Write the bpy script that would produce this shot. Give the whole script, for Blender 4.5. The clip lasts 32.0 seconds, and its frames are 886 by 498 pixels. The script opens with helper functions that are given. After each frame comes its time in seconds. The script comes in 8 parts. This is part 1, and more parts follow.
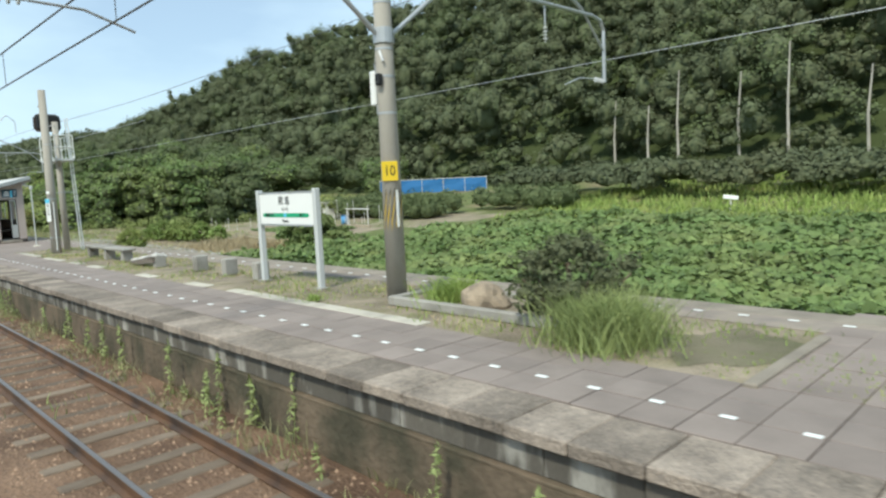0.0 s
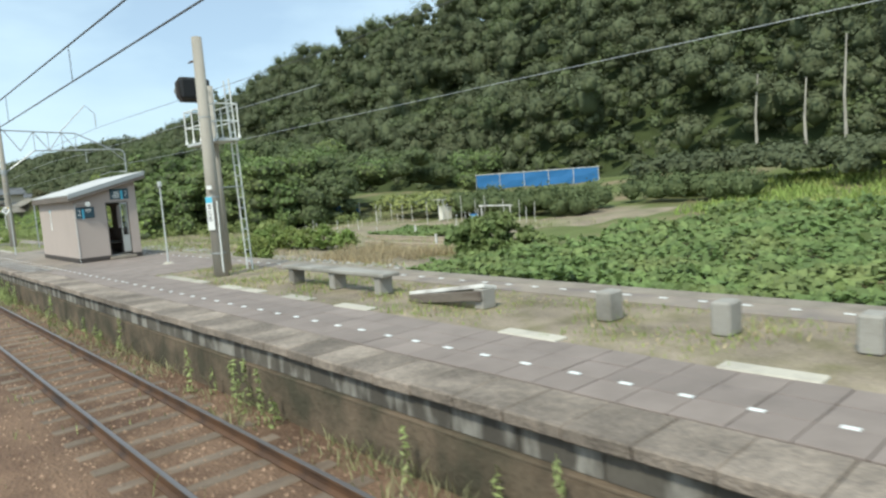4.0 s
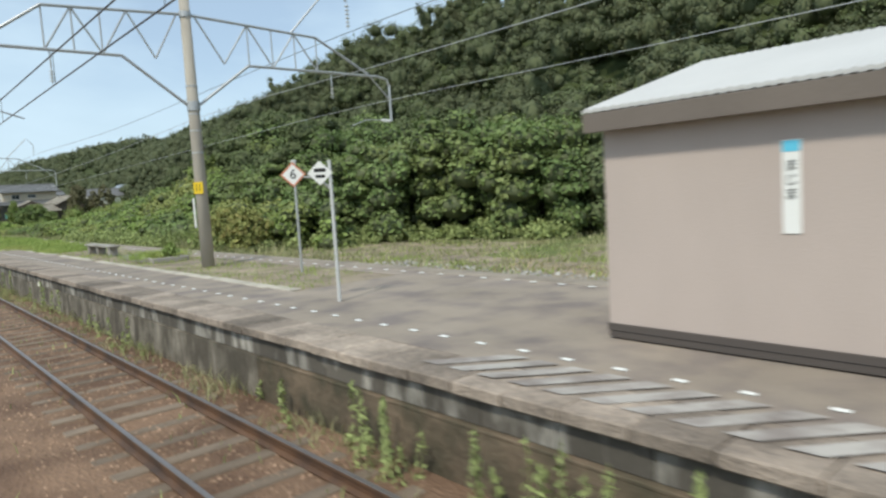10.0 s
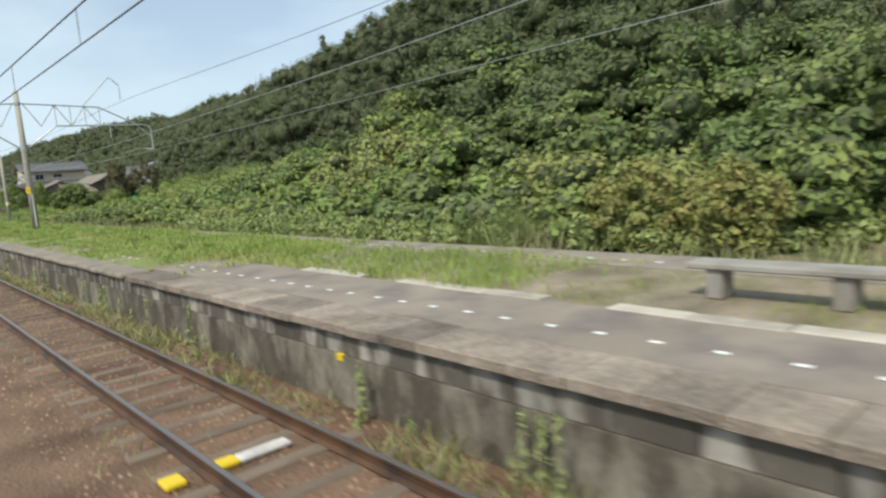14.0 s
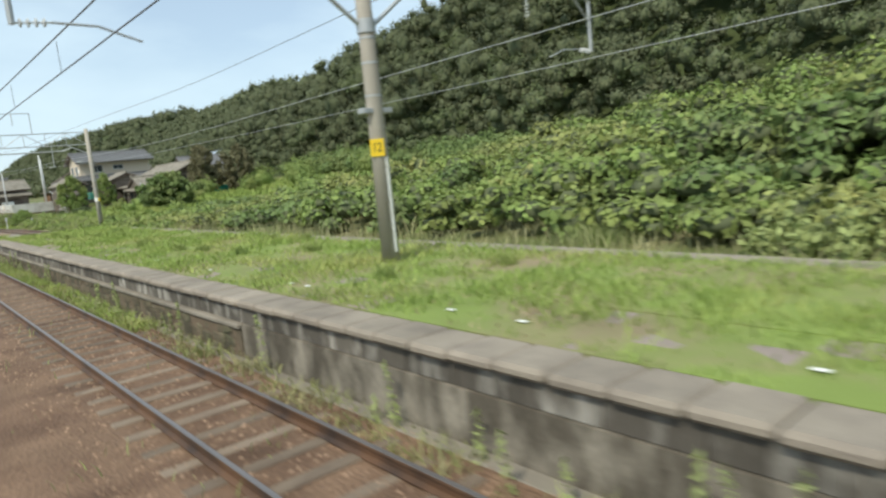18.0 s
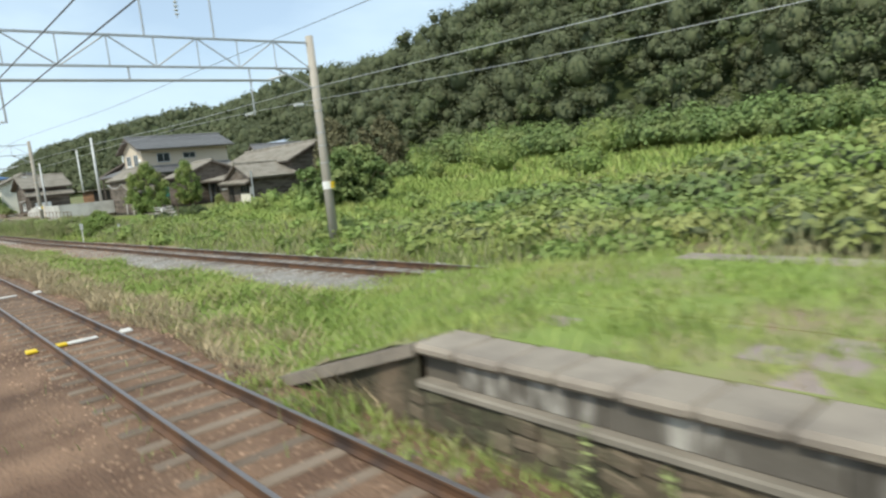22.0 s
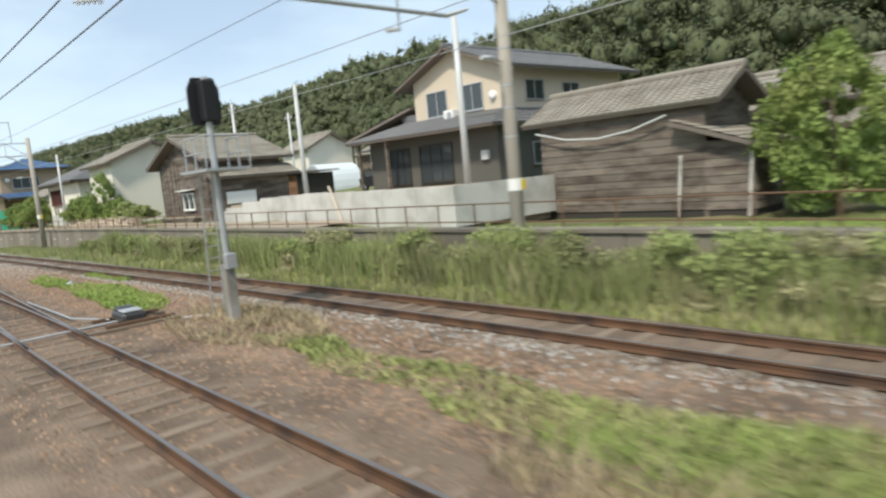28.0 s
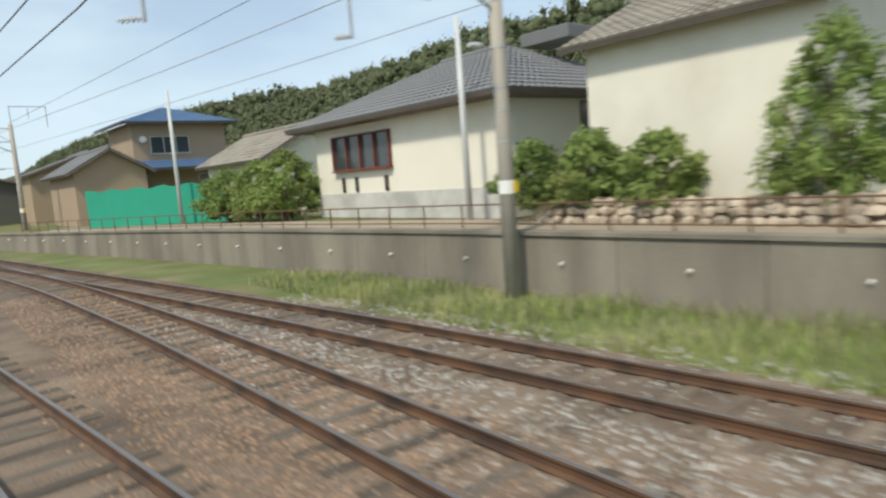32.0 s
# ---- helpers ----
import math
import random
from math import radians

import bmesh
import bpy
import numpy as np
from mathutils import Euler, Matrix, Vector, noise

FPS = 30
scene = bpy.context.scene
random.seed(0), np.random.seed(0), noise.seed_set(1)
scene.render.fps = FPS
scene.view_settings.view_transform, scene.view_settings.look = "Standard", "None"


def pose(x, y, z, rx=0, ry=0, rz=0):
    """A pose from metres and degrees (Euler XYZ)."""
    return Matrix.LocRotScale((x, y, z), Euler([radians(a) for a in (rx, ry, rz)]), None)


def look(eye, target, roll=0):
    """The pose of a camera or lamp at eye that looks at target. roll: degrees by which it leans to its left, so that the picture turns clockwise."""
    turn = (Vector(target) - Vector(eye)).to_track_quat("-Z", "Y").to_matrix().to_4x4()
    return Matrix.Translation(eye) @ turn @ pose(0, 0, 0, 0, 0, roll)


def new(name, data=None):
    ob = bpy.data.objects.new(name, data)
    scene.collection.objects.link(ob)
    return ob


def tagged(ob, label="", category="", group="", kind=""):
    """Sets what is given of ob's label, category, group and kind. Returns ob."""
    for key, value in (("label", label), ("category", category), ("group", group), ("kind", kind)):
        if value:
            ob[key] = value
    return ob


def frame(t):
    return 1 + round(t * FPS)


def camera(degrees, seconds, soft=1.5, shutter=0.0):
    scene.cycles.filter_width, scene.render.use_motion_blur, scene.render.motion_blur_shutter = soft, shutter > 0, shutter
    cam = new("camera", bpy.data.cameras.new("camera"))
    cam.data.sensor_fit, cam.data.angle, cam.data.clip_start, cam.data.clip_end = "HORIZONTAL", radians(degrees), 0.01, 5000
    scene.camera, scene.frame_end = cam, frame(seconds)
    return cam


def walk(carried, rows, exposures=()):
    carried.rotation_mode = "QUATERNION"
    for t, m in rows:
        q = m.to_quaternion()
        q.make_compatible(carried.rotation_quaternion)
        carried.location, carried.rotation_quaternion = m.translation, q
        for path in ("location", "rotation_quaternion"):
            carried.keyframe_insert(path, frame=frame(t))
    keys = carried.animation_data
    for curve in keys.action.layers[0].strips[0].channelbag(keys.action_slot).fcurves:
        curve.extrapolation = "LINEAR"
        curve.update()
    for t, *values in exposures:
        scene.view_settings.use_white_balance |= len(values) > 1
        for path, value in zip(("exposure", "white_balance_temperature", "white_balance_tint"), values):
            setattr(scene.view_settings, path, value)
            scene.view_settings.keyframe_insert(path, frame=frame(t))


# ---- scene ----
cam = camera(67.76, 32.0, soft=2.4, shutter=0.35)
PATH = [
    (0.0, 0.095, -0.000, 2.855, 84.27, 2.65, -44.72),
    (0.5, 0.073, 1.147, 2.875, 84.25, 3.18, -44.21),
    (1.0, 0.063, 2.413, 2.890, 84.23, 3.46, -43.71),
    (1.5, 0.073, 3.789, 2.899, 84.18, 3.75, -43.26),
    (2.0, 0.067, 5.265, 2.902, 84.19, 3.85, -42.95),
    (2.5, 0.070, 6.831, 2.908, 84.08, 3.56, -42.56),
    (3.0, 0.045, 8.477, 2.885, 84.22, 3.70, -42.47),
    (3.5, 0.054, 10.162, 2.876, 84.23, 3.95, -42.54),
    (5.5, -0.037, 17.817, 2.867, 84.37, 4.51, -41.77),
    (6.0, -0.055, 20.019, 2.886, 84.40, 4.41, -41.75),
    (6.5, -0.079, 22.334, 2.896, 84.39, 4.11, -42.05),
    (7.0, -0.087, 24.748, 2.894, 84.40, 4.04, -42.29),
    (7.5, -0.092, 27.256, 2.888, 84.45, 3.90, -42.34),
    (8.0, -0.048, 29.856, 2.857, 84.52, 3.81, -42.49),
    (8.5, 0.011, 32.550, 2.787, 84.71, 3.77, -42.44),
    (9.0, 0.055, 35.335, 2.719, 84.89, 3.66, -42.14),
    (9.5, 0.087, 38.204, 2.681, 84.90, 3.22, -41.93),
    (10.0, 0.107, 41.168, 2.641, 84.82, 3.49, -41.82),
    (10.5, 0.096, 44.232, 2.624, 84.59, 4.37, -41.56),
    (11.0, 0.068, 47.394, 2.638, 84.39, 4.82, -41.28),
    (11.5, 0.056, 50.655, 2.670, 84.09, 5.00, -41.09),
    (12.0, 0.059, 54.031, 2.691, 83.73, 5.10, -40.92),
    (12.5, 0.055, 57.524, 2.658, 83.46, 4.56, -40.59),
    (13.0, 0.067, 61.113, 2.607, 83.27, 4.17, -41.06),
    (13.5, 0.092, 64.759, 2.578, 83.09, 4.03, -41.55),
    (14.0, 0.084, 68.478, 2.590, 82.86, 4.53, -41.81),
    (14.5, 0.072, 72.285, 2.629, 82.77, 4.59, -41.97),
    (16.5, 0.024, 88.526, 2.728, 82.30, 5.64, -41.29),
    (17.0, 0.020, 92.832, 2.739, 82.19, 5.78, -40.96),
    (17.5, 0.023, 97.220, 2.744, 82.19, 5.69, -40.51),
    (18.0, 0.027, 101.671, 2.745, 82.29, 5.58, -40.74),
    (18.5, 0.019, 106.160, 2.744, 82.24, 5.54, -41.27),
    (19.0, 0.001, 110.659, 2.739, 82.25, 5.82, -41.54),
    (19.5, -0.018, 115.146, 2.735, 82.31, 5.87, -41.69),
    (20.0, -0.028, 119.610, 2.739, 82.39, 5.88, -41.73),
    (20.5, -0.028, 124.063, 2.738, 82.50, 5.80, -41.71),
    (21.0, -0.015, 128.536, 2.741, 82.57, 5.56, -41.50),
    (21.5, -0.006, 133.065, 2.735, 82.49, 5.82, -41.35),
    (22.0, -0.014, 137.684, 2.743, 82.42, 5.91, -41.14),
    (22.5, -0.028, 142.395, 2.751, 82.47, 5.75, -40.98),
    (23.0, -0.042, 147.180, 2.753, 82.47, 5.90, -40.50),
    (23.5, -0.061, 152.023, 2.748, 82.48, 6.01, -40.20),
    (24.0, -0.100, 156.929, 2.739, 82.49, 6.06, -40.30),
    (24.5, -0.112, 161.916, 2.729, 82.59, 5.58, -40.34),
    (26.5, -0.087, 183.031, 2.720, 82.94, 5.49, -42.48),
    (27.0, -0.075, 188.820, 2.727, 83.11, 5.45, -42.34),
    (27.5, -0.064, 194.671, 2.732, 83.25, 5.44, -42.25),
    (28.0, -0.058, 200.588, 2.735, 83.47, 5.29, -42.14),
    (28.5, -0.059, 206.528, 2.731, 83.64, 4.86, -42.24),
    (29.0, -0.064, 212.492, 2.727, 83.73, 4.59, -42.38),
    (29.5, -0.058, 218.467, 2.727, 83.79, 4.37, -42.60),
    (30.0, -0.047, 224.436, 2.729, 83.78, 4.46, -42.64),
    (30.5, -0.036, 230.411, 2.729, 83.71, 4.26, -42.04),
    (31.0, -0.024, 236.359, 2.728, 83.59, 4.52, -41.61),
    (31.5, -0.015, 242.312, 2.729, 83.51, 4.44, -40.99),
    (32.0, -0.010, 248.255, 2.733, 83.37, 4.34, -40.05),
]
EXPOSURES = [(0.0, 0.40, 6450, 6), (8.0, 0.38, 6450, 7), (9.0, 0.36, 6450, 9), (10.0, 0.22, 6550, 10), (13.0, 0.24, 6850, 12), (17.5, 0.33, 6800, 9.5), (22.0, 0.42, 6650, 10), (26.5, 0.46, 6750, 12), (29.0, 0.38, 6850, 13), (31.0, 0.33, 6880, 13), (32.0, 0.27, 6880, 12)]
walk(cam, [(t, pose(*p)) for t, *p in PATH], EXPOSURES)

# ---- world, sun, exposure ----
SUN_ROT, SUN_EL = radians(248), radians(52)
world = bpy.data.worlds.new("sky")
scene.world = world
world.use_nodes = True
wn, wl = world.node_tree.nodes, world.node_tree.links
wn.clear()
w_out, w_bg = wn.new("ShaderNodeOutputWorld"), wn.new("ShaderNodeBackground")
w_sky = wn.new("ShaderNodeTexSky")
w_sky.sky_type, w_sky.sun_disc = "NISHITA", False
w_sky.sun_elevation, w_sky.sun_rotation = SUN_EL, SUN_ROT
w_sky.air_density, w_sky.dust_density, w_sky.ozone_density = 1.0, 0.8, 1.6
w_tc, w_map, w_noise, w_ramp = (wn.new("ShaderNodeTexCoord"), wn.new("ShaderNodeMapping"), wn.new("ShaderNodeTexNoise"),
                                wn.new("ShaderNodeValToRGB"))
w_map.inputs["Scale"].default_value = (1.3, 1.3, 3.6)
w_map.inputs["Location"].default_value = (0.45, 0.1, 0.0)
w_noise.inputs["Scale"].default_value, w_noise.inputs["Detail"].default_value = 1.5, 7.0
w_noise.inputs["Roughness"].default_value = 0.52
w_ramp.color_ramp.elements[0].position, w_ramp.color_ramp.elements[1].position = 0.36, 0.62
w_ramp.color_ramp.elements[0].color = (0.42, 0.42, 0.42, 1)
w_mix = wn.new("ShaderNodeMix")
w_mix.data_type = "RGBA"
w_mix.inputs["B"].default_value = (4.9, 6.35, 7.4, 1)
wl.new(w_tc.outputs["Generated"], w_map.inputs["Vector"])
wl.new(w_map.outputs["Vector"], w_noise.inputs["Vector"])
wl.new(w_noise.outputs["Fac"], w_ramp.inputs["Fac"])
wl.new(w_ramp.outputs["Color"], w_mix.inputs["Factor"])
wl.new(w_sky.outputs["Color"], w_mix.inputs["A"])
wl.new(w_mix.outputs["Result"], w_bg.inputs["Color"])
w_bg.inputs["Strength"].default_value = 0.118
wl.new(w_bg.outputs["Background"], w_out.inputs["Surface"])
sun = new("sun", bpy.data.lights.new("sun", "SUN"))
sun.data.energy, sun.data.angle, sun.data.color = 2.9, radians(6), (0.97, 0.94, 0.82)
sun_dir = Vector((math.sin(SUN_ROT) * math.cos(SUN_EL), math.cos(SUN_ROT) * math.cos(SUN_EL), math.sin(SUN_EL)))
sun.matrix_world = look(sun_dir * 50, (0, 0, 0))


# ---- materials ----
def material(name, base, rough=0.8, vary=0.25, scale=6.0, fine=60.0, bump=0.3, metal=0.0, alt=None, alt_at=0.55, alt_soft=0.12,
             alt_scale=None, island=0.0, per_object=0.0, spec=0.3, stretch=(1, 1, 1), translucent=0.0, depth=0.02):
    """Procedural surface: base colour with coarse and fine variation, optional patches of a second colour, bump."""
    m = bpy.data.materials.new(name)
    m.use_nodes = True
    n, l = m.node_tree.nodes, m.node_tree.links
    b = n["Principled BSDF"]
    b.inputs["Roughness"].default_value, b.inputs["Metallic"].default_value = rough, metal
    b.inputs["Specular IOR Level"].default_value = spec
    geo, mp = n.new("ShaderNodeNewGeometry"), n.new("ShaderNodeMapping")
    mp.inputs["Scale"].default_value = stretch
    l.new(geo.outputs["Position"], mp.inputs["Vector"])

    def noise_at(s, detail=4.0):
        t = n.new("ShaderNodeTexNoise")
        t.inputs["Scale"].default_value, t.inputs["Detail"].default_value = s, detail
        l.new(mp.outputs["Vector"], t.inputs["Vector"])
        return t.outputs["Fac"]

    def math_node(op, a, c):
        t = n.new("ShaderNodeMath")
        t.operation = op
        for i, v in enumerate((a, c)):
            if isinstance(v, (int, float)):
                t.inputs[i].default_value = v
            else:
                l.new(v, t.inputs[i])
        return t.outputs[0]

    coarse, grain = noise_at(scale / 6.0), noise_at(fine, 3.0)
    mixed = math_node("ADD", math_node("MULTIPLY", coarse, 0.6), math_node("MULTIPLY", grain, 0.4))
    value = math_node("ADD", 1.0, math_node("MULTIPLY", math_node("SUBTRACT", mixed, 0.5), 2.6 * vary))
    if island:
        value = math_node("MULTIPLY", value, math_node("ADD", 1.0 - island, math_node("MULTIPLY", geo.outputs["Random Per Island"], 2 * island)))
    if per_object:
        info = n.new("ShaderNodeObjectInfo")
        value = math_node("MULTIPLY", value, math_node("ADD", 1.0 - per_object, math_node("MULTIPLY", info.outputs["Random"], 2 * per_object)))
    colour = n.new("ShaderNodeMix")
    colour.data_type = "RGBA"
    colour.inputs["A"].default_value = (*base, 1)
    colour.inputs["B"].default_value = (*(alt or base), 1)
    if alt:
        r = n.new("ShaderNodeMapRange")
        r.inputs["From Min"].default_value, r.inputs["From Max"].default_value = alt_at - alt_soft, alt_at + alt_soft
        l.new(noise_at(alt_scale or scale / 2.0, 6.0), r.inputs["Value"])
        l.new(r.outputs["Result"], colour.inputs["Factor"])
    else:
        colour.inputs["Factor"].default_value = 0.0
    scaled = n.new("ShaderNodeVectorMath")
    scaled.operation = "SCALE"
    l.new(colour.outputs["Result"], scaled.inputs[0])
    l.new(value, scaled.inputs["Scale"])
    l.new(scaled.outputs["Vector"], b.inputs["Base Color"])
    if bump:
        bp = n.new("ShaderNodeBump")
        bp.inputs["Strength"].default_value, bp.inputs["Distance"].default_value = bump, depth
        l.new(grain, bp.inputs["Height"])
        l.new(bp.outputs["Normal"], b.inputs["Normal"])
    if translucent:
        tr, mx = n.new("ShaderNodeBsdfTranslucent"), n.new("ShaderNodeMixShader")
        l.new(scaled.outputs["Vector"], tr.inputs["Color"])
        mx.inputs["Fac"].default_value = translucent
        l.new(b.outputs["BSDF"], mx.inputs[1])
        l.new(tr.outputs["BSDF"], mx.inputs[2])
        l.new(mx.outputs["Shader"], n["Material Output"].inputs["Surface"])
    return m


# ground under the wood, darker green than the open soil
M_floor = material("dark_forest_floor", (0.05, 0.066, 0.022), 0.95, 0.5, 3.0, 12.0, 0.6, depth=0.05)
M_ground = material("soil_and_weeds", (0.125, 0.15, 0.05), 0.95, 0.45, 3.0, 14.0, 0.6, alt=(0.21, 0.165, 0.10), alt_at=0.58, alt_scale=0.25, depth=0.05)
M_ballast = material("ballast", (0.21, 0.13, 0.084), 0.92, 0.6, 4.0, 22.0, 0.9, alt=(0.125, 0.073, 0.047), alt_at=0.52, alt_scale=0.9, depth=0.05)
M_ballast_mix = material("mixed_ballast", (0.215, 0.158, 0.116), 0.92, 0.6, 4.0, 22.0, 0.9, alt=(0.13, 0.094, 0.069), alt_at=0.52, alt_scale=0.9, depth=0.05)
M_ballast_grey = material("grey_ballast", (0.25, 0.235, 0.215), 0.92, 0.4, 4.0, 26.0, 0.9, alt=(0.18, 0.145, 0.11), alt_at=0.55, alt_scale=1.2, depth=0.05)
M_stone = material("ballast_stone", (0.26, 0.172, 0.118), 0.9, 0.3, 4.0, 40.0, 0.3, island=0.5)
M_stone_grey = material("grey_ballast_stone", (0.34, 0.325, 0.30), 0.9, 0.3, 4.0, 40.0, 0.3, island=0.4)
M_rail = material("rusty_rail", (0.145, 0.08, 0.048), 0.6, 0.3, 5.0, 40.0, 0.25, metal=0.3, alt=(0.06, 0.042, 0.035), alt_scale=1.5)
M_railtop = material("worn_rail_head", (0.27, 0.235, 0.215), 0.42, 0.2, 5.0, 50.0, 0.05, metal=0.8)
M_sleeper = material("weathered_sleeper", (0.19, 0.145, 0.108), 0.9, 0.35, 8.0, 30.0, 0.5, per_object=0.22, alt=(0.135, 0.10, 0.075), stretch=(0.3, 1, 1))
M_darksleeper = material("tarred_timber_sleeper", (0.085, 0.07, 0.056), 0.9, 0.4, 8.0, 30.0, 0.5, per_object=0.25, alt=(0.14, 0.115, 0.09), stretch=(0.3, 1, 1))
M_concrete = material("weathered_concrete", (0.33, 0.31, 0.28), 0.9, 0.3, 5.0, 40.0, 0.35, alt=(0.19, 0.175, 0.15), alt_at=0.56, alt_scale=1.4)
M_wallconc = material("stained_platform_wall", (0.105, 0.09, 0.07), 0.92, 0.8, 10.0, 24.0, 0.6, alt=(0.27, 0.24, 0.195), alt_at=0.55, alt_soft=0.10, alt_scale=2.0, stretch=(1, 1.2, 0.6), per_object=0.15)
M_blockwall = material("lime_streaked_block", (0.105, 0.093, 0.078), 0.92, 0.45, 8.0, 30.0, 0.5, alt=(0.33, 0.31, 0.275), alt_at=0.58, alt_soft=0.08, alt_scale=2.4, stretch=(1, 1.6, 0.5), per_object=0.26)
M_rubble = material("rubble_masonry", (0.15, 0.112, 0.078), 0.95, 0.5, 9.0, 10.0, 0.45, alt=(0.068, 0.06, 0.04), alt_at=0.5, alt_scale=1.6, depth=0.06)
M_rubblestone = material("rubble_stone", (0.155, 0.122, 0.086), 0.95, 0.5, 7.0, 24.0, 0.7, per_object=0.22, alt=(0.085, 0.085, 0.05), alt_scale=2.0, depth=0.03)
M_kerb = material("platform_edge_stone", (0.285, 0.245, 0.20), 0.9, 0.35, 6.0, 50.0, 0.6, per_object=0.12, alt=(0.225, 0.192, 0.16), alt_scale=2.2)
M_slab = material("exposed_aggregate_slab", (0.30, 0.245, 0.20), 0.92, 1.0, 9.0, 32.0, 1.0, per_object=0.30, alt=(0.205, 0.17, 0.143), alt_at=0.52, alt_soft=0.2, alt_scale=10.0)
M_tile = material("paving_tile", (0.262, 0.214, 0.19), 0.85, 0.25, 5.0, 70.0, 0.25, per_object=0.09, alt=(0.225, 0.184, 0.163), alt_at=0.57, alt_scale=2.2)
M_asphalt = material("aged_asphalt", (0.29, 0.243, 0.2), 0.92, 0.4, 4.0, 60.0, 0.5, alt=(0.20, 0.168, 0.154), alt_at=0.56, alt_scale=1.3)
M_joint = material("dirt_joint", (0.12, 0.105, 0.085), 0.95, 0.3, 5.0, 50.0, 0.4)
M_dry = material("dry_gravelly_turf", (0.27, 0.22, 0.165), 0.95, 1.0, 6.0, 26.0, 1.0, alt=(0.19, 0.165, 0.095), alt_at=0.56, alt_scale=1.6)
M_turf = material("turf_soil", (0.19, 0.25, 0.065), 0.95, 0.35, 5.0, 40.0, 0.5, alt=(0.25, 0.20, 0.125), alt_at=0.55, alt_scale=0.6)
M_plot = material("weedy_garden_earth", (0.27, 0.22, 0.16), 0.95, 0.6, 4.0, 24.0, 0.6, alt=(0.18, 0.185, 0.085), alt_at=0.56, alt_scale=0.35)
M_soil = material("bare_damp_soil", (0.175, 0.15, 0.105), 0.95, 0.6, 6.0, 26.0, 0.9, alt=(0.13, 0.125, 0.07), alt_at=0.55, alt_scale=1.6)
M_white = material("white_paint", (0.78, 0.78, 0.76), 0.6, 0.08, 5.0, 50.0, 0.1)
M_worn = material("worn_white_marking", (0.62, 0.60, 0.57), 0.85, 0.2, 6.0, 60.0, 0.2, alt=(0.36, 0.33, 0.31), alt_at=0.6, alt_scale=3.0)
M_yellow = material("yellow_paint", (0.72, 0.50, 0.03), 0.55, 0.1, 5.0, 50.0, 0.1)
M_fadedyellow = material("faded_yellow_paint", (0.50, 0.34, 0.06), 0.7, 0.3, 6.0, 40.0, 0.1, alt=(0.36, 0.31, 0.22), alt_at=0.58, alt_scale=6.0)
M_black = material("black_paint", (0.018, 0.018, 0.02), 0.5, 0.1, 5.0, 50.0, 0.1)
M_green = material("green_band", (0.02, 0.34, 0.17), 0.5, 0.05, 5.0, 50.0, 0.0)
M_cyan = material("light_blue_band", (0.12, 0.52, 0.72), 0.5, 0.05, 5.0, 50.0, 0.0)
M_slate = material("slate_blue_sign", (0.055, 0.10, 0.13), 0.5, 0.08, 5.0, 50.0, 0.0)
M_pole = material("concrete_pole", (0.42, 0.385, 0.335), 0.85, 0.18, 5.0, 50.0, 0.25, alt=(0.32, 0.29, 0.25), alt_scale=1.5, stretch=(1, 1, 0.25))
M_galv = material("galvanised_steel", (0.46, 0.47, 0.48), 0.45, 0.15, 6.0, 50.0, 0.1, metal=0.55)
M_rust = material("rusting_steel", (0.16, 0.095, 0.06), 0.7, 0.3, 6.0, 40.0, 0.2, metal=0.3)
M_insul = material("grey_insulator", (0.55, 0.56, 0.56), 0.25, 0.08, 6.0, 50.0, 0.0)
M_wire = material("overhead_wire", (0.13, 0.125, 0.12), 0.5, 0.1, 5.0, 50.0, 0.0, metal=0.6)
M_hutwall = material("beige_render", (0.458, 0.383, 0.347), 0.88, 0.16, 5.0, 80.0, 0.25, stretch=(1, 1, 0.5))
M_hutbase = material("brown_base_band", (0.085, 0.072, 0.066), 0.8, 0.15, 5.0, 50.0, 0.1)
M_hutroof = material("pale_roof_sheet", (0.52, 0.51, 0.50), 0.5, 0.2, 4.0, 50.0, 0.05, metal=0.1)
M_fascia = material("weathered_fascia", (0.165, 0.138, 0.12), 0.8, 0.25, 6.0, 40.0, 0.2)
# plain dark brown; on the porch panel it stands for a doorway's shade
M_dark = material("flat_dark_brown", (0.05, 0.045, 0.04), 0.9, 0.2, 5.0, 40.0, 0.1)
M_alu = material("aluminium_frame", (0.55, 0.55, 0.55), 0.35, 0.08, 5.0, 50.0, 0.0, metal=0.6)
M_bark = material("bark", (0.14, 0.105, 0.075), 0.95, 0.3, 8.0, 30.0, 0.5, stretch=(1, 1, 0.3))
M_boards = material("weathered_boards", (0.178, 0.15, 0.125), 0.9, 0.45, 8.0, 35.0, 0.5, per_object=0.24, alt=(0.085, 0.065, 0.054), stretch=(0.25, 0.25, 1))
M_rooftile = material("grey_brown_roof_tiles", (0.29, 0.265, 0.225), 0.75, 0.2, 6.0, 40.0, 0.2, per_object=0.08, alt=(0.22, 0.195, 0.16), alt_scale=1.2)
M_roofgrey = material("grey_roof_tiles", (0.17, 0.17, 0.175), 0.55, 0.15, 6.0, 40.0, 0.15, per_object=0.06)
M_roofblue = material("blue_roof_tiles", (0.075, 0.14, 0.26), 0.5, 0.15, 6.0, 40.0, 0.15)
M_plaster = material("white_plaster", (0.76, 0.725, 0.63), 0.85, 0.07, 2.0, 40.0, 0.15, alt=(0.66, 0.62, 0.53), alt_at=0.62, alt_scale=0.5)
M_cream = material("cream_siding", (0.62, 0.53, 0.42), 0.8, 0.06, 3.0, 50.0, 0.15)
M_greywall = material("grey_siding", (0.112, 0.107, 0.093), 0.8, 0.1, 3.0, 50.0, 0.15)
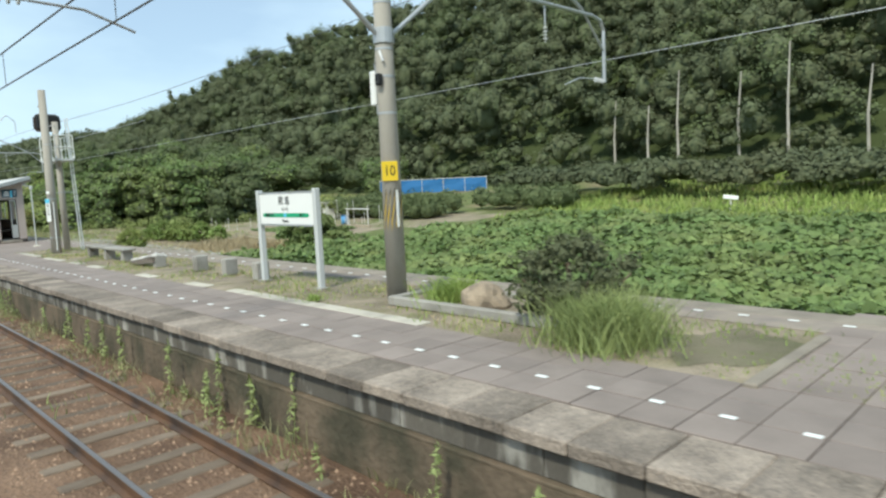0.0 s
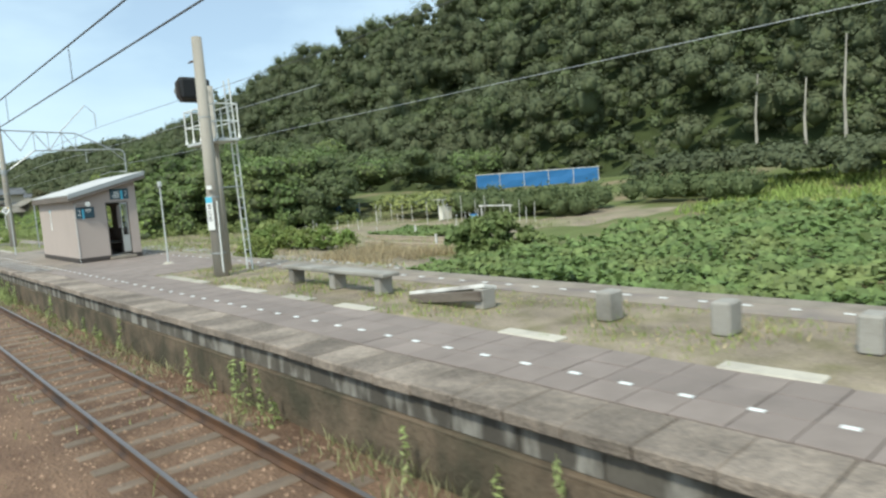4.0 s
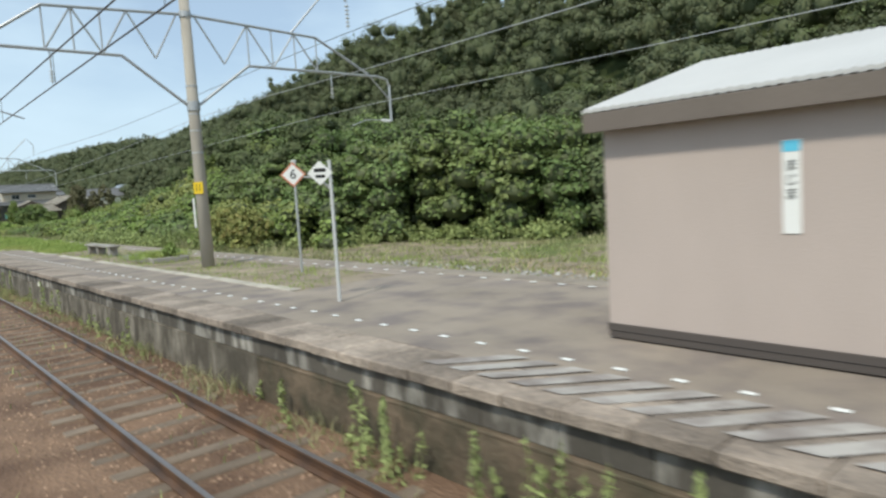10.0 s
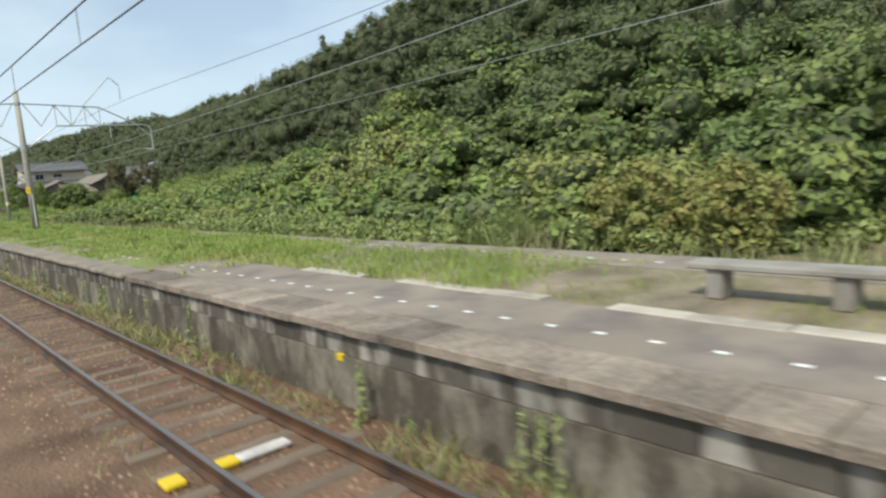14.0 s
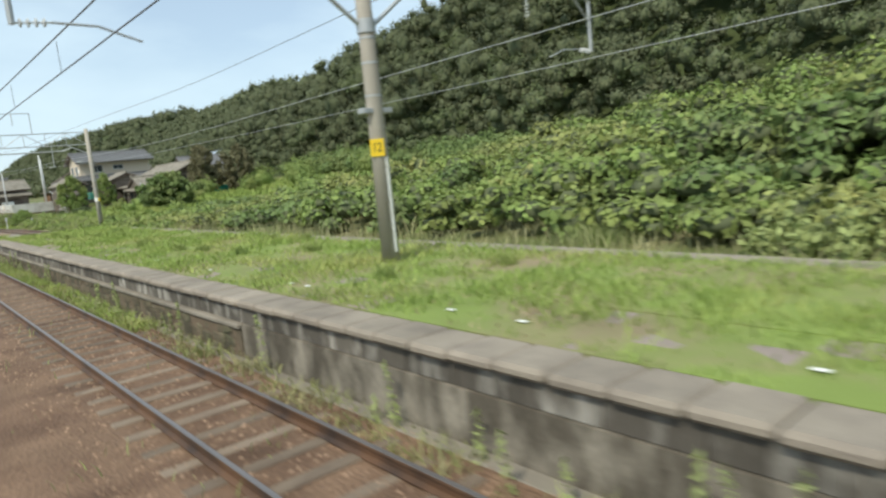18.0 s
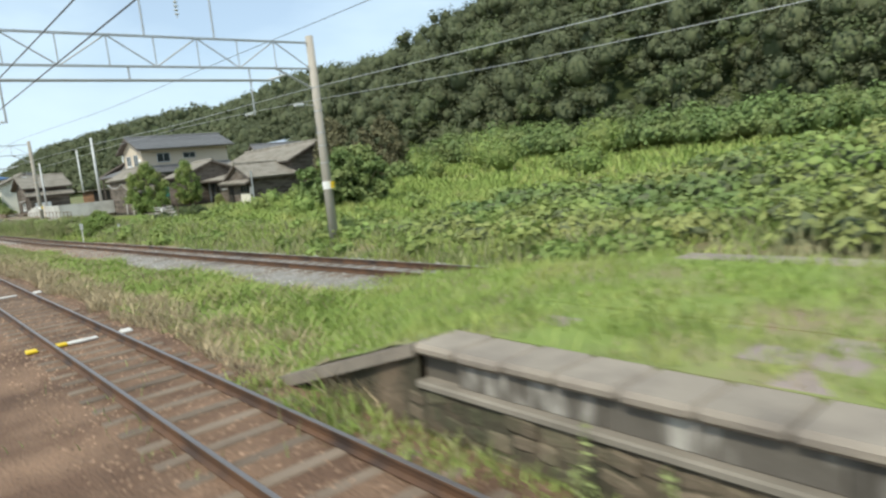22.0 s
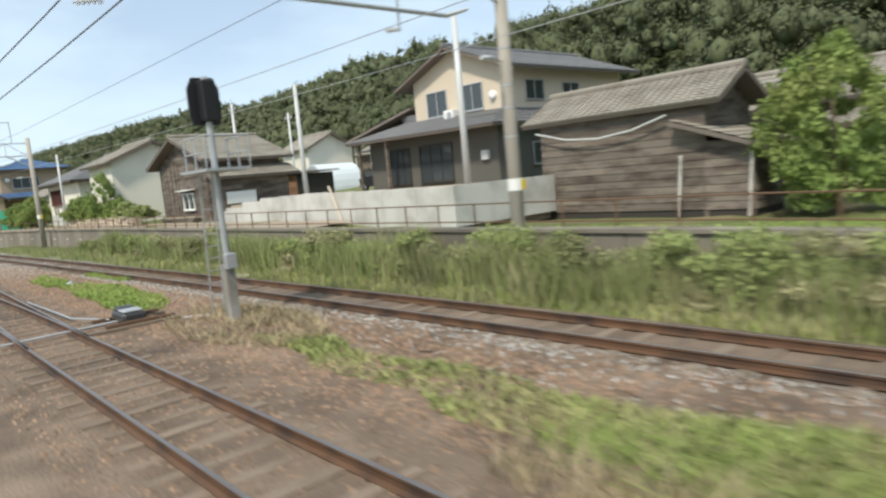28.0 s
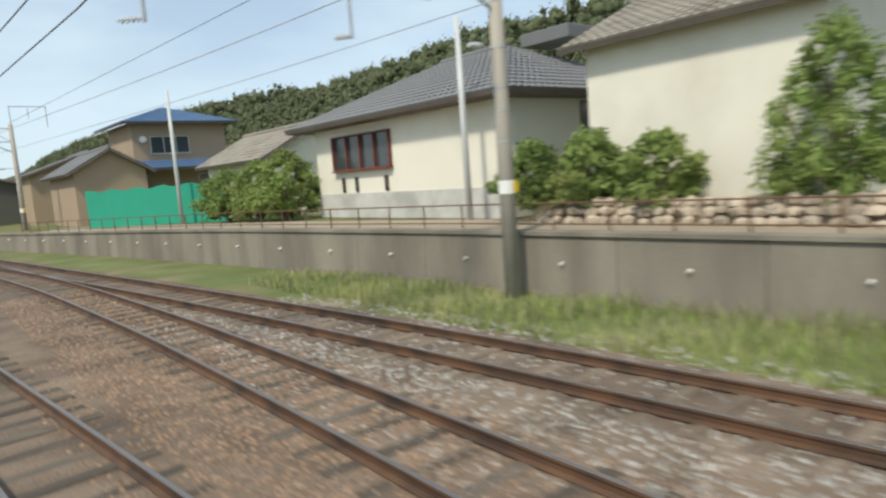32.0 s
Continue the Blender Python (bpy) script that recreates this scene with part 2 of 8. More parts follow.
M_tanwall = material("tan_siding", (0.37, 0.28, 0.20), 0.85, 0.1, 3.0, 50.0, 0.15)
M_retain = material("retaining_wall_concrete", (0.25, 0.222, 0.182), 0.92, 0.35, 3.0, 40.0, 0.35, alt=(0.17, 0.15, 0.122), alt_at=0.52, alt_scale=0.7, stretch=(1, 1, 0.3))
M_block = material("pale_concrete_wall", (0.56, 0.55, 0.52), 0.88, 0.12, 3.0, 40.0, 0.2, alt=(0.40, 0.385, 0.36), alt_scale=0.9)
M_fieldstone = material("fieldstone", (0.42, 0.35, 0.275), 0.9, 0.3, 6.0, 30.0, 0.4, per_object=0.3)
M_net = material("green_mesh_sheet", (0.02, 0.30, 0.20), 0.7, 0.15, 4.0, 80.0, 0.2)
M_dullnet = material("faded_green_net", (0.045, 0.20, 0.15), 0.8, 0.3, 4.0, 60.0, 0.3)
M_tarp = material("blue_mesh_sheet", (0.035, 0.16, 0.38), 0.7, 0.2, 5.0, 60.0, 0.3)
M_glass = material("window_glass", (0.05, 0.06, 0.065), 0.08, 0.1, 2.0, 20.0, 0.0, spec=0.7)
M_rock = material("garden_rock", (0.33, 0.26, 0.19), 0.9, 0.3, 8.0, 30.0, 0.6, alt=(0.2, 0.16, 0.12))
M_path = material("pale_earth", (0.34, 0.28, 0.21), 0.95, 0.25, 4.0, 30.0, 0.4)
M_forest = material("forest_leaves", (0.106, 0.124, 0.066), 0.8, 0.35, 1.0, 6.0, 0.0, island=0.12, alt=(0.138, 0.146, 0.077), alt_at=0.57, alt_scale=0.14, translucent=0.25)
# as light as the wood's leaves; under paler shrubs it paints the inner shade
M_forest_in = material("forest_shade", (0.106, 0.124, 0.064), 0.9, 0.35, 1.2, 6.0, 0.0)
M_bush = material("bush_leaves", (0.215, 0.295, 0.085), 0.65, 0.4, 3.0, 12.0, 0.0, island=0.26, alt=(0.25, 0.285, 0.09), alt_at=0.55, alt_scale=0.35, translucent=0.25)
M_kudzu = material("broad_leaves", (0.15, 0.215, 0.072), 0.6, 0.4, 1.2, 8.0, 0.0, island=0.28, alt=(0.21, 0.25, 0.09), alt_at=0.56, alt_scale=0.3, translucent=0.25)
M_grass = material("grass_blades", (0.285, 0.375, 0.10), 0.75, 0.35, 3.0, 12.0, 0.0, island=0.25, alt=(0.36, 0.37, 0.13), alt_at=0.6, alt_scale=0.5, translucent=0.25)
M_trackgrass = material("trackside_grass", (0.30, 0.335, 0.125), 0.8, 0.4, 3.0, 12.0, 0.0, island=0.3, alt=(0.40, 0.36, 0.19), alt_at=0.56, alt_scale=0.8, translucent=0.25)
M_weed = material("weed_leaves", (0.285, 0.335, 0.13), 0.75, 0.4, 3.0, 12.0, 0.0, island=0.35, translucent=0.25)
M_olive = material("olive_weeds", (0.29, 0.305, 0.145), 0.8, 0.4, 3.0, 12.0, 0.0, island=0.35, alt=(0.40, 0.37, 0.22), alt_at=0.55, alt_scale=0.6, translucent=0.25)
M_palekerb = material("pale_kerb_concrete", (0.46, 0.42, 0.355), 0.9, 0.3, 6.0, 50.0, 0.4, per_object=0.15, alt=(0.30, 0.27, 0.23), alt_at=0.58, alt_scale=2.0)
M_hatch = material("faded_hatching", (0.40, 0.375, 0.35), 0.88, 0.3, 6.0, 60.0, 0.2, alt=(0.24, 0.21, 0.195), alt_at=0.52, alt_scale=2.5)
M_lightbush = material("pale_bush_leaves", (0.275, 0.31, 0.105), 0.65, 0.4, 3.0, 12.0, 0.0, island=0.3, alt=(0.31, 0.31, 0.11), alt_at=0.58, alt_scale=0.5, translucent=0.25)
M_round = material("dense_tree_leaves", (0.13, 0.163, 0.071), 0.75, 0.35, 2.0, 10.0, 0.0, island=0.15, translucent=0.25)
M_browntree = material("brown_green_leaves", (0.165, 0.155, 0.085), 0.8, 0.35, 2.0, 10.0, 0.0, island=0.2, translucent=0.2)
M_straw = material("dry_grass", (0.43, 0.35, 0.22), 0.85, 0.35, 3.0, 12.0, 0.0, island=0.35, translucent=0.2)


# ---- mesh helpers ----
class Shape:
    """Gathers vertices and faces of one mesh."""

    def __init__(self):
        self.v, self.f = [], []

    def add(self, verts, faces):
        k = len(self.v)
        self.v += [tuple(p) for p in verts]
        self.f += [tuple(i + k for i in face) for face in faces]
        return self

    def box(self, x0, x1, y0, y1, z0, z1, bevel=0.0, m=None):
        b = min(bevel, 0.45 * min(x1 - x0, y1 - y0, z1 - z0))
        if b <= 0:
            vs = [(x, y, z) for x in (x0, x1) for y in (y0, y1) for z in (z0, z1)]
            fs = [(0, 1, 3, 2), (4, 6, 7, 5), (0, 4, 5, 1), (2, 3, 7, 6), (0, 2, 6, 4), (1, 5, 7, 3)]
        else:
            vs, fs = [], []
            for i, x in enumerate((x0, x1)):
                for j, y in enumerate((y0, y1)):
                    for k, z in enumerate((z0, z1)):
                        sx, sy, sz = (b, -b)[i], (b, -b)[j], (b, -b)[k]
                        vs += [(x, y + sy, z + sz), (x + sx, y, z + sz), (x + sx, y + sy, z)]

            def c(i, j, k, a):
                return (i * 4 + j * 2 + k) * 3 + a

            for s in (0, 1):
                fs += [(c(s, 0, 0, 0), c(s, 0, 1, 0), c(s, 1, 1, 0), c(s, 1, 0, 0)), (c(0, s, 0, 1), c(1, s, 0, 1), c(1, s, 1, 1), c(0, s, 1, 1)),
                       (c(0, 0, s, 2), c(0, 1, s, 2), c(1, 1, s, 2), c(1, 0, s, 2))]
            for a in (0, 1):
                for d in (0, 1):
                    fs += [(c(a, d, 0, 0), c(a, d, 1, 0), c(a, d, 1, 1), c(a, d, 0, 1)), (c(a, 0, d, 0), c(a, 1, d, 0), c(a, 1, d, 2), c(a, 0, d, 2)),
                           (c(0, a, d, 1), c(1, a, d, 1), c(1, a, d, 2), c(0, a, d, 2))]
                    fs += [(c(a, d, k, 0), c(a, d, k, 1), c(a, d, k, 2)) for k in (0, 1)]
        if m is not None:
            vs = [m @ Vector(p) for p in vs]
        return self.add(vs, fs)

    def tube(self, pts, r, seg=8, r1=None, caps=True):
        """A round bar along points, tapering from r to r1."""
        pts = [Vector(p) for p in pts]
        n = len(pts)
        rings, side = [], None
        for i, p in enumerate(pts):
            d = (pts[min(i + 1, n - 1)] - pts[max(i - 1, 0)]).normalized()
            side = d.cross(Vector((0.3, 0.2, 1) if abs(d.z) < 0.9 else (1, 0.2, 0))).normalized() if side is None else (side - d * side.dot(d)).normalized()
            up = d.cross(side)
            q = r if r1 is None else r + (r1 - r) * i / (n - 1)
            rings.append([p + (side * math.cos(a) + up * math.sin(a)) * q for a in [2 * math.pi * k / seg for k in range(seg)]])
        vs = [p for ring in rings for p in ring]
        fs = [(i * seg + k, i * seg + (k + 1) % seg, (i + 1) * seg + (k + 1) % seg, (i + 1) * seg + k) for i in range(n - 1) for k in range(seg)]
        if caps:
            fs += [tuple(range(seg))[::-1], tuple((n - 1) * seg + k for k in range(seg))]
        return self.add(vs, fs)

    def sweep(self, profile, path):
        """A profile of (across, up) drawn along a path of (x, y, z) that runs roughly along y."""
        vs, n, k = [], len(path), len(profile)
        for i, p in enumerate(path):
            d = Vector(path[min(i + 1, n - 1)]) - Vector(path[max(i - 1, 0)])
            side = Vector((d.y, -d.x, 0)).normalized()
            vs += [(p[0] + side.x * a, p[1] + side.y * a, p[2] + b) for a, b in profile]
        fs = [(i * k + j, (i + 1) * k + j, (i + 1) * k + (j + 1) % k, i * k + (j + 1) % k) for i in range(n - 1) for j in range(k)]
        fs += [tuple(range(k)), tuple((n - 1) * k + j for j in range(k))[::-1]]
        return self.add(vs, fs)

    def prism(self, poly, axis, a, b):
        """A polygon in the plane across axis ('x': (y, z), 'y': (x, z), 'z': (x, y)), drawn from a to b."""
        put = {"x": lambda p, t: (t, p[0], p[1]), "y": lambda p, t: (p[0], t, p[1]), "z": lambda p, t: (p[0], p[1], t)}[axis]
        k = len(poly)
        vs = [put(p, a) for p in poly] + [put(p, b) for p in poly]
        return self.add(vs, [tuple(range(k)), tuple(range(k, 2 * k))[::-1]] + [(i, i + k, (i + 1) % k + k, (i + 1) % k) for i in range(k)])

    def mesh(self, name, mat, smooth=False):
        me = bpy.data.meshes.new(name)
        me.from_pydata(self.v, [], self.f)
        bm = bmesh.new()
        bm.from_mesh(me)
        bmesh.ops.recalc_face_normals(bm, faces=bm.faces)
        bm.to_mesh(me)
        bm.free()
        me.materials.append(mat)
        if smooth:
            me.polygons.foreach_set("use_smooth", [True] * len(me.polygons))
        return me


def part(name, shape, mat, parent=None, label="", smooth=False, kind=""):
    """One mesh object under a thing or a part."""
    me = shape if isinstance(shape, bpy.types.Mesh) else shape.mesh(name, mat, smooth)
    ob = new(name, me)
    ob.parent = parent
    return tagged(ob, label, kind=kind)


def thing(name, label, category, at=(0, 0, 0), group="", kind="", turn=0.0):
    ob = new(name)
    ob.empty_display_size = 0.1
    ob.matrix_basis = pose(*at, 0, 0, turn)
    return tagged(ob, label, category, group, kind)


def piece(name, me, parent, at, turn=0.0, scale=(1, 1, 1)):
    """A further object on a mesh that is already made."""
    ob = new(name, me)
    ob.parent = parent
    ob.matrix_basis = pose(*at, 0, 0, turn) @ Matrix.Diagonal((*scale, 1))
    return ob


def lettering(text, size, mat, parent, at, rot, name="lettering", stretch=1.0, align="CENTER"):
    cu = bpy.data.curves.new(name, "FONT")
    cu.body, cu.size, cu.extrude = text, size, 0.002
    cu.align_x, cu.align_y = align, "CENTER"
    cu.materials.append(mat)
    ob = new(name, cu)
    ob.parent = parent
    ob.matrix_basis = pose(*at, *rot) @ Matrix.Diagonal((stretch, 1, 1, 1))
    return ob


def big_mesh(name, verts, faces, mat, parent=None, mats=(), index=None):
    me = bpy.data.meshes.new(name)
    verts, faces = np.asarray(verts, np.float32), np.asarray(faces, np.int32)
    k = faces.shape[1]
    me.vertices.add(len(verts))
    me.vertices.foreach_set("co", verts.ravel())
    me.loops.add(faces.size)
    me.loops.foreach_set("vertex_index", faces.ravel())
    me.polygons.add(len(faces))
    me.polygons.foreach_set("loop_start", np.arange(0, faces.size, k, dtype=np.int32))
    for m in (mat, *mats):
        me.materials.append(m)
    if index is not None:
        me.polygons.foreach_set("material_index", np.asarray(index, np.int32))
    me.update(calc_edges=True)
    ob = new(name, me)
    ob.parent = parent
    return ob


rng = np.random.default_rng(7)


def leaf_quads(centres, normals, sizes, fold=0.25, long=1.3, simple=False):
    """Leaf or clump faces: two folded quads on six points, or one simple quad."""
    n = len(centres)
    nn = normals / np.linalg.norm(normals, axis=1, keepdims=True)
    r = rng.normal(size=(n, 3))
    u = np.cross(nn, r)
    u /= np.linalg.norm(u, axis=1, keepdims=True) + 1e-9
    w = np.cross(nn, u)
    s = np.asarray(sizes).reshape(-1, 1)
    a, b, c = u * s * long * 0.5, w * s * 0.5, nn * s * fold
    if simple:
        v = np.stack([centres - a, centres + b - c, centres + a, centres - b - c], 1)
        return v.reshape(-1, 3), np.arange(n * 4).reshape(-1, 4)
    v = np.stack([centres - a, centres - a * 0.25 + b - c, centres + a * 0.45 + b * 0.8 - c, centres + a, centres + a * 0.45 - b * 0.8 - c, centres - a * 0.25 - b - c], 1)
    k = np.arange(n)[:, None] * 6
    f = np.concatenate([k + [0, 1, 2, 3], k + [0, 3, 4, 5]])
    return v.reshape(-1, 3), f


def blades(base, height, width, lean=0.5):
    """Grass blades: a bent quad each."""
    n = len(base)
    a = rng.uniform(0, 2 * np.pi, n)
    side = np.stack([np.cos(a), np.sin(a), 0 * a], 1) * np.asarray(width).reshape(-1, 1)
    b = rng.uniform(0, 2 * np.pi, n)
    h = np.asarray(height).reshape(-1, 1)
    tip = np.stack([np.cos(b) * lean, np.sin(b) * lean, np.ones(n)], 1) * h
    mid = tip * [0.35, 0.35, 0.6]
    v = np.stack([base - side, base + side, base + mid + side * 0.7, base + tip, base + mid - side * 0.7], 1)
    k = np.arange(n)[:, None] * 5
    return v.reshape(-1, 3), np.concatenate([k + [0, 1, 2], k + [0, 2, 4], k + [4, 2, 3]])


# ---- the lie of the land ----
ZP = 0.82            # platform top
EDGE = 4.18          # platform edge facing the near track
FAR_EDGE = 10.12     # platform edge facing the far track
P0, P1 = -40.0, 143.3


def smooth_curve(points, step=1.0, passes=10):
    p = np.array(points, float)
    y = np.arange(p[0, 0], p[-1, 0] + 0.1, step)
    x = np.interp(y, p[:, 0], p[:, 1])
    for _ in range(passes):
        x[1:-1] = 0.25 * x[:-2] + 0.5 * x[1:-1] + 0.25 * x[2:]
    return y, x


NEAR = 2.805
far_y, far_x = smooth_curve([(-60, 11.6), (128, 11.6), (140, 11.2), (150, 10.85), (163, 10.2), (180, 9.65), (190, 9.05), (198, 8.95), (205, 8.9), (213, 8.7), (221, 8.45),
                             (228, 8.1), (235, 7.75), (245, 7.33), (252, 6.9), (258, 6.6), (266, 5.9), (280, 4.4), (300, 2.2), (330, -0.8), (420, -6)], 1.0, 24)
right_y, right_x = smooth_curve([(216, 2.805), (222, 2.92), (229.5, 3.05), (233, 3.19), (236, 3.31), (240, 3.5), (245, 3.69), (250, 3.83), (255, 3.99), (262, 4.1), (272, 3.9), (285, 3.0), (305, 1.3)], 1.0, 6)
left_y, left_x = smooth_curve([(216, 2.805), (222, 2.78), (229, 2.63), (234, 2.42), (242, 2.03), (246.4, 1.77), (249, 1.56), (256, 1.0), (266, 0.1), (276, -0.75), (290, -1.2)], 1.0, 6)


def far_track(y):
    return np.interp(y, far_y, far_x)


FOOT_Y = [-300, 30, 62, 80, 100, 135, 165, 200, 250, 300, 400, 600, 1600]
FOOT_X = [66, 66, 64, 62, 62, 63, 63, 60, 58, 66, 90, 120, 130]
FOOT_Z = [3.2, 3.2, 2.2, 2.0, 2.2, 2.4, 2.0, 2.4, 3.5, 3.5, 4, 5, 5]
CREST_Y = [-300, 0, 120, 190, 230, 257, 300, 340, 371, 390, 420, 540, 800, 1200, 1600]
CREST_Z = [36, 37.5, 36.0, 36.5, 31.5, 28.5, 28.5, 33.5, 38.5, 40.5, 42, 49, 62, 70, 60]
CREST_X = [108, 105, 103, 102, 103, 105, 118, 129, 138, 144, 153, 189, 192, 195, 195]


def wall_x(y):
    return np.interp(y, [200, 240, 246, 252, 262, 272, 283, 296, 320, 400], [12.1, 12.1, 12.0, 11.75, 11.1, 10.2, 8.7, 6.4, 2.2, -7])


def land(x, y):
    """Height of the ground."""
    x, y = np.asarray(x, float), np.asarray(y, float)
    fx, fz = np.interp(y, FOOT_Y, FOOT_X), np.interp(y, FOOT_Y, FOOT_Z)
    cx, cz = np.interp(y, CREST_Y, CREST_X), np.interp(y, CREST_Y, CREST_Z)
    wall = np.interp(y, [196, 204], [0, 1])
    edge = np.where(y < 200, np.maximum(far_track(y) + 1.7, 11.0), wall_x(y) + np.interp(y, [240, 247], [0.12, 1.2]))
    low = np.interp(y, [-300, 40, 65, 85, 140, 165, 185, 205, 240, 275, 330], [-0.55, -0.55, -0.35, 0.0, 0.1, 0.2, 0.55, 1.12, 1.2, 1.1, 0.6])
    low = np.where((y > 200), low, low * np.clip((x - edge) / 2.5, 0, 1) - 0.25 * (1 - np.clip((x - edge) / 2.5, 0, 1)))
    low = low - np.interp(y, [184, 190, 220, 228], [0, 1, 1, 0]) * 0.75 * np.clip((x - 12.2) / 8.0, 0, 1)
    bend = np.clip((x - edge - 2.5) / np.maximum(fx - edge - 2.5, 1), 0, 1) ** np.interp(y, [0, 70, 90, 150], [2.2, 2.0, 1.0, 1.3])
    z = low + (fz - low) * bend
    t = np.clip((x - fx) / (cx - fx), 0, 1)
    z = np.where(x > fx, fz + (cz - fz) * (0.7 * t + 0.3 * t * t * (3 - 2 * t)), z)
    z = np.where(x > cx, cz - 0.16 * (x - cx) * np.clip((x - cx) / 60, 0, 1), z)
    bed = np.where(x < -6, np.interp(x, [-1500, -200, -40, -10, -6], [-2, -1.2, -0.8, -0.5, -0.28]), -0.28)
    return np.where(x < edge, bed, np.maximum(z, -6))


gx = np.concatenate([[-2500, -900, -300, -90, -30, -10, -6], np.arange(-4, 11.9, 1.0), [12.14, 12.26], np.arange(12.8, 30, 0.75), np.arange(30, 70, 1.6), np.arange(70, 215, 3.5),
                     [225, 250, 300, 500, 1200, 2500]])
gy = np.concatenate([[-2500, -900, -300, -150], np.arange(-90, 330, 1.5), np.arange(330, 700, 8), [720, 780, 860, 1000, 1200, 1600, 2600]])
GX, GY = np.meshgrid(gx, gy, indexing="ij")
GZ = land(GX, GY)
rough = np.array([[noise.noise((a * 0.35, b * 0.35, 0)) * 0.12 if 12 < a < 70 else 0.0 for b in gy] for a in gx])
GZ = GZ + rough
nx, ny = len(gx), len(gy)
idx = np.arange(nx * ny).reshape(nx, ny)
quads = np.stack([idx[:-1, :-1], idx[1:, :-1], idx[1:, 1:], idx[:-1, 1:]], -1).reshape(-1, 4)
CX_, CY_ = (GX[:-1, :-1] + GX[1:, 1:]) / 2, (GY[:-1, :-1] + GY[1:, 1:]) / 2
wooded = (CX_ > np.interp(CY_, FOOT_Y, FOOT_X) - 2).astype(int)
wander = 0.8 * np.sin(CY_ * 0.7) + 0.6 * np.sin(CX_ * 0.9)
wooded[(CX_ > 20) & (CX_ < 35 + wander) & (CY_ > 36 + wander) & (CY_ < 58 + wander)] = 2
wooded[(CX_ > 34) & (CX_ < 41 + wander) & (CY_ > 33.5 + wander) & (CY_ < 38.8)] = 2
wooded[(CX_ > 12.6) & (CX_ < 20) & (CY_ > 33) & (CY_ < 66 + 2 * wander)] = 3
wooded[(CX_ > 14) & (CX_ < 24 + wander) & (CY_ > 62) & (CY_ < 73 + wander)] = 3
wooded = wooded.ravel()
ground = big_mesh("ground", np.stack([GX, GY, GZ], -1).reshape(-1, 3), quads, M_ground, None, (M_floor, M_plot, M_dry), wooded)
ground.data.polygons.foreach_set("use_smooth", [True] * len(quads))
tagged(ground, "weedy soil and wooded hillside ground", "ground", kind="structure")

# ballast beds, laid just over the ground
def bed(name, mat, left, right, y0, y1, z, label, step=3.0, edge=0.5):
    ys = np.arange(y0, y1 + 0.1, step)
    s = Shape()
    lx, rx = [left(a) if callable(left) else left for a in ys], [right(a) if callable(right) else right for a in ys]
    vs = []
    for a, l, r in zip(ys, lx, rx):
        w = 0.12 * math.sin(a * 1.7) + 0.1 * math.sin(a * 0.61)
        vs += [(l - edge + w, a, z - 0.16), (l, a, z), (r, a, z), (r + edge + w, a, z - 0.16)]
    fs = [(4 * i + j, 4 * i + j + 1, 4 * i + j + 5, 4 * i + j + 4) for i in range(len(ys) - 1) for j in range(3)]
    s.add(vs, fs)
    return tagged(part(name, s, mat, smooth=True), label, "ballast bed", kind="structure")


bed("ballast_bed", M_ballast, -3.2, 4.05, -80, 185, -0.17, "brown stained ballast under the near tracks")
bed("ballast_bed", M_ballast_mix, -3.2, lambda a: max(float(far_track(a)) - 2.2, 3.0), 185, 330, -0.172, "brown ballast round the turnout")
bed("ballast_bed", M_ballast_grey, lambda a: far_track(a) - 1.75, lambda a: far_track(a) + 1.1, -80, 181, -0.17, "grey crushed stone ballast of the far track")
bed("ballast_bed", M_ballast_mix, lambda a: far_track(a) - 3.0 if a > 225 else far_track(a) - 1.9, lambda a: far_track(a) + 1.3, 178, 330, -0.176, "brown ballast of the far track")

# ---- tracks ----
RAIL = [(-0.062, -0.153), (0.062, -0.153), (0.062, -0.14), (0.010, -0.118), (0.010, -0.045), (0.032, -0.036), (0.032, -0.004), (-0.032, -0.004), (-0.032, -0.036), (-0.010, -0.045), (-0.010, -0.118), (-0.062, -0.14)]
HEAD = [(-0.029, -0.006), (0.029, -0.006), (0.026, 0.0), (-0.026, 0.0)]
sleeper_shape = Shape().box(-1.0, 1.0, -0.105, 0.105, -0.30, -0.155, 0.015)
sleeper_mesh = sleeper_shape.mesh("sleeper", M_sleeper)
dark_sleeper_mesh = sleeper_shape.mesh("sleeper", M_darksleeper)


def shifted(ys, xs, off):
    out, n = [], len(ys)
    for i in range(n):
        dx, dy = xs[min(i + 1, n - 1)] - xs[max(i - 1, 0)], ys[min(i + 1, n - 1)] - ys[max(i - 1, 0)]
        k = math.hypot(dx, dy)
        out.append((xs[i] + off * dy / k, ys[i] - off * dx / k, 0.0))
    return out


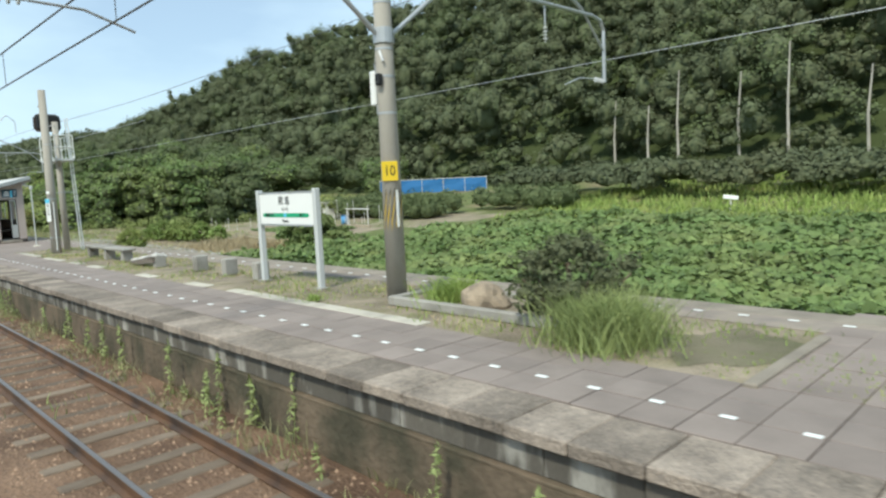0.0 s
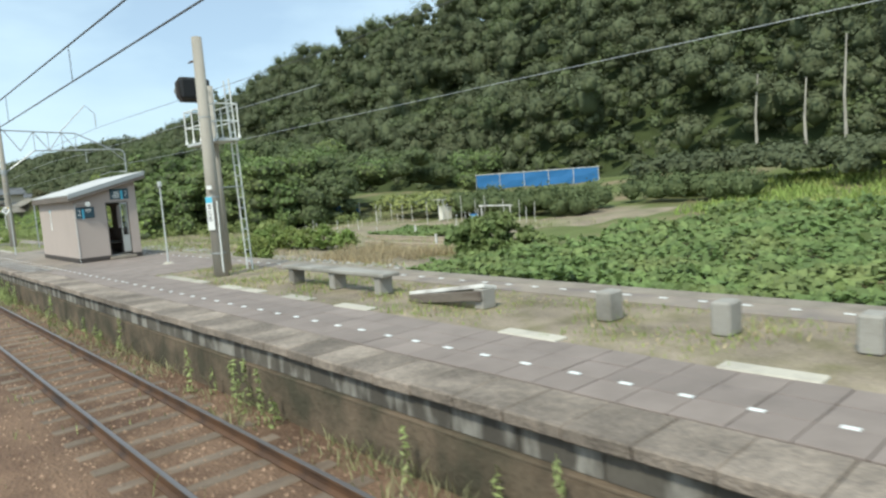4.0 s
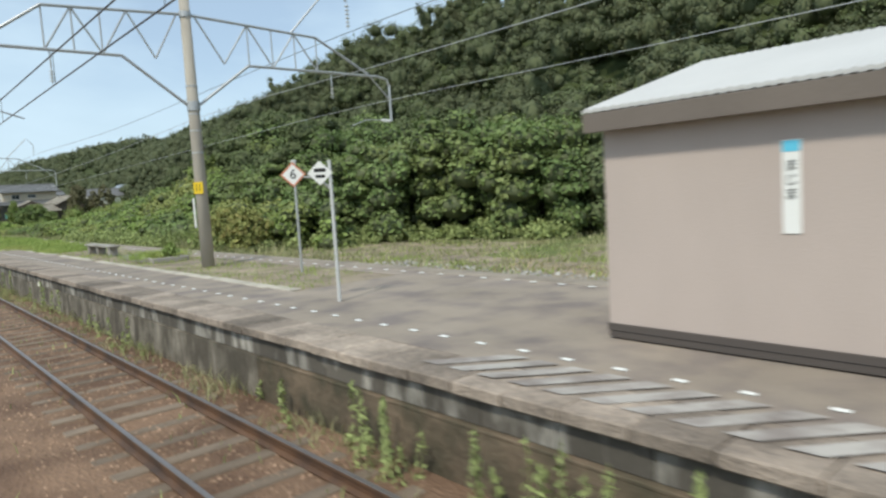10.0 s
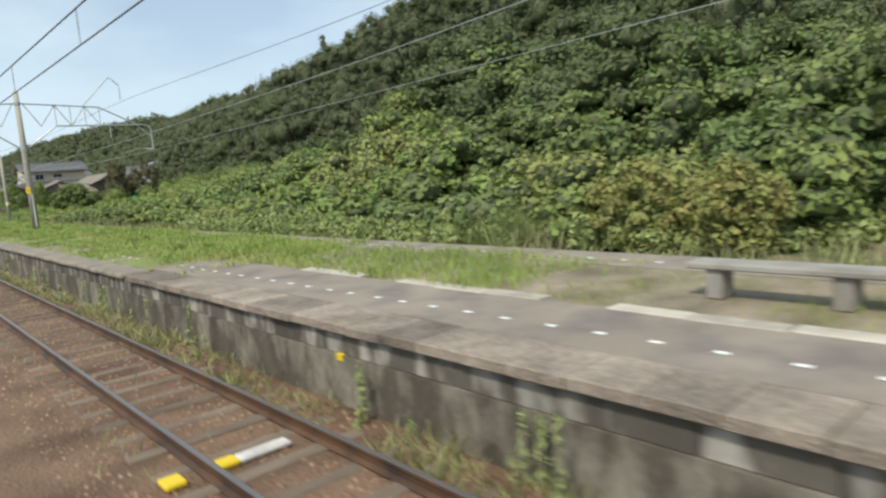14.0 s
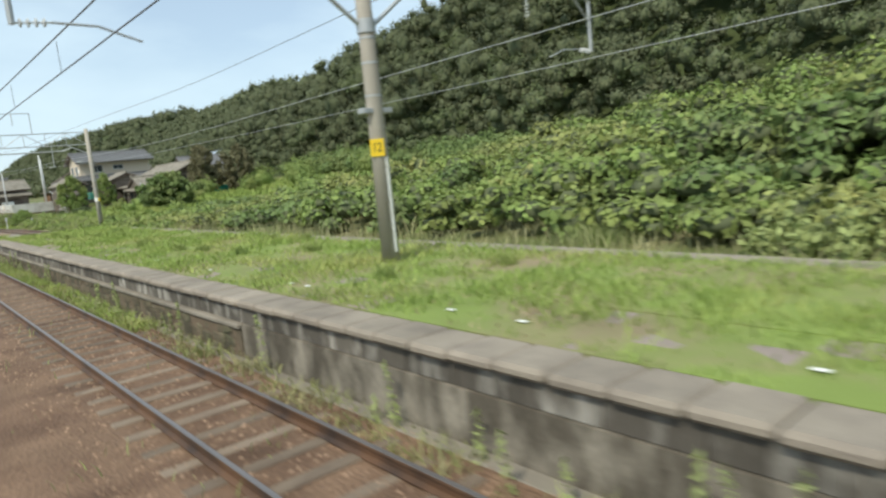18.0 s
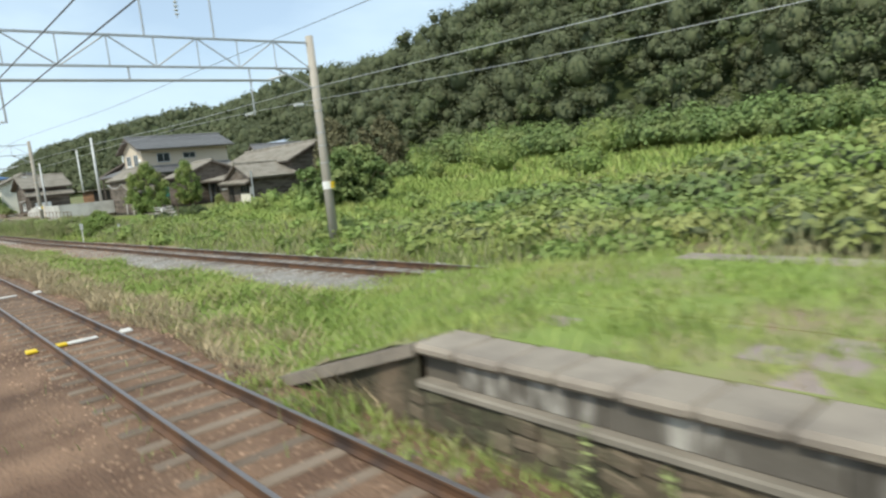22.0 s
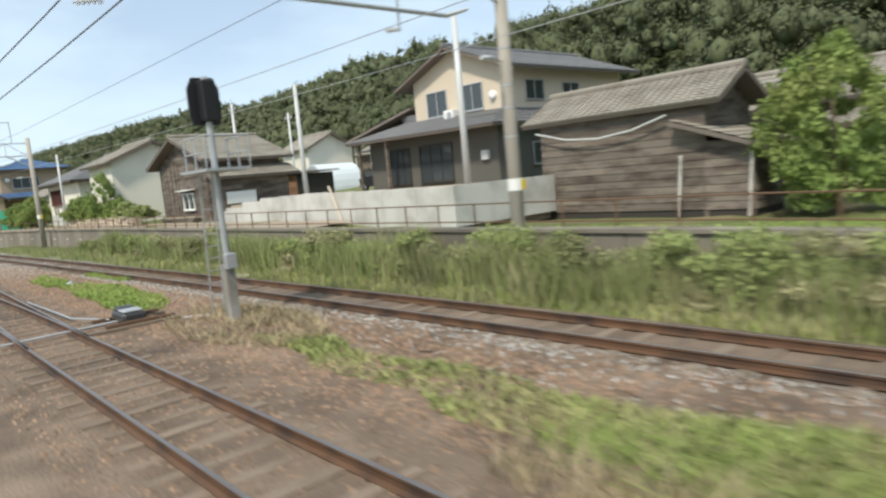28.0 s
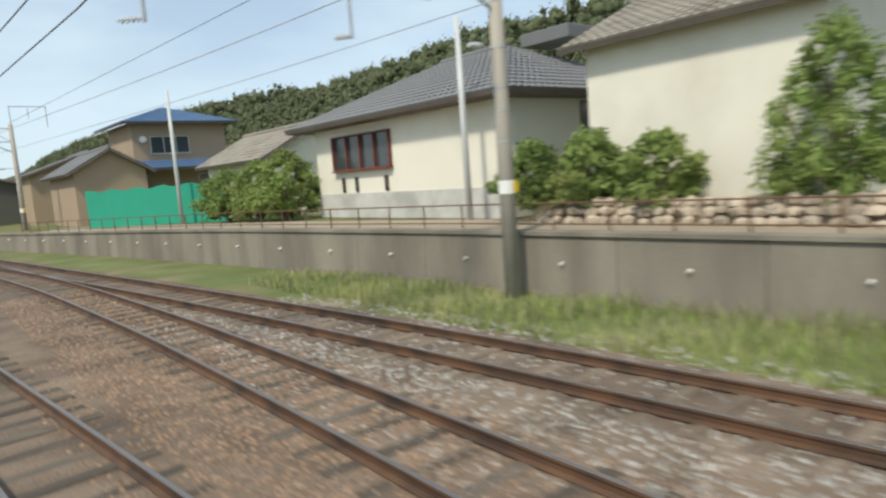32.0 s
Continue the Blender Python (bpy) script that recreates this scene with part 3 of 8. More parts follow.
def track(label, ys, xs, singles, shiny=True, sleepers=True, gap=0.66, skip=None, dark=215):
    t = thing("railway_track", label, "railway track", kind="structure")
    for off in (-0.565, 0.565):
        path = shifted(ys, xs, off)
        r = part("rail", Shape().sweep(RAIL, path), M_rail, t, "rust-brown steel rail")
        part("rail_head", Shape().sweep(HEAD, path), M_railtop if shiny else M_rail, r, "worn running surface")
    if not sleepers:
        return t
    rest = Shape()
    for i, a in enumerate(np.arange(ys[0] + 0.3, ys[-1], gap)):
        x = float(np.interp(a, ys, xs))
        dx = float(np.interp(a + 1, ys, xs)) - float(np.interp(a - 1, ys, xs))
        turn = -math.degrees(math.atan2(dx, 2.0)) + random.uniform(-1, 1)
        drop = random.uniform(-0.012, 0.012)
        if skip and skip(a):
            continue
        if singles[0] <= a <= singles[1]:
            piece("sleeper", dark_sleeper_mesh if a > dark else sleeper_mesh, t, (x + random.uniform(-0.03, 0.03), a, drop), turn)
        else:
            rest.box(-1.0, 1.0, -0.105, 0.105, -0.30, -0.155 + drop, m=pose(x, a, 0, 0, 0, turn))
    if rest.v:
        part("sleepers", rest, M_sleeper, t, kind="stuff")
    return t


ys = np.arange(-60, 217, 1.0)
near_track = track("near railway track with worn brown sleepers", ys, 0 * ys + NEAR, (2, 190))
ys = np.arange(-60, 400, 2.0)
own_track = track("railway track beside the platform track", ys, 0 * ys - 1.2, (500, 500))
main_track = track("far railway track curving along the embankment", far_y, far_x, (143, 275), dark=400)
branch_right = track("turnout branch swinging towards the far track", right_y, right_x, (222, 275))
branch_left = track("crossover branch swinging away from the far track", left_y, left_x, (232, 275), skip=lambda a: a < 231)

# ---- platform ----
plat = thing("platform", "long weathered island platform with stone edges", "platform", kind="structure")
part("platform_core", Shape().box(EDGE + 0.16, FAR_EDGE - 0.16, P0, P1, -0.4, ZP - 0.10), M_joint, plat)
# facing wall: a streaked block course under the edge slabs, a ledge, and masonry below
upper = Shape().box(0, 0.14, 0.0, 0.892, 0.0, 0.29, 0.01).mesh("wall_block", M_blockwall)
for i in range(int((P1 - P0) / 0.9)):
    a = P0 + 0.9 * i
    piece("wall_block", upper, plat, (EDGE + 0.085 + random.uniform(0, 0.012), a, 0.41))
part("rubble_wall", Shape().box(EDGE + 0.03, EDGE + 0.2, P0, 50, -0.4, 0.37), M_rubble, plat, "brown rubble footing of the platform wall")
part("ledge", Shape().box(EDGE + 0.03, EDGE + 0.2, P0, 50, 0.37, 0.409, 0.008), M_rubble, plat, "thin dark projecting ledge")
part("lower_wall", Shape().box(EDGE + 0.05, EDGE + 0.2, 50.01, 112, -0.4, 0.409), M_wallconc, plat, "smooth stained concrete wall")
part("rubble_wall", Shape().box(EDGE + 0.03, EDGE + 0.2, 112.01, P1, -0.4, 0.299), M_rubble, plat, "brown rubble footing of the platform wall")
part("ledge", Shape().box(EDGE - 0.02, EDGE + 0.2, 112.01, P1, 0.32, 0.409, 0.02), M_retain, plat, "projecting pale concrete ledge")
part("footing", Shape().box(EDGE - 0.22, EDGE + 0.05, 84, 124, -0.4, -0.16, 0.03), M_retain, plat, "low concrete toe along the wall")
def rubble_stones(y0, y1, rows, z0, high, wide, mat):
    shapes = [Shape().box(-0.5, 0.5, -0.5, 0.5, -0.5, 0.5, 0.16).mesh("rubble_stone", mat)]
    for k in range(rows):
        a = y0 + random.uniform(0, 0.2)
        while a < y1:
            w = random.uniform(0.65, 1.35) * wide
            ob = piece("rubble_stone", shapes[0], plat, (0, 0, 0))
            ob.matrix_basis = pose(EDGE + 0.045 + random.uniform(0, 0.03), a + w / 2, z0 + high * (k + 0.5) + random.uniform(-0.06, 0.06), random.uniform(-14, 14)) @ Matrix.Diagonal((random.uniform(0.05, 0.11), w * random.uniform(0.8, 1.0), high * random.uniform(0.65, 1.05), 1))
            a += w


rubble_stones(112.2, P1, 3, -0.26, 0.195, 0.34, M_rubblestone)
for a, z, w, h, m in ((42.3, 0.50, 0.28, 0.16, M_cream), (65.0, 0.37, 0.2, 0.13, M_plaster), (75.2, 0.34, 0.13, 0.09, M_yellow)):
    part("wall_patch", Shape().box(EDGE + 0.036, EDGE + 0.09, a, a + w, z, z + h, 0.006), m, plat, "pale patch on the wall")
part("far_wall", Shape().box(FAR_EDGE - 0.18, FAR_EDGE - 0.05, P0, P1, -0.4, ZP - 0.14), M_wallconc, plat)
# ramp at the end
part("ramp", Shape().prism([(EDGE + 0.08, -0.35), (FAR_EDGE - 0.1, -0.35), (FAR_EDGE - 0.1, ZP - 0.03), (EDGE + 0.08, ZP - 0.03)], "y", P1, P1 + 0.05), M_rubble, plat)
def ramp_z(x, y):
    """Height of the grassed ramp at the platform's end."""
    u = np.clip((np.asarray(x, float) - EDGE) / (FAR_EDGE - EDGE), 0, 1)
    return ZP - 0.03 - (ZP + 0.22) * np.clip((np.asarray(y, float) - P1) / (3.4 + 5.6 * u), 0, 1) ** 1.2


rxs, rys = np.linspace(EDGE + 0.1, FAR_EDGE - 0.1, 13), np.linspace(P1, P1 + 9.2, 19)
ramp = Shape().add([(a, b, float(ramp_z(a, b)) + 0.05 * noise.noise((a * 1.5, b * 1.5, 4))) for a in rxs for b in rys],
                   [(i * 19 + j, (i + 1) * 19 + j, (i + 1) * 19 + j + 1, i * 19 + j + 1) for i in range(12) for j in range(18)])
part("ramp", ramp, M_turf, plat, "grassy ramp at the platform's end", smooth=True)
part("ramp_wall", Shape().prism([(P1, -0.4), (P1 + 3.3, -0.4), (P1 + 3.3, -0.25), (P1, ZP - 0.14)], "x", EDGE + 0.04, EDGE + 0.14), M_rubble, plat, "rubble side wall of the ramp")
part("ramp_kerb", Shape().add([(EDGE - 0.02, P1, ZP - 0.14), (EDGE + 0.35, P1, ZP - 0.14), (EDGE + 0.35, P1, ZP), (EDGE - 0.02, P1, ZP), (EDGE - 0.15, P1 + 3.2, -0.3), (EDGE + 0.2, P1 + 3.2, -0.3), (EDGE + 0.2, P1 + 3.2, -0.12), (EDGE - 0.15, P1 + 3.2, -0.12)],
                              [(0, 1, 2, 3), (4, 7, 6, 5), (0, 4, 5, 1), (1, 5, 6, 2), (2, 6, 7, 3), (3, 7, 4, 0)]), M_kerb, plat, "sloping edge stone of the ramp")
# surfaces
part("asphalt_strip", Shape().box(4.92, 6.42, 37.9, 58.5, ZP - 0.10, ZP - 0.008), M_asphalt, plat, "worn grey asphalt round the waiting hut")
part("asphalt_strip", Shape().box(6.42, FAR_EDGE - 0.12, 31.5, 52.8, ZP - 0.10, ZP - 0.014), M_asphalt, plat, "worn grey asphalt round the waiting hut")
part("asphalt_strip", Shape().box(4.92, 6.42, 58.5, 84, ZP - 0.10, ZP - 0.006), M_asphalt, plat, "worn grey asphalt strip")
part("asphalt_strip", Shape().box(8.95, FAR_EDGE - 0.5, P0, 31.5, ZP - 0.10, ZP - 0.006), M_asphalt, plat, "worn asphalt along the far edge")
part("asphalt_strip", Shape().box(8.95, FAR_EDGE - 0.5, 52.8, 84, ZP - 0.10, ZP - 0.006), M_asphalt, plat, "worn asphalt along the far edge")
part("gravel_bed", Shape().box(6.42, 8.95, P0, 31.5, ZP - 0.10, ZP - 0.02), M_dry, plat, "dry gravelly turf along the platform's middle")
wet = [(7.7 + 0.92 * (1 + 0.16 * math.sin(5 * k) + 0.1 * math.sin(11 * k)) * math.cos(k), 3.05 + 0.75 * (1 + 0.2 * math.sin(4 * k + 1)) * math.sin(k), ZP - 0.015) for k in np.arange(0, 6.28, 0.25)]
part("bare_soil", Shape().add(wet, [tuple(range(len(wet)))]), M_soil, plat, "dark bare soil in the bed's corner")
part("gravel_bed", Shape().box(6.42, 8.95, 52.8, 84, ZP - 0.10, ZP - 0.02), M_dry, plat, "dry gravelly turf along the platform's middle")
part("turf", Shape().box(4.88, 6.44, 84, P1, ZP - 0.10, ZP - 0.024), M_turf, plat, "weedy soil between sunken paving slabs")
part("turf", Shape().box(6.44, FAR_EDGE - 0.35, 84, P1, ZP - 0.10, ZP - 0.012), M_turf, plat, "overgrown grassy end of the platform")
part("far_kerb", Shape().box(FAR_EDGE - 0.5, FAR_EDGE, P0, P1, ZP - 0.16, ZP, 0.02), M_kerb, plat, "stone edge facing the far track")
# edge slabs
slab_mesh = Shape().box(0, 0.73, 0.0, 0.640, -0.125, 0.0, 0.014).mesh("edge_slab", M_slab)
stone_mesh = Shape().box(0, 0.66, 0.0, 0.640, -0.13, 0.0, 0.04).mesh("edge_stone", M_kerb)
for i in range(int((84 - P0) / 0.65)):
    piece("edge_slab", slab_mesh, plat, (EDGE + random.uniform(-0.01, 0.01), P0 + 0.65 * i, ZP + random.uniform(-0.007, 0.007)), random.uniform(-0.4, 0.4))
for i in range(91):
    piece("edge_stone", stone_mesh, plat, (EDGE + random.uniform(-0.008, 0.008), 83.9 + 0.653 * i, ZP + random.uniform(-0.012, 0.010)), random.uniform(-0.4, 0.4))
tile_mesh = Shape().box(0, 0.480, 0.0, 0.480, -0.05, 0.0, 0.005).mesh("paving_tile", M_tile)
tile_rest = Shape()
for i in range(119):
    for j in range(3):
        if noise.noise((j * 1.7, i * 0.31, 2.0)) > 0.0:
            tilt = pose(4.92 + 0.4925 * j, 84.2 + 0.4925 * i, ZP - 0.028 + random.uniform(-0.012, 0.01), random.uniform(-1.2, 1.2), random.uniform(-1.2, 1.2))
            tile_rest.box(0, 0.480, 0.0, 0.480, -0.05, 0.0, 0.008, m=tilt)
part("sunken_paving_tiles", tile_rest, M_tile, plat, "worn paving tiles half lost in the grass", kind="stuff")
for i in range(83):
    for j in range(3):
        a, x = -3.0 + 0.4925 * i, 4.94 + 0.4925 * j
        piece("paving_tile", tile_mesh, plat, (x, a, ZP - 0.004 + random.uniform(-0.004, 0.004)))
for i in range(11):
    for j in range(8):
        piece("paving_tile", tile_mesh, plat, (6.42 + 0.4925 * j, -3.0 + 0.4925 * i, ZP - 0.004 + random.uniform(-0.004, 0.004)))
for i in range(16):
    for j in range(6):
        piece("paving_tile", tile_mesh, plat, (6.42 + 0.4925 * j, 31.55 + 0.4925 * i, ZP - 0.004 + random.uniform(-0.004, 0.004)))
# pale kerb slabs between paving and gravel
kerb_mesh = Shape().box(0, 0.27, 0.0, 0.98, -0.08, 0.0, 0.012).mesh("kerb_slab", M_palekerb)
for i in range(30):
    a = 1.0 + i
    if i in (0, 1, 2, 3, 4, 5, 12, 14, 15, 17, 18, 19, 21, 23, 26):
        continue
    piece("kerb_slab", kerb_mesh, plat, (6.38 + random.uniform(-0.03, 0.03), a, ZP + 0.012), random.uniform(-1.5, 1.5))
for i in range(27):
    if i in (14, 20, 24):
        continue
    piece("kerb_slab", kerb_mesh, plat, (6.36 + random.uniform(-0.03, 0.03), 52.9 + i, ZP + 0.012), random.uniform(-1.2, 1.2))
# white dashes
dash_mesh = Shape().box(-0.032, 0.032, -0.066, 0.066, 0.0, 0.006).mesh("white_dash", M_white)
for i in range(225):
    a = -2.23 + 0.63 * i if i < 53 else 41.6 + 0.627 * (i - 70)
    if a < 84 or random.random() < 0.22:
        piece("white_dash", dash_mesh, plat, (5.43 + random.uniform(-0.01, 0.01), a + random.uniform(-0.03, 0.03), ZP - 0.001), 0)
for i in range(132):
    piece("white_dash", dash_mesh, plat, (9.42, -2.3 + 0.652 * i, ZP - 0.001))
# worn hatched boarding mark
hatch = Shape()
for i in range(20):
    a = 37.9 + 0.41 * i
    hatch.add([(4.47, a + 0.62, ZP + 0.010), (5.22, a, ZP + 0.010), (5.22, a + 0.25, ZP + 0.010), (4.47, a + 0.87, ZP + 0.010)], [(0, 1, 2, 3)])
part("hatch_marking", hatch, M_hatch, plat, "faded white hatching on the platform")


# ---- overhead line masts ----
def number_plate(parent, text, at, face=-135):
    p = part("number_plate", Shape().box(-0.14, 0.14, -0.012, 0.012, -0.17, 0.17, 0.006), M_yellow, parent, "yellow number plate")
    p.matrix_basis = pose(*at, 0, 0, face + 90)
    lettering(text, 0.25, M_black, p, (0, -0.016, 0), (90, 0, 0), "number", 0.8)


def insulator(parent, a, b, sheds=5, r=0.055):
    a, b = Vector(a), Vector(b)
    s = Shape().tube([a, b], 0.014, 6)
    for i in range(sheds):
        c = a.lerp(b, (i + 1) / (sheds + 1))
        d = (b - a).normalized() * 0.012
        s.tube([c - d, c + d], r, 10)
    part("insulator", s, M_insul, parent, "ribbed pale insulator")


def mast(label, at, top, r0=0.185, r1=0.135):
    m = thing("overhead_line_mast", label, "mast", at, group="overhead line masts")
    part("pole", Shape().tube([(0, 0, -0.3), (0, 0, top * 0.5), (0, 0, top)], r0, 20, r1), M_pole, m, smooth=True)
    for z in (top * 0.42, top * 0.5, top * 0.56, top * 0.66):
        rr = r0 + (r1 - r0) * z / top + 0.006
        part("band", Shape().tube([(0, 0, z - 0.02), (0, 0, z + 0.02)], rr, 16), M_galv, m)
    return m


def lattice_beam(parent, x0, x1, z0, z1, step=1.1, bar=0.035, droop=0.0):
    """Two chords with diagonal and upright braces, across the tracks."""
    n = max(2, int(abs(x1 - x0) / step))
    for name, z in (("chord", z0), ("chord", z1)):
        part(name, Shape().box(min(x0, x1), max(x0, x1), -bar, bar, z - bar, z + bar, 0.006), M_galv, parent)
    for i in range(n):
        a, b = x0 + (x1 - x0) * i / n, x0 + (x1 - x0) * (i + 1) / n
        part("brace", Shape().tube([(a, 0, z0 if i % 2 == 0 else z1), (b, 0, z1 if i % 2 == 0 else z0)], 0.022, 6), M_galv, parent)
        if i:
            part("upright", Shape().tube([(a, 0, z0), (a, 0, z1)], 0.02, 6), M_galv, parent)


def platform_mast(label, x, y, number):
    m = mast(label, (x, y, ZP), 8.65 - ZP)
    t, b = 7.16, 5.88
    for s, end, post in ((1, 4.2, 7.1), (-1, 3.6, 5.9)):
        part("bracket_top", Shape().tube([(0.14 * s, 0, t), (s * end, 0, t - 0.2), (s * (post - 0.9), 0, b + 0.06)], 0.042, 8), M_galv, m, "grey steel bracket arm")
        part("bracket_bottom", Shape().tube([(s * 1.8, 0, b), (s * (post - 0.5), 0, b), (s * (post - 0.12), 0, b - 0.08), (s * post, 0, b - 0.3), (s * post, 0, b - 1.55)], 0.045, 8), M_galv, m, "grey steel bracket arm")
        part("strut", Shape().tube([(0.15 * s, 0, b - 1.25), (s * 1.8, 0, b)], 0.042, 8), M_galv, m)
        k = 5
        for i in range(k):
            u, w = 0.25 + (end - 0.25) * i / k, 0.25 + (end - 0.25) * (i + 1) / k
            zu, zw = t - 0.2 * u / end, t - 0.2 * w / end
            lo = lambda q: b if q >= 1.8 else b - 1.25 + 1.25 * q / 1.8
            if i % 2 == 0:
                part("brace", Shape().tube([(s * u, 0, zu), (s * w, 0, max(lo(w), b))], 0.026, 6), M_galv, m)
            else:
                part("brace", Shape().tube([(s * u, 0, max(lo(u), b)), (s * w, 0, zw)], 0.026, 6), M_galv, m)
            if w > 1.8:
                part("upright", Shape().tube([(s * w, 0, b), (s * w, 0, zw)], 0.022, 6), M_galv, m)
        part("strut", Shape().tube([(s * (post - 0.9), 0, b + 0.06), (s * post, 0, b - 0.8)], 0.03, 6), M_galv, m)
        insulator(m, (s * post, 0, b - 1.53), (s * (post - 0.5), 0, b - 1.50), 4, 0.06)
        part("steady_arm", Shape().tube([(s * (post - 0.5), 0, b - 1.50), (s * (post - 1.1), 0, b - 1.52), (s * (post - 1.7), 0, b - 1.72)], 0.018, 6), M_galv, m)
        part("hanger", Shape().tube([(s * (post - 2.4), 0, b), (s * (post - 2.4), 0, b - 0.45)], 0.02, 6), M_galv, m)
        insulator(m, (s * (post - 2.4), 0, b - 0.45), (s * (post - 2.4), 0, b - 0.85), 4, 0.05)
    part("collar", Shape().tube([(0, 0, b - 1.40), (0, 0, b - 1.14)], 0.185, 16), M_galv, m)
    part("collar", Shape().tube([(0, 0, t - 0.08), (0, 0, t + 0.08)], 0.165, 16), M_galv, m)
    part("feeder_arm", Shape().tube([(3.3, 0.0, t - 0.16), (4.97, 0, t + 1.61), (5.52, 0, t + 1.12)], 0.032, 6), M_galv, m)
    insulator(m, (5.52, 0, t + 1.1), (5.52, 0, t + 0.2), 6, 0.07)
    number_plate(m, number, (-0.13, -0.13, 2.28))
    return m


m10 = platform_mast("grey concrete overhead line mast with yellow stripes", 7.72, 9.0, "10")
for i in range(5):
    for wide, lift, m, out in ((0.17, 0.0, M_fadedyellow, 0.186), (0.07, 0.17, M_black, 0.187)):
        a = -3.3 + i * 0.42
        part("warning_stripe", Shape().add([(out * math.cos(a + 0.12 * k), out * math.sin(a + 0.12 * k), 1.24 + 0.13 * k + lift + h) for k in range(5) for h in (0, wide)],
                                           [(2 * k, 2 * k + 2, 2 * k + 3, 2 * k + 1) for k in range(4)]), m, m10, "worn diagonal warning stripe")
part("switch_box", Shape().box(-0.1, 0.08, 0.19, 0.34, 3.45, 4.05, 0.02), M_white, m10, "white equipment box")
part("cable_hoop", Shape().tube([(-0.05, 0.2, 3.3), (-0.06, 0.2, 4.15), (-0.1, 0.1, 4.33), (-0.16, -0.06, 4.33), (-0.16, -0.14, 4.15)], 0.022, 6), M_galv, m10)
part("lamp_bracket", Shape().box(-0.26, -0.16, -0.12, 0.0, 3.75, 3.95, 0.02), M_black, m10)
part("marker_strip", Shape().box(-0.07, -0.03, -0.21, -0.19, 1.3, 1.95), M_white, m10, "white marker strip")
m11 = platform_mast("grey concrete overhead line mast with a yellow plate", 7.68, 60.1, "11")
part("marker_strip", Shape().box(-0.26, -0.22, 0.0, 0.06, 1.15, 2.0), M_white, m11, "white marker strip")
m12 = platform_mast("grey concrete overhead line mast beside the grassy platform", 7.72, 112.5, "12")
part("clamp", Shape().box(-0.34, 0.34, -0.12, 0.12, 2.95, 3.05, 0.01), M_galv, m12)
part("marker_strip", Shape().box(-0.02, 0.03, -0.21, -0.19, 0.2, 2.1), M_white, m12, "white marker strip")


def portal_mast(label, x, y, beam_z, top):
    m = mast(label, (x, y, -0.28), top + 0.28, 0.19, 0.145)
    lattice_beam(m, -0.1, -(x + 5.0), beam_z - 0.95 + 0.28, beam_z + 0.28, 1.35)
    part("knee_brace", Shape().tube([(0, 0, beam_z - 1.75 + 0.28), (-1.6, 0, beam_z - 0.92 + 0.28)], 0.045, 8), M_galv, m)
    part("second_pole", Shape().tube([(-(x + 5.0), 0, -0.1), (-(x + 5.0), 0, top)], 0.18, 16, 0.14), M_pole, m, smooth=True)
    fx = float(far_track(y)) - x
    for c in (fx, NEAR - x):
        part("drop_arm", Shape().tube([(c + 0.5, 0, beam_z - 0.68), (c + 0.5, 0, beam_z - 2.3)], 0.03, 6), M_galv, m)
        insulator(m, (c + 0.48, 0, beam_z - 2.25), (c + 0.1, 0, beam_z - 2.32), 4, 0.05)

    part("lower_pipe", Shape().tube([(-1.9, 0, 6.55), (-(x + 4.6), 0, 6.55)], 0.05, 8), M_galv, m, "horizontal pipe under the beam")
    part("pipe_insulator", Shape().tube([(-1.9, 0, 6.55), (-1.2, 0, 6.75)], 0.06, 8, 0.04), M_insul, m)
    for c in (-0.36, -0.62):
        part("pipe_hanger", Shape().tube([(c * (x + 5), 0, beam_z - 0.68), (c * (x + 5), 0, 6.55)], 0.03, 6), M_galv, m)
    q = 8.6 - x
    fr = Shape().tube([(q - 1.15, 0, beam_z + 0.3), (q - 1.15, 0, beam_z + 1.85)], 0.03, 6).tube([(q + 1.15, 0, beam_z + 0.3), (q + 1.15, 0, beam_z + 1.85)], 0.03, 6).tube([(q - 1.2, 0, beam_z + 1.83), (q + 1.2, 0, beam_z + 1.83)], 0.03, 6)
    part("feeder_frame", fr, M_galv, m, "steel frame over the beam")
    insulator(m, (q, 0, beam_z + 1.8), (q, 0, beam_z + 0.9), 6, 0.07)
    part("marker_band", Shape().tube([(0, 0, 2.42), (0, 0, 2.72)], 0.192, 16), M_white, m, "white reflective band")
    part("marker_plate", Shape().box(0.02, 0.17, -0.205, -0.15, 2.44, 2.70), M_yellow, m, "yellow reflective plate")
    part("spotlight_arm", Shape().tube([(-0.1, 0, 5.6), (-0.75, -0.2, 5.65)], 0.02, 6), M_galv, m)
    part("spotlight", Shape().tube([(-0.75, -0.2, 5.62), (-1.15, -0.3, 5.60)], 0.07, 10, 0.05), M_insul, m)
    return m


portal_mast("grey concrete portal mast at the platform's end", 13.45, 160.0, 7.65, 7.9)
portal_mast("grey concrete portal mast beside the far track", 12.5, 211.8, 8.4, 8.7)
portal_mast("grey concrete portal mast before the retaining wall", 10.8, 258.9, 7.9, 8.3)
portal_mast("grey concrete portal mast down the line", 7.4, 304.8, 8.2, 8.5)

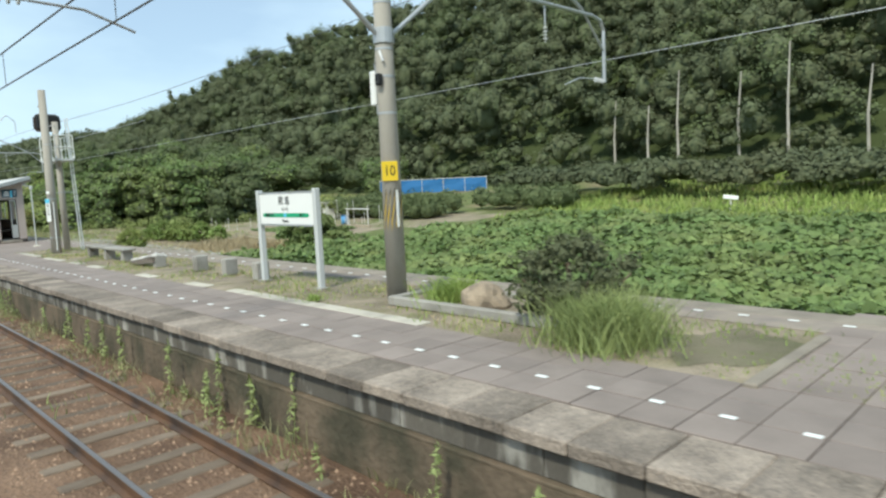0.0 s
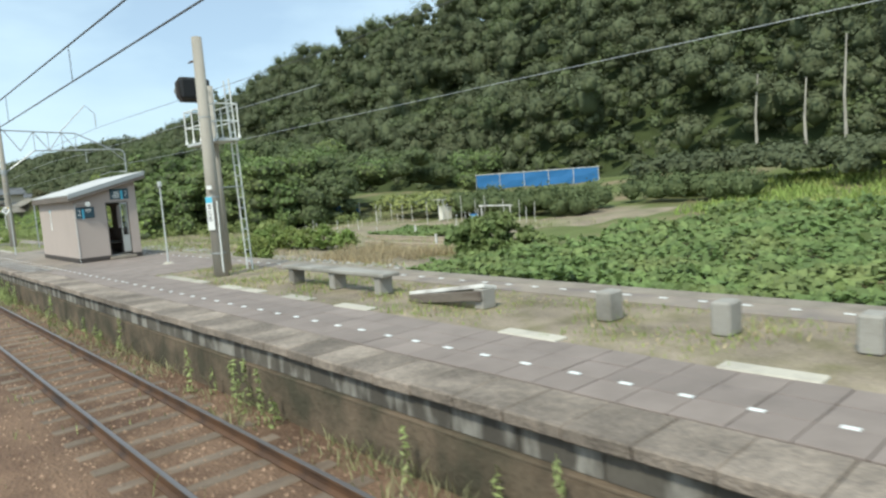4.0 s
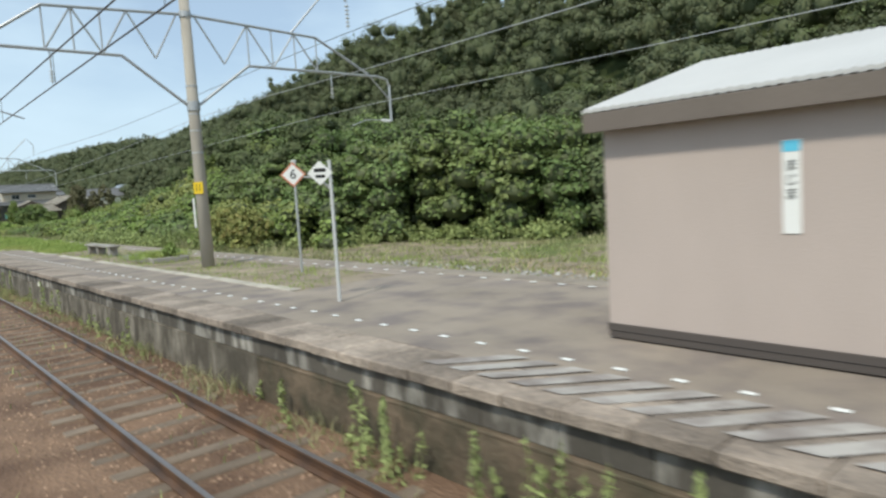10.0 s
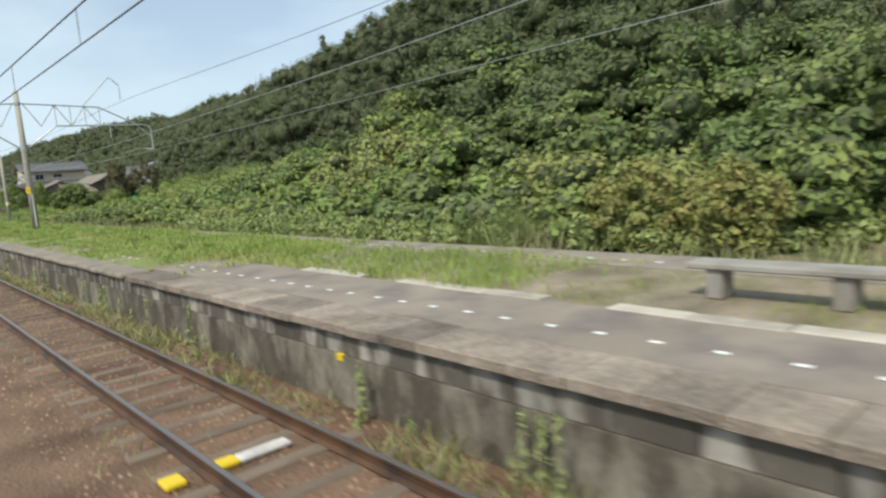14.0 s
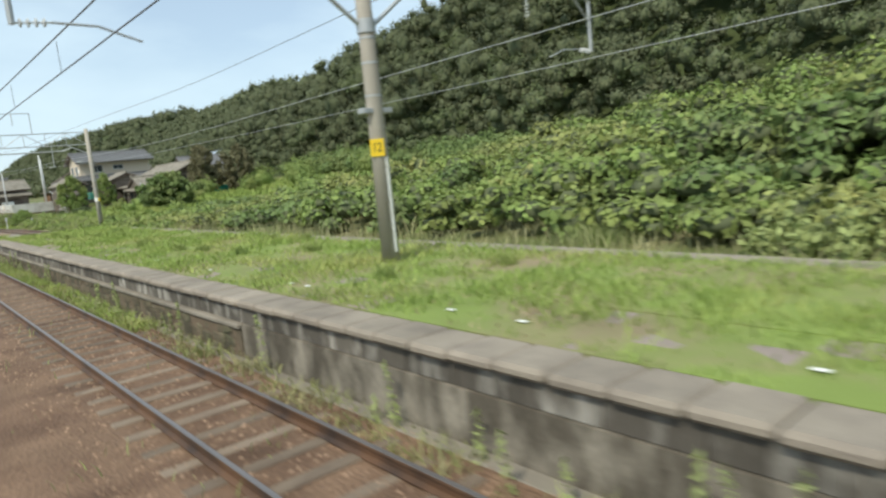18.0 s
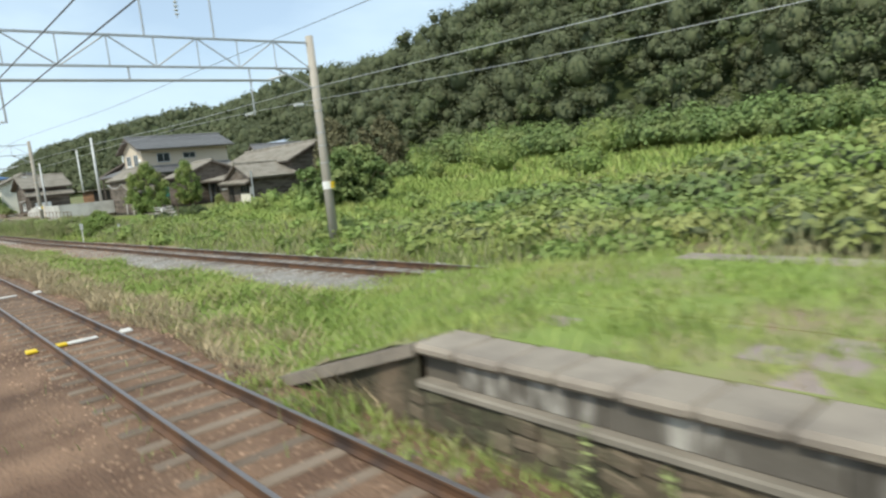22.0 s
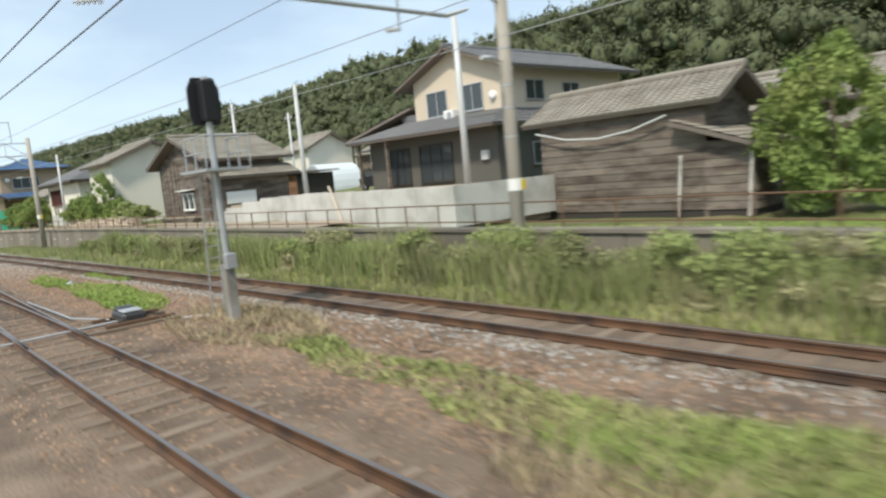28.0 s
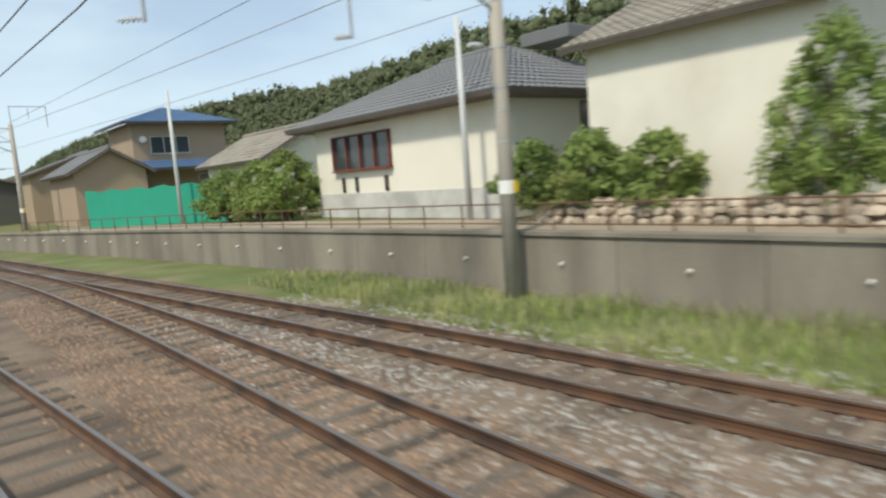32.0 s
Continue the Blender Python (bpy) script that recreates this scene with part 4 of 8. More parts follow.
# overhead wires
def wire(label, x, heights, r=0.012, mat=None):
    """One wire along the line; x is a number or a function of y, heights are pairs of y and z."""
    hy, hz = zip(*heights)
    ys = np.arange(hy[0], hy[-1] + 0.1, 3.0)
    zs = np.interp(ys, hy, hz)
    for _ in range(4):
        zs[1:-1] = 0.25 * zs[:-2] + 0.5 * zs[1:-1] + 0.25 * zs[2:]
    s = Shape().tube([(float(x(a)) if callable(x) else x, a, z) for a, z in zip(ys, zs)], r, 5)
    return tagged(part("overhead_wire", s, mat or M_wire), label, "wire", group="overhead wires")


def near_line(y):
    return np.interp(y, [212, 258, 305, 380], [2.8, 2.2, 0.0, -2.5])


wire("dark contact wire over the near track", near_line, [(-45, 4.75), (50, 4.75), (70, 4.66), (130, 4.93), (170, 5.2), (380, 5.2)], 0.012)
wire("dark catenary wire over the near track", near_line, [(-45, 5.27), (35, 5.27), (72, 5.15), (170, 5.85), (380, 6.0)], 0.013)
wire("dark contact wire over the far track", far_track, [(-45, 5.1), (35, 5.05), (46, 5.02), (57, 5.28), (80, 4.9), (104, 4.5), (146, 4.56), (158, 5.1), (165, 5.2), (170, 5.27), (200, 5.0), (380, 5.1)], 0.008, M_galv)
wire("pale catenary wire over the far track", far_track, [(30, 6.2), (50, 6.2), (60, 6.22), (66, 6.5), (84, 5.8), (108, 5.3), (118, 5.26), (136, 5.0), (143, 5.06), (148, 5.16), (156, 5.4), (165, 5.3), (169, 5.37), (174, 5.6), (200, 5.8), (380, 6.0)], 0.011, M_galv)
wire("dark feeder wire high beside the line", lambda a: np.interp(a, [113, 160, 212, 258, 305], [13.2, 13.4, 11.9, 10.2, 7.0]), [(-45, 8.1), (9, 8.15), (34, 7.7), (60, 8.15), (87, 7.7), (112, 8.15), (136, 7.8), (160, 8.3), (185, 8.3), (212, 9.0), (258, 8.6), (305, 8.4)], 0.012)
drop_mesh = Shape().tube([(0, 0, 0), (0, 0, 0.52)], 0.006, 5).mesh("dropper", M_wire)
for i in range(26):
    a = 2.5 + 5.1 * i
    z = float(np.interp(a, [50, 70, 130, 170], [4.75, 4.66, 4.93, 5.2]))
    d = tagged(piece("dropper", drop_mesh, None, (2.8, a, z)), "thin dropper between contact and catenary wires", "dropper", group="droppers")

# ---- platform furniture ----
def text_rot(face):
    return {"-x": (90, 0, -90), "-y": (90, 0, 0)}[face]


sign = thing("station_sign", "white station name board with a green band on two pale posts", "sign", (7.68, 12.46, ZP - 0.03))
for dy in (-1.13, 1.13):
    part("post", Shape().box(-0.06, 0.06, dy - 0.06, dy + 0.06, 0.0, 2.08, 0.012), M_insul, sign)
    part("post_foot", Shape().box(-0.12, 0.12, dy - 0.14, dy + 0.14, 0.0, 0.05, 0.01), M_concrete, sign)
part("board", Shape().box(-0.05, 0.05, -1.055, 1.055, 1.33, 2.0, 0.012), M_white, sign, "white enamel board")
part("board_frame", Shape().box(-0.06, 0.06, -1.07, 1.07, 2.0, 2.03).box(-0.06, 0.06, -1.07, 1.07, 1.30, 1.33), M_galv, sign)
part("green_band", Shape().prism([(-0.94, 1.53), (-0.86, 1.575), (0.86, 1.575), (0.94, 1.53), (0.86, 1.485), (-0.86, 1.485)], "x", -0.054, -0.05), M_green, sign, "green band with pointed ends")
part("band_square", Shape().box(-0.057, -0.05, -0.05, 0.05, 1.488, 1.572), M_cyan, sign)
lettering("間 島", 0.20, M_black, sign, (-0.055, 0.02, 1.83), text_rot("-x"), "name_lettering")
lettering("ましま", 0.085, M_black, sign, (-0.055, 0.0, 1.66), text_rot("-x"), "name_lettering")
lettering("Majima", 0.09, M_black, sign, (-0.055, 0.0, 1.405), text_rot("-x"), "name_lettering")
lettering("越後早川", 0.085, M_black, sign, (-0.058, 0.63, 1.53), text_rot("-x"), "name_lettering")
lettering("村上", 0.095, M_black, sign, (-0.058, -0.66, 1.53), text_rot("-x"), "name_lettering")


def bench(label, y0, y1, legs, x=7.62, plank=True):
    b = thing("concrete_bench", label, "bench", (x, y0, ZP - 0.02), group="platform benches")
    for a in legs:
        part("leg", Shape().box(-0.16, 0.16, a - y0 - 0.10, a - y0 + 0.10, 0, 0.36, 0.02), M_concrete, b)
    if plank:
        part("seat_slab", Shape().box(-0.21, 0.21, -0.12, y1 - y0 + 0.12, 0.36, 0.435, 0.015), M_concrete, b, "long weathered concrete seat slab")
    return b


bench("long weathered concrete bench on three block legs", 22.0, 25.6, (22.15, 23.75, 25.45))
bench("low concrete bench on block legs at the grass", 68.95, 72.3, (69.1, 70.75, 72.1), 7.55)

for a in (17.15, 15.5, 13.95):
    s = thing("bench_support", "square concrete bench support without a seat", "bench support", (7.78, a, ZP - 0.02), group="bench supports")
    part("block", Shape().box(-0.17, 0.17, -0.12, 0.12, 0, 0.42, 0.025), M_concrete, s)
s = thing("collapsed_bench", "collapsed bench with a tilted pale seat plank", "bench", (7.55, 20.2, ZP - 0.02), group="platform benches")
part("leg", Shape().box(-0.16, 0.16, -0.95, -0.75, 0, 0.34, 0.02), M_concrete, s)
part("seat_plank", Shape().box(-0.16, 0.16, -0.95, 0.85, -0.03, 0.04, 0.012, m=pose(0, 0.0, 0.22, -8, 14, 1)), M_worn, s, "pale plank tilted on its side")
part("seat_plank", Shape().box(-0.04, 0.04, -0.95, 0.80, -0.08, 0.08, 0.012, m=pose(-0.2, 0.0, 0.14, -6, 0, 1)), M_boards, s)

# planters
def planter(label, x0, x1, y0, y1, h, t=0.13, fill=M_dry):
    p = thing("planter_bed", label, "planter", (x0, y0, ZP - 0.02))
    w, d = x1 - x0, y1 - y0
    for q in ((0, w, 0, t), (0, w, d - t, d), (0, t, t, d - t), (w - t, w, t, d - t)):
        part("kerb", Shape().box(*q, 0, h, 0.02), M_concrete, p)
    part("soil", Shape().box(t, w - t, t, d - t, 0, h * 0.55), fill, p)
    return p


planter("low concrete kerbed bed at the platform mast", 7.25, 8.6, 5.1, 8.72, 0.16)
planter("low concrete kerbed bed with weeds", 7.15, 8.35, 63.3, 66.5, 0.17)
part_kerb = thing("corner_kerb", "mossy kerb round a gravel patch", "kerb", (6.3, 2.25, ZP - 0.02))
part("kerb", Shape().box(0, 2.3, 0, 0.14, 0, 0.06, 0.015), M_kerb, part_kerb)
rock = thing("garden_rock", "rounded tan boulder in the planting bed", "rock", (7.72, 6.85, ZP))

bm = bmesh.new()
bmesh.ops.create_icosphere(bm, subdivisions=3, radius=0.36)
for v in bm.verts:
    k = 1 + 0.22 * noise.noise(v.co * 3.1) + 0.12 * noise.noise(v.co * 8)
    v.co = Vector((v.co.x * 0.95 * k, v.co.y * 1.15 * k, max(v.co.z, -0.12) * 0.95 * k + 0.12))
me = bpy.data.meshes.new("boulder")
bm.to_mesh(me)
bm.free()
me.materials.append(M_rock)
part("boulder", me, None, rock)

# paired mast with signal cage and ladder
sg = thing("signal_mast", "concrete mast with a blue and white name strip", "mast", (7.36, 29.0, ZP))
part("pole", Shape().tube([(0, 0, -0.2), (0.05, 0.12, 3.0), (0.10, 0.24, 6.3)], 0.19, 20, 0.13), M_pole, sg, smooth=True)
part("arm", Shape().tube([(0.1, 0.24, 5.75), (0.1, 0.9, 5.76)], 0.025, 6), M_rust, sg)
for z in (0.6, 2.1, 4.2):
    part("band", Shape().tube([(0.03 * z / 1.8, 0.04 * z, z), (0.03 * z / 1.8, 0.04 * z, z + 0.03)], 0.195 - 0.009 * z, 16), M_galv, sg)
strip = part("name_strip", Shape().box(-0.10, 0.10, -0.008, 0.008, -0.44, 0.44, 0.004), M_white, sg, "white strip with a pale blue head")
strip.matrix_basis = pose(-0.16, -0.08, 1.68, 0, 0, -58)
part("strip_head", Shape().box(-0.098, 0.098, -0.012, -0.008, 0.28, 0.43), M_cyan, strip)
for i, c in enumerate("まじま"):
    lettering(c, 0.15, M_black, strip, (0, -0.012, 0.17 - 0.16 * i), (90, 0, 0), "name_lettering")
tag = part("small_plate", Shape().box(-0.07, 0.07, -0.006, 0.006, -0.05, 0.05), M_white, sg)
tag.matrix_basis = pose(-0.13, -0.10, 2.36, 0, 0, -50)
part("cable_pipe", Shape().tube([(-0.02, -0.2, 0.1), (0.02, -0.14, 2.0)], 0.02, 6), M_white, sg)
cage = thing("signal_post", "concrete post carrying a white railed signal cage", "signal", (8.05, 30.15, ZP))
part("pole", Shape().tube([(0, 0, -0.2), (0, 0, 5.2)], 0.13, 16, 0.11), M_pole, cage, smooth=True)
CX, CA, CB, CZ = 0.32, -0.95, 1.15, 3.68
part("cage_floor", Shape().box(-CX, CX, CA, CB, CZ - 0.08, CZ, 0.01), M_insul, cage, "pale steel cage floor")
for x in (-CX, CX):
    for y in (CA, -0.42, 0.1, 0.62, CB):
        part("cage_post", Shape().tube([(x, y, CZ), (x, y, CZ + 0.92)], 0.02, 6), M_white, cage)
        part("cage_foot", Shape().tube([(x, y, CZ), (x, y, CZ + 0.14)], 0.05, 8, 0.02), M_white, cage)
    for z in (CZ + 0.46, CZ + 0.92):
        part("cage_rail", Shape().tube([(x, CA, z), (x, CB, z)], 0.018, 6), M_white, cage)
for y in (CA, CB):
    for z in (CZ + 0.46, CZ + 0.92):
        part("cage_rail", Shape().tube([(-CX, y, z), (CX, y, z)], 0.018, 6), M_white, cage)
part("signal_head", Shape().prism([(-0.4, 4.9), (0.4, 4.9), (0.5, 5.05), (0.5, 5.45), (0.36, 5.62), (-0.36, 5.62), (-0.5, 5.45), (-0.5, 5.05)], "y", 1.05, 1.12), M_hutbase, cage, "black signal backboard")
part("light_case", Shape().box(-0.42, 0.42, 0.82, 1.04, 5.0, 5.55, 0.04), M_black, cage)
for x in (-0.3, 0.3):
    part("signal_hood", Shape().tube([(x, 1.12, 5.27), (x, 1.45, 5.27)], 0.13, 12), M_galv, cage)
part("head_bracket", Shape().tube([(0, 0, 5.1), (0, 1.2, 5.1)], 0.03, 8), M_galv, cage)
ladder = thing("signal_ladder", "white steel ladder up to the signal cage", "ladder", (8.35, 29.55, ZP))
for y in (-0.16, 0.16):
    part("stile", Shape().tube([(0.1, y, 0), (-0.05, y + 0.0, 5.3)], 0.022, 6), M_white, ladder)
for i in range(17):
    part("rung", Shape().tube([(0.1 - 0.0083 * i, -0.16, 0.25 + 0.3 * i), (0.1 - 0.0083 * i, 0.16, 0.25 + 0.3 * i)], 0.013, 6), M_white, ladder)
part("ladder_stay", Shape().tube([(0.05, -0.16, 2.35), (-0.9, -0.45, 2.35)], 0.018, 6), M_galv, ladder)

post = thing("sensor_post", "slim pale post on a round pale foot", "post", (8.0, 34.7, ZP - 0.01))
part("pole", Shape().tube([(0, 0, 0), (0, 0, 2.62)], 0.026, 10), M_insul, post)
part("foot", Shape().tube([(0, 0, 0), (0, 0, 0.03), (0, 0, 0.07)], 0.2, 16, 0.1), M_palekerb, post)
part("cap", Shape().box(-0.06, 0.06, -0.05, 0.05, 2.6, 2.78, 0.015), M_insul, post)
post = thing("marker_post", "slim pale post with a small cap", "post", (8.2, 55.6, ZP - 0.01))
part("pole", Shape().tube([(0, 0, 0), (0, 0, 2.62)], 0.032, 10), M_galv, post)
part("cap", Shape().box(-0.05, 0.05, -0.05, 0.05, 2.6, 2.76, 0.015), M_insul, post)
diamond = thing("stop_position_sign", "two white diamond stopping marks on a slim post", "sign", (6.25, 50.9, ZP - 0.01), turn=-30)
part("pole", Shape().tube([(0, 0, 0), (0.0, 0, 2.45)], 0.03, 10), M_insul, diamond)
part("cross_arm", Shape().tube([(0, 0, 1.95), (-0.2, -0.02, 2.15), (-0.62, -0.02, 2.2)], 0.018, 6), M_galv, diamond)
for k, x in enumerate((-0.62, -0.17)):
    d = part("diamond_plate", Shape().box(-0.15, 0.15, -0.008, 0.008, -0.15, 0.15, 0.004), M_white, diamond)
    d.matrix_basis = pose(x, -0.03, 2.23, 0, 45, 0)
    if k == 0:
        part("diamond_rim", Shape().box(-0.15, 0.15, -0.011, -0.008, 0.125, 0.15).box(-0.15, 0.15, -0.011, -0.008, -0.15, -0.125)
             .box(-0.15, -0.125, -0.011, -0.008, -0.12, 0.12).box(0.125, 0.15, -0.011, -0.008, -0.12, 0.12), material("red_rim", (0.6, 0.22, 0.12), 0.5, 0.1), d)
        lettering("6", 0.22, M_black, d, (0, -0.012, 0), (90, -45, 0), "number")
    else:
        part("bar", Shape().box(-0.1, 0.1, -0.011, -0.008, 0.02, 0.08, m=pose(0, 0, 0, 0, -45, 0)), M_black, d)
        part("bar", Shape().box(-0.08, 0.08, -0.011, -0.008, -0.08, -0.03, m=pose(0, 0, 0, 0, -45, 0)), M_black, d)

# ---- waiting hut ----
hut = thing("waiting_hut", "beige rendered waiting hut with a pale mono-pitch roof", "shelter", (6.5, 39.65, ZP))
W, D = 2.25, 5.9


def roof_z(x):
    return 2.50 + 0.272 * x


t = 0.14
part("front_wall", Shape().box(0, t, 0, D, 0.17, roof_z(0)), M_hutwall, hut, "plain beige rendered long wall")
part("end_wall", Shape().prism([(t, 0.17), (1.10, 0.17), (1.10, 2.22), (1.92, 2.22), (1.92, 0.17), (W, 0.17), (W, roof_z(W)), (t, roof_z(t))], "y", 0, t), M_hutwall, hut, "rendered end wall with a door opening")
part("end_wall", Shape().prism([(t, 0.17), (W - t, 0.17), (W - t, roof_z(W)), (t, roof_z(t))], "y", D - t, D), M_hutwall, hut)
part("back_wall", Shape().box(W - t, W, t, D, 0.17, 1.1).box(W - t, W, t, D, 2.15, roof_z(W - t)).box(W - t, W, t, 0.6, 1.1, 2.15).box(W - t, W, 2.2, 3.0, 1.1, 2.15).box(W - t, W, 5.2, D, 1.1, 2.15), M_hutwall, hut, "rear wall with window openings")
for a, b in ((0.6, 2.2), (3.0, 5.2)):
    part("rear_window_frame", Shape().box(W - 0.1, W - 0.05, a, b, 1.1, 1.15).box(W - 0.1, W - 0.05, a, b, 2.10, 2.15).box(W - 0.1, W - 0.05, (a + b) / 2 - 0.03, (a + b) / 2 + 0.03, 1.15, 2.10), M_alu, hut)
part("plinth", Shape().box(-0.01, W + 0.01, -0.01, D + 0.01, 0.0, 0.09, 0.01), M_hutbase, hut, "dark plinth")
part("base_band", Shape().box(-0.02, t, -0.02, D + 0.02, 0.09, 0.17).box(t, 1.10, -0.02, t, 0.09, 0.17).box(1.92, W, -0.02, t, 0.09, 0.17).box(W - t, W + 0.02, t, D, 0.09, 0.17), M_hutbase, hut, "dark brown base band")
part("floor_slab", Shape().box(t, W - t, t, D - t, 0.09, 0.16), M_concrete, hut)
part("door_step", Shape().box(1.05, 1.98, -0.25, -0.02, 0.0, 0.11, 0.02), M_kerb, hut, "pale door step")
part("door_frame", Shape().box(1.10, 1.14, 0.02, t - 0.02, 0.24, 2.22).box(1.88, 1.92, 0.02, t - 0.02, 0.24, 2.22).box(1.14, 1.88, 0.02, t - 0.02, 2.18, 2.22), M_hutbase, hut)
part("door_leaf", Shape().box(1.62, 1.66, 0.03, 0.08, 0.24, 2.18).box(1.84, 1.88, 0.03, 0.08, 0.24, 2.18).box(1.66, 1.84, 0.03, 0.08, 0.24, 0.9).box(1.66, 1.84, 0.03, 0.08, 2.12, 2.18), M_alu, hut, "sliding aluminium door pushed open")
part("bench_inside", Shape().box(1.3, W - t - 0.02, 1.2, D - 0.5, 0.55, 0.62), M_boards, hut)
# roof: sheet with ribs, verge flashing, fascias
x0, x1, y0, y1 = -0.22, 2.58, -0.28, D + 0.12
rs = Shape()
n = 110
vs = []
for i in range(n + 1):
    y = y0 + (y1 - y0) * i / n
    up = 0.022 * (i % 2)
    vs += [(x0, y, roof_z(x0) + 0.15 + up), (x1, y, roof_z(x1) + 0.15 + up), (x0, y, roof_z(x0) + 0.11 + up), (x1, y, roof_z(x1) + 0.11 + up)]
rs.add(vs, [(4 * i, 4 * i + 4, 4 * i + 5, 4 * i + 1) for i in range(n)] + [(4 * i + 2, 4 * i + 3, 4 * i + 7, 4 * i + 6) for i in range(n)] + [(4 * i, 4 * i + 2, 4 * i + 6, 4 * i + 4) for i in range(n)])
part("roof_sheet", rs, M_hutroof, hut, "pale corrugated roof sheet")
part("roof_deck", Shape().prism([(x0 + 0.05, roof_z(x0) - 0.02), (x1 - 0.05, roof_z(x1) - 0.02), (x1 - 0.05, roof_z(x1) + 0.10), (x0 + 0.05, roof_z(x0) + 0.10)], "y", y0 + 0.06, y1 - 0.06), M_fascia, hut)
part("eave_fascia", Shape().box(x0, x0 + 0.045, y0, y1, roof_z(x0) - 0.10, roof_z(x0) + 0.11, 0.006), M_fascia, hut, "weathered dark eave board")
part("verge_flashing", Shape().prism([(x0, roof_z(x0) + 0.0), (x1, roof_z(x1) + 0.0), (x1, roof_z(x1) + 0.17), (x0, roof_z(x0) + 0.17)], "y", y0 - 0.03, y0), M_galv, hut, "grey metal verge flashing")
part("verge_board", Shape().prism([(x0, roof_z(x0) - 0.11), (x1, roof_z(x1) - 0.11), (x1, roof_z(x1) - 0.004), (x0, roof_z(x0) - 0.004)], "y", y0 - 0.02, y0 + 0.02), M_fascia, hut)
# signs and fittings
s2 = part("platform_sign", Shape().box(0.05, 0.68, -0.035, -0.005, 1.68, 2.10, 0.006), M_slate, hut, "slate blue sign with a light blue bar")
part("sign_bar", Shape().box(0.25, 0.32, -0.040, -0.035, 1.66, 2.02), M_cyan, s2)
lettering("2", 0.32, M_white, s2, (0.155, -0.040, 1.88), (90, 0, 0), "number", 0.75)
part("sign_text_bar", Shape().box(0.37, 0.58, -0.038, -0.035, 1.96, 2.02), M_white, s2)
part("sign_text_bar", Shape().box(0.37, 0.55, -0.038, -0.035, 1.90, 1.925), M_white, s2)
s3 = part("platform_sign", Shape().box(1.30, 1.98, -0.035, -0.005, 2.32, 2.72, 0.006), M_slate, hut, "slate blue sign with a light blue bar")
part("sign_bar", Shape().box(1.68, 1.76, -0.040, -0.035, 2.30, 2.66), M_cyan, s3)
lettering("3", 0.30, M_white, s3, (1.87, -0.038, 2.53), (90, 0, 0), "number", 0.75)
for a, b, z in ((1.42, 1.63, 2.60), (1.45, 1.63, 2.53), (1.36, 1.63, 2.46), (1.40, 1.63, 2.40)):
    part("sign_text_bar", Shape().box(a, b, -0.038, -0.035, z - 0.02, z + 0.02), M_white, s3)
sp = part("loudspeaker", Shape().tube([(0.5, -0.06, 2.22), (0.42, -0.30, 2.20)], 0.05, 14, 0.09), M_white, hut, "white horn loudspeaker")
part("speaker_mouth", Shape().tube([(0.425, -0.29, 2.20), (0.418, -0.31, 2.20)], 0.075, 14), M_insul, sp)
part("conduit", Shape().tube([(0.45, -0.02, 2.26), (0.10, -0.03, 2.25), (0.02, -0.03, 2.15), (0.03, -0.02, 2.0), (0.012, -0.015, 1.9), (0.012, -0.015, 0.0)], 0.010, 8), M_white, hut, "white cable conduit")
strip = part("name_strip", Shape().box(-0.012, 0, 3.82, 3.98, 1.22, 2.08, 0.003), M_white, hut, "white strip with pale blue ends")
part("strip_head", Shape().box(-0.015, -0.012, 3.825, 3.975, 1.97, 2.07), M_cyan, strip)
for i, c in enumerate("まじま"):
    lettering(c, 0.12, M_black, strip, (-0.015, 3.90, 1.84 - 0.13 * i), (90, 0, -90), "name_lettering")


# ---- village ----
def tiled_slope(parent, e0, e1, r0, r1, mat, courses=12, wave=0.30):
    """A roof slope from the eave e0-e1 up to the ridge r0-r1, in stepped courses of rounded tiles."""
    e0, e1, r0, r1 = (Vector(p) for p in (e0, e1, r0, r1))
    nrm = (e1 - e0).cross(r0 - e0).normalized()
    nrm = nrm if nrm.z > 0 else -nrm
    for i in range(courses):
        a, b = i / courses, (i + 1.06) / courses
        p0, p1, q0, q1 = e0.lerp(r0, a), e1.lerp(r1, a), e0.lerp(r0, min(b, 1)), e1.lerp(r1, min(b, 1))
        n = max(2, int((p1 - p0).length / wave) * 3)
        s, vs = Shape(), []
        for k in range(n + 1):
            h = 0.035 * (1 - abs((k % 3) - 1)) if n > 2 else 0
            u, w = p0.lerp(p1, k / n), q0.lerp(q1, k / n)
            vs += [u + nrm * (0.045 + h), w + nrm * (0.005 + h), u - nrm * 0.01]
        s.add(vs, [(3 * k, 3 * k + 3, 3 * k + 4, 3 * k + 1) for k in range(n)] + [(3 * k, 3 * k + 2, 3 * k + 5, 3 * k + 3) for k in range(n)])
        part("tile_course", s, mat, parent)
    deck = Shape().add([e0 - nrm * 0.02, e1 - nrm * 0.02, r1 - nrm * 0.02, r0 - nrm * 0.02, e0 - nrm * 0.16, e1 - nrm * 0.16, r1 - nrm * 0.16, r0 - nrm * 0.16],
                       [(0, 1, 2, 3), (4, 7, 6, 5), (0, 4, 5, 1), (1, 5, 6, 2), (2, 6, 7, 3), (3, 7, 4, 0)])
    part("roof_deck", deck, M_fascia, parent)


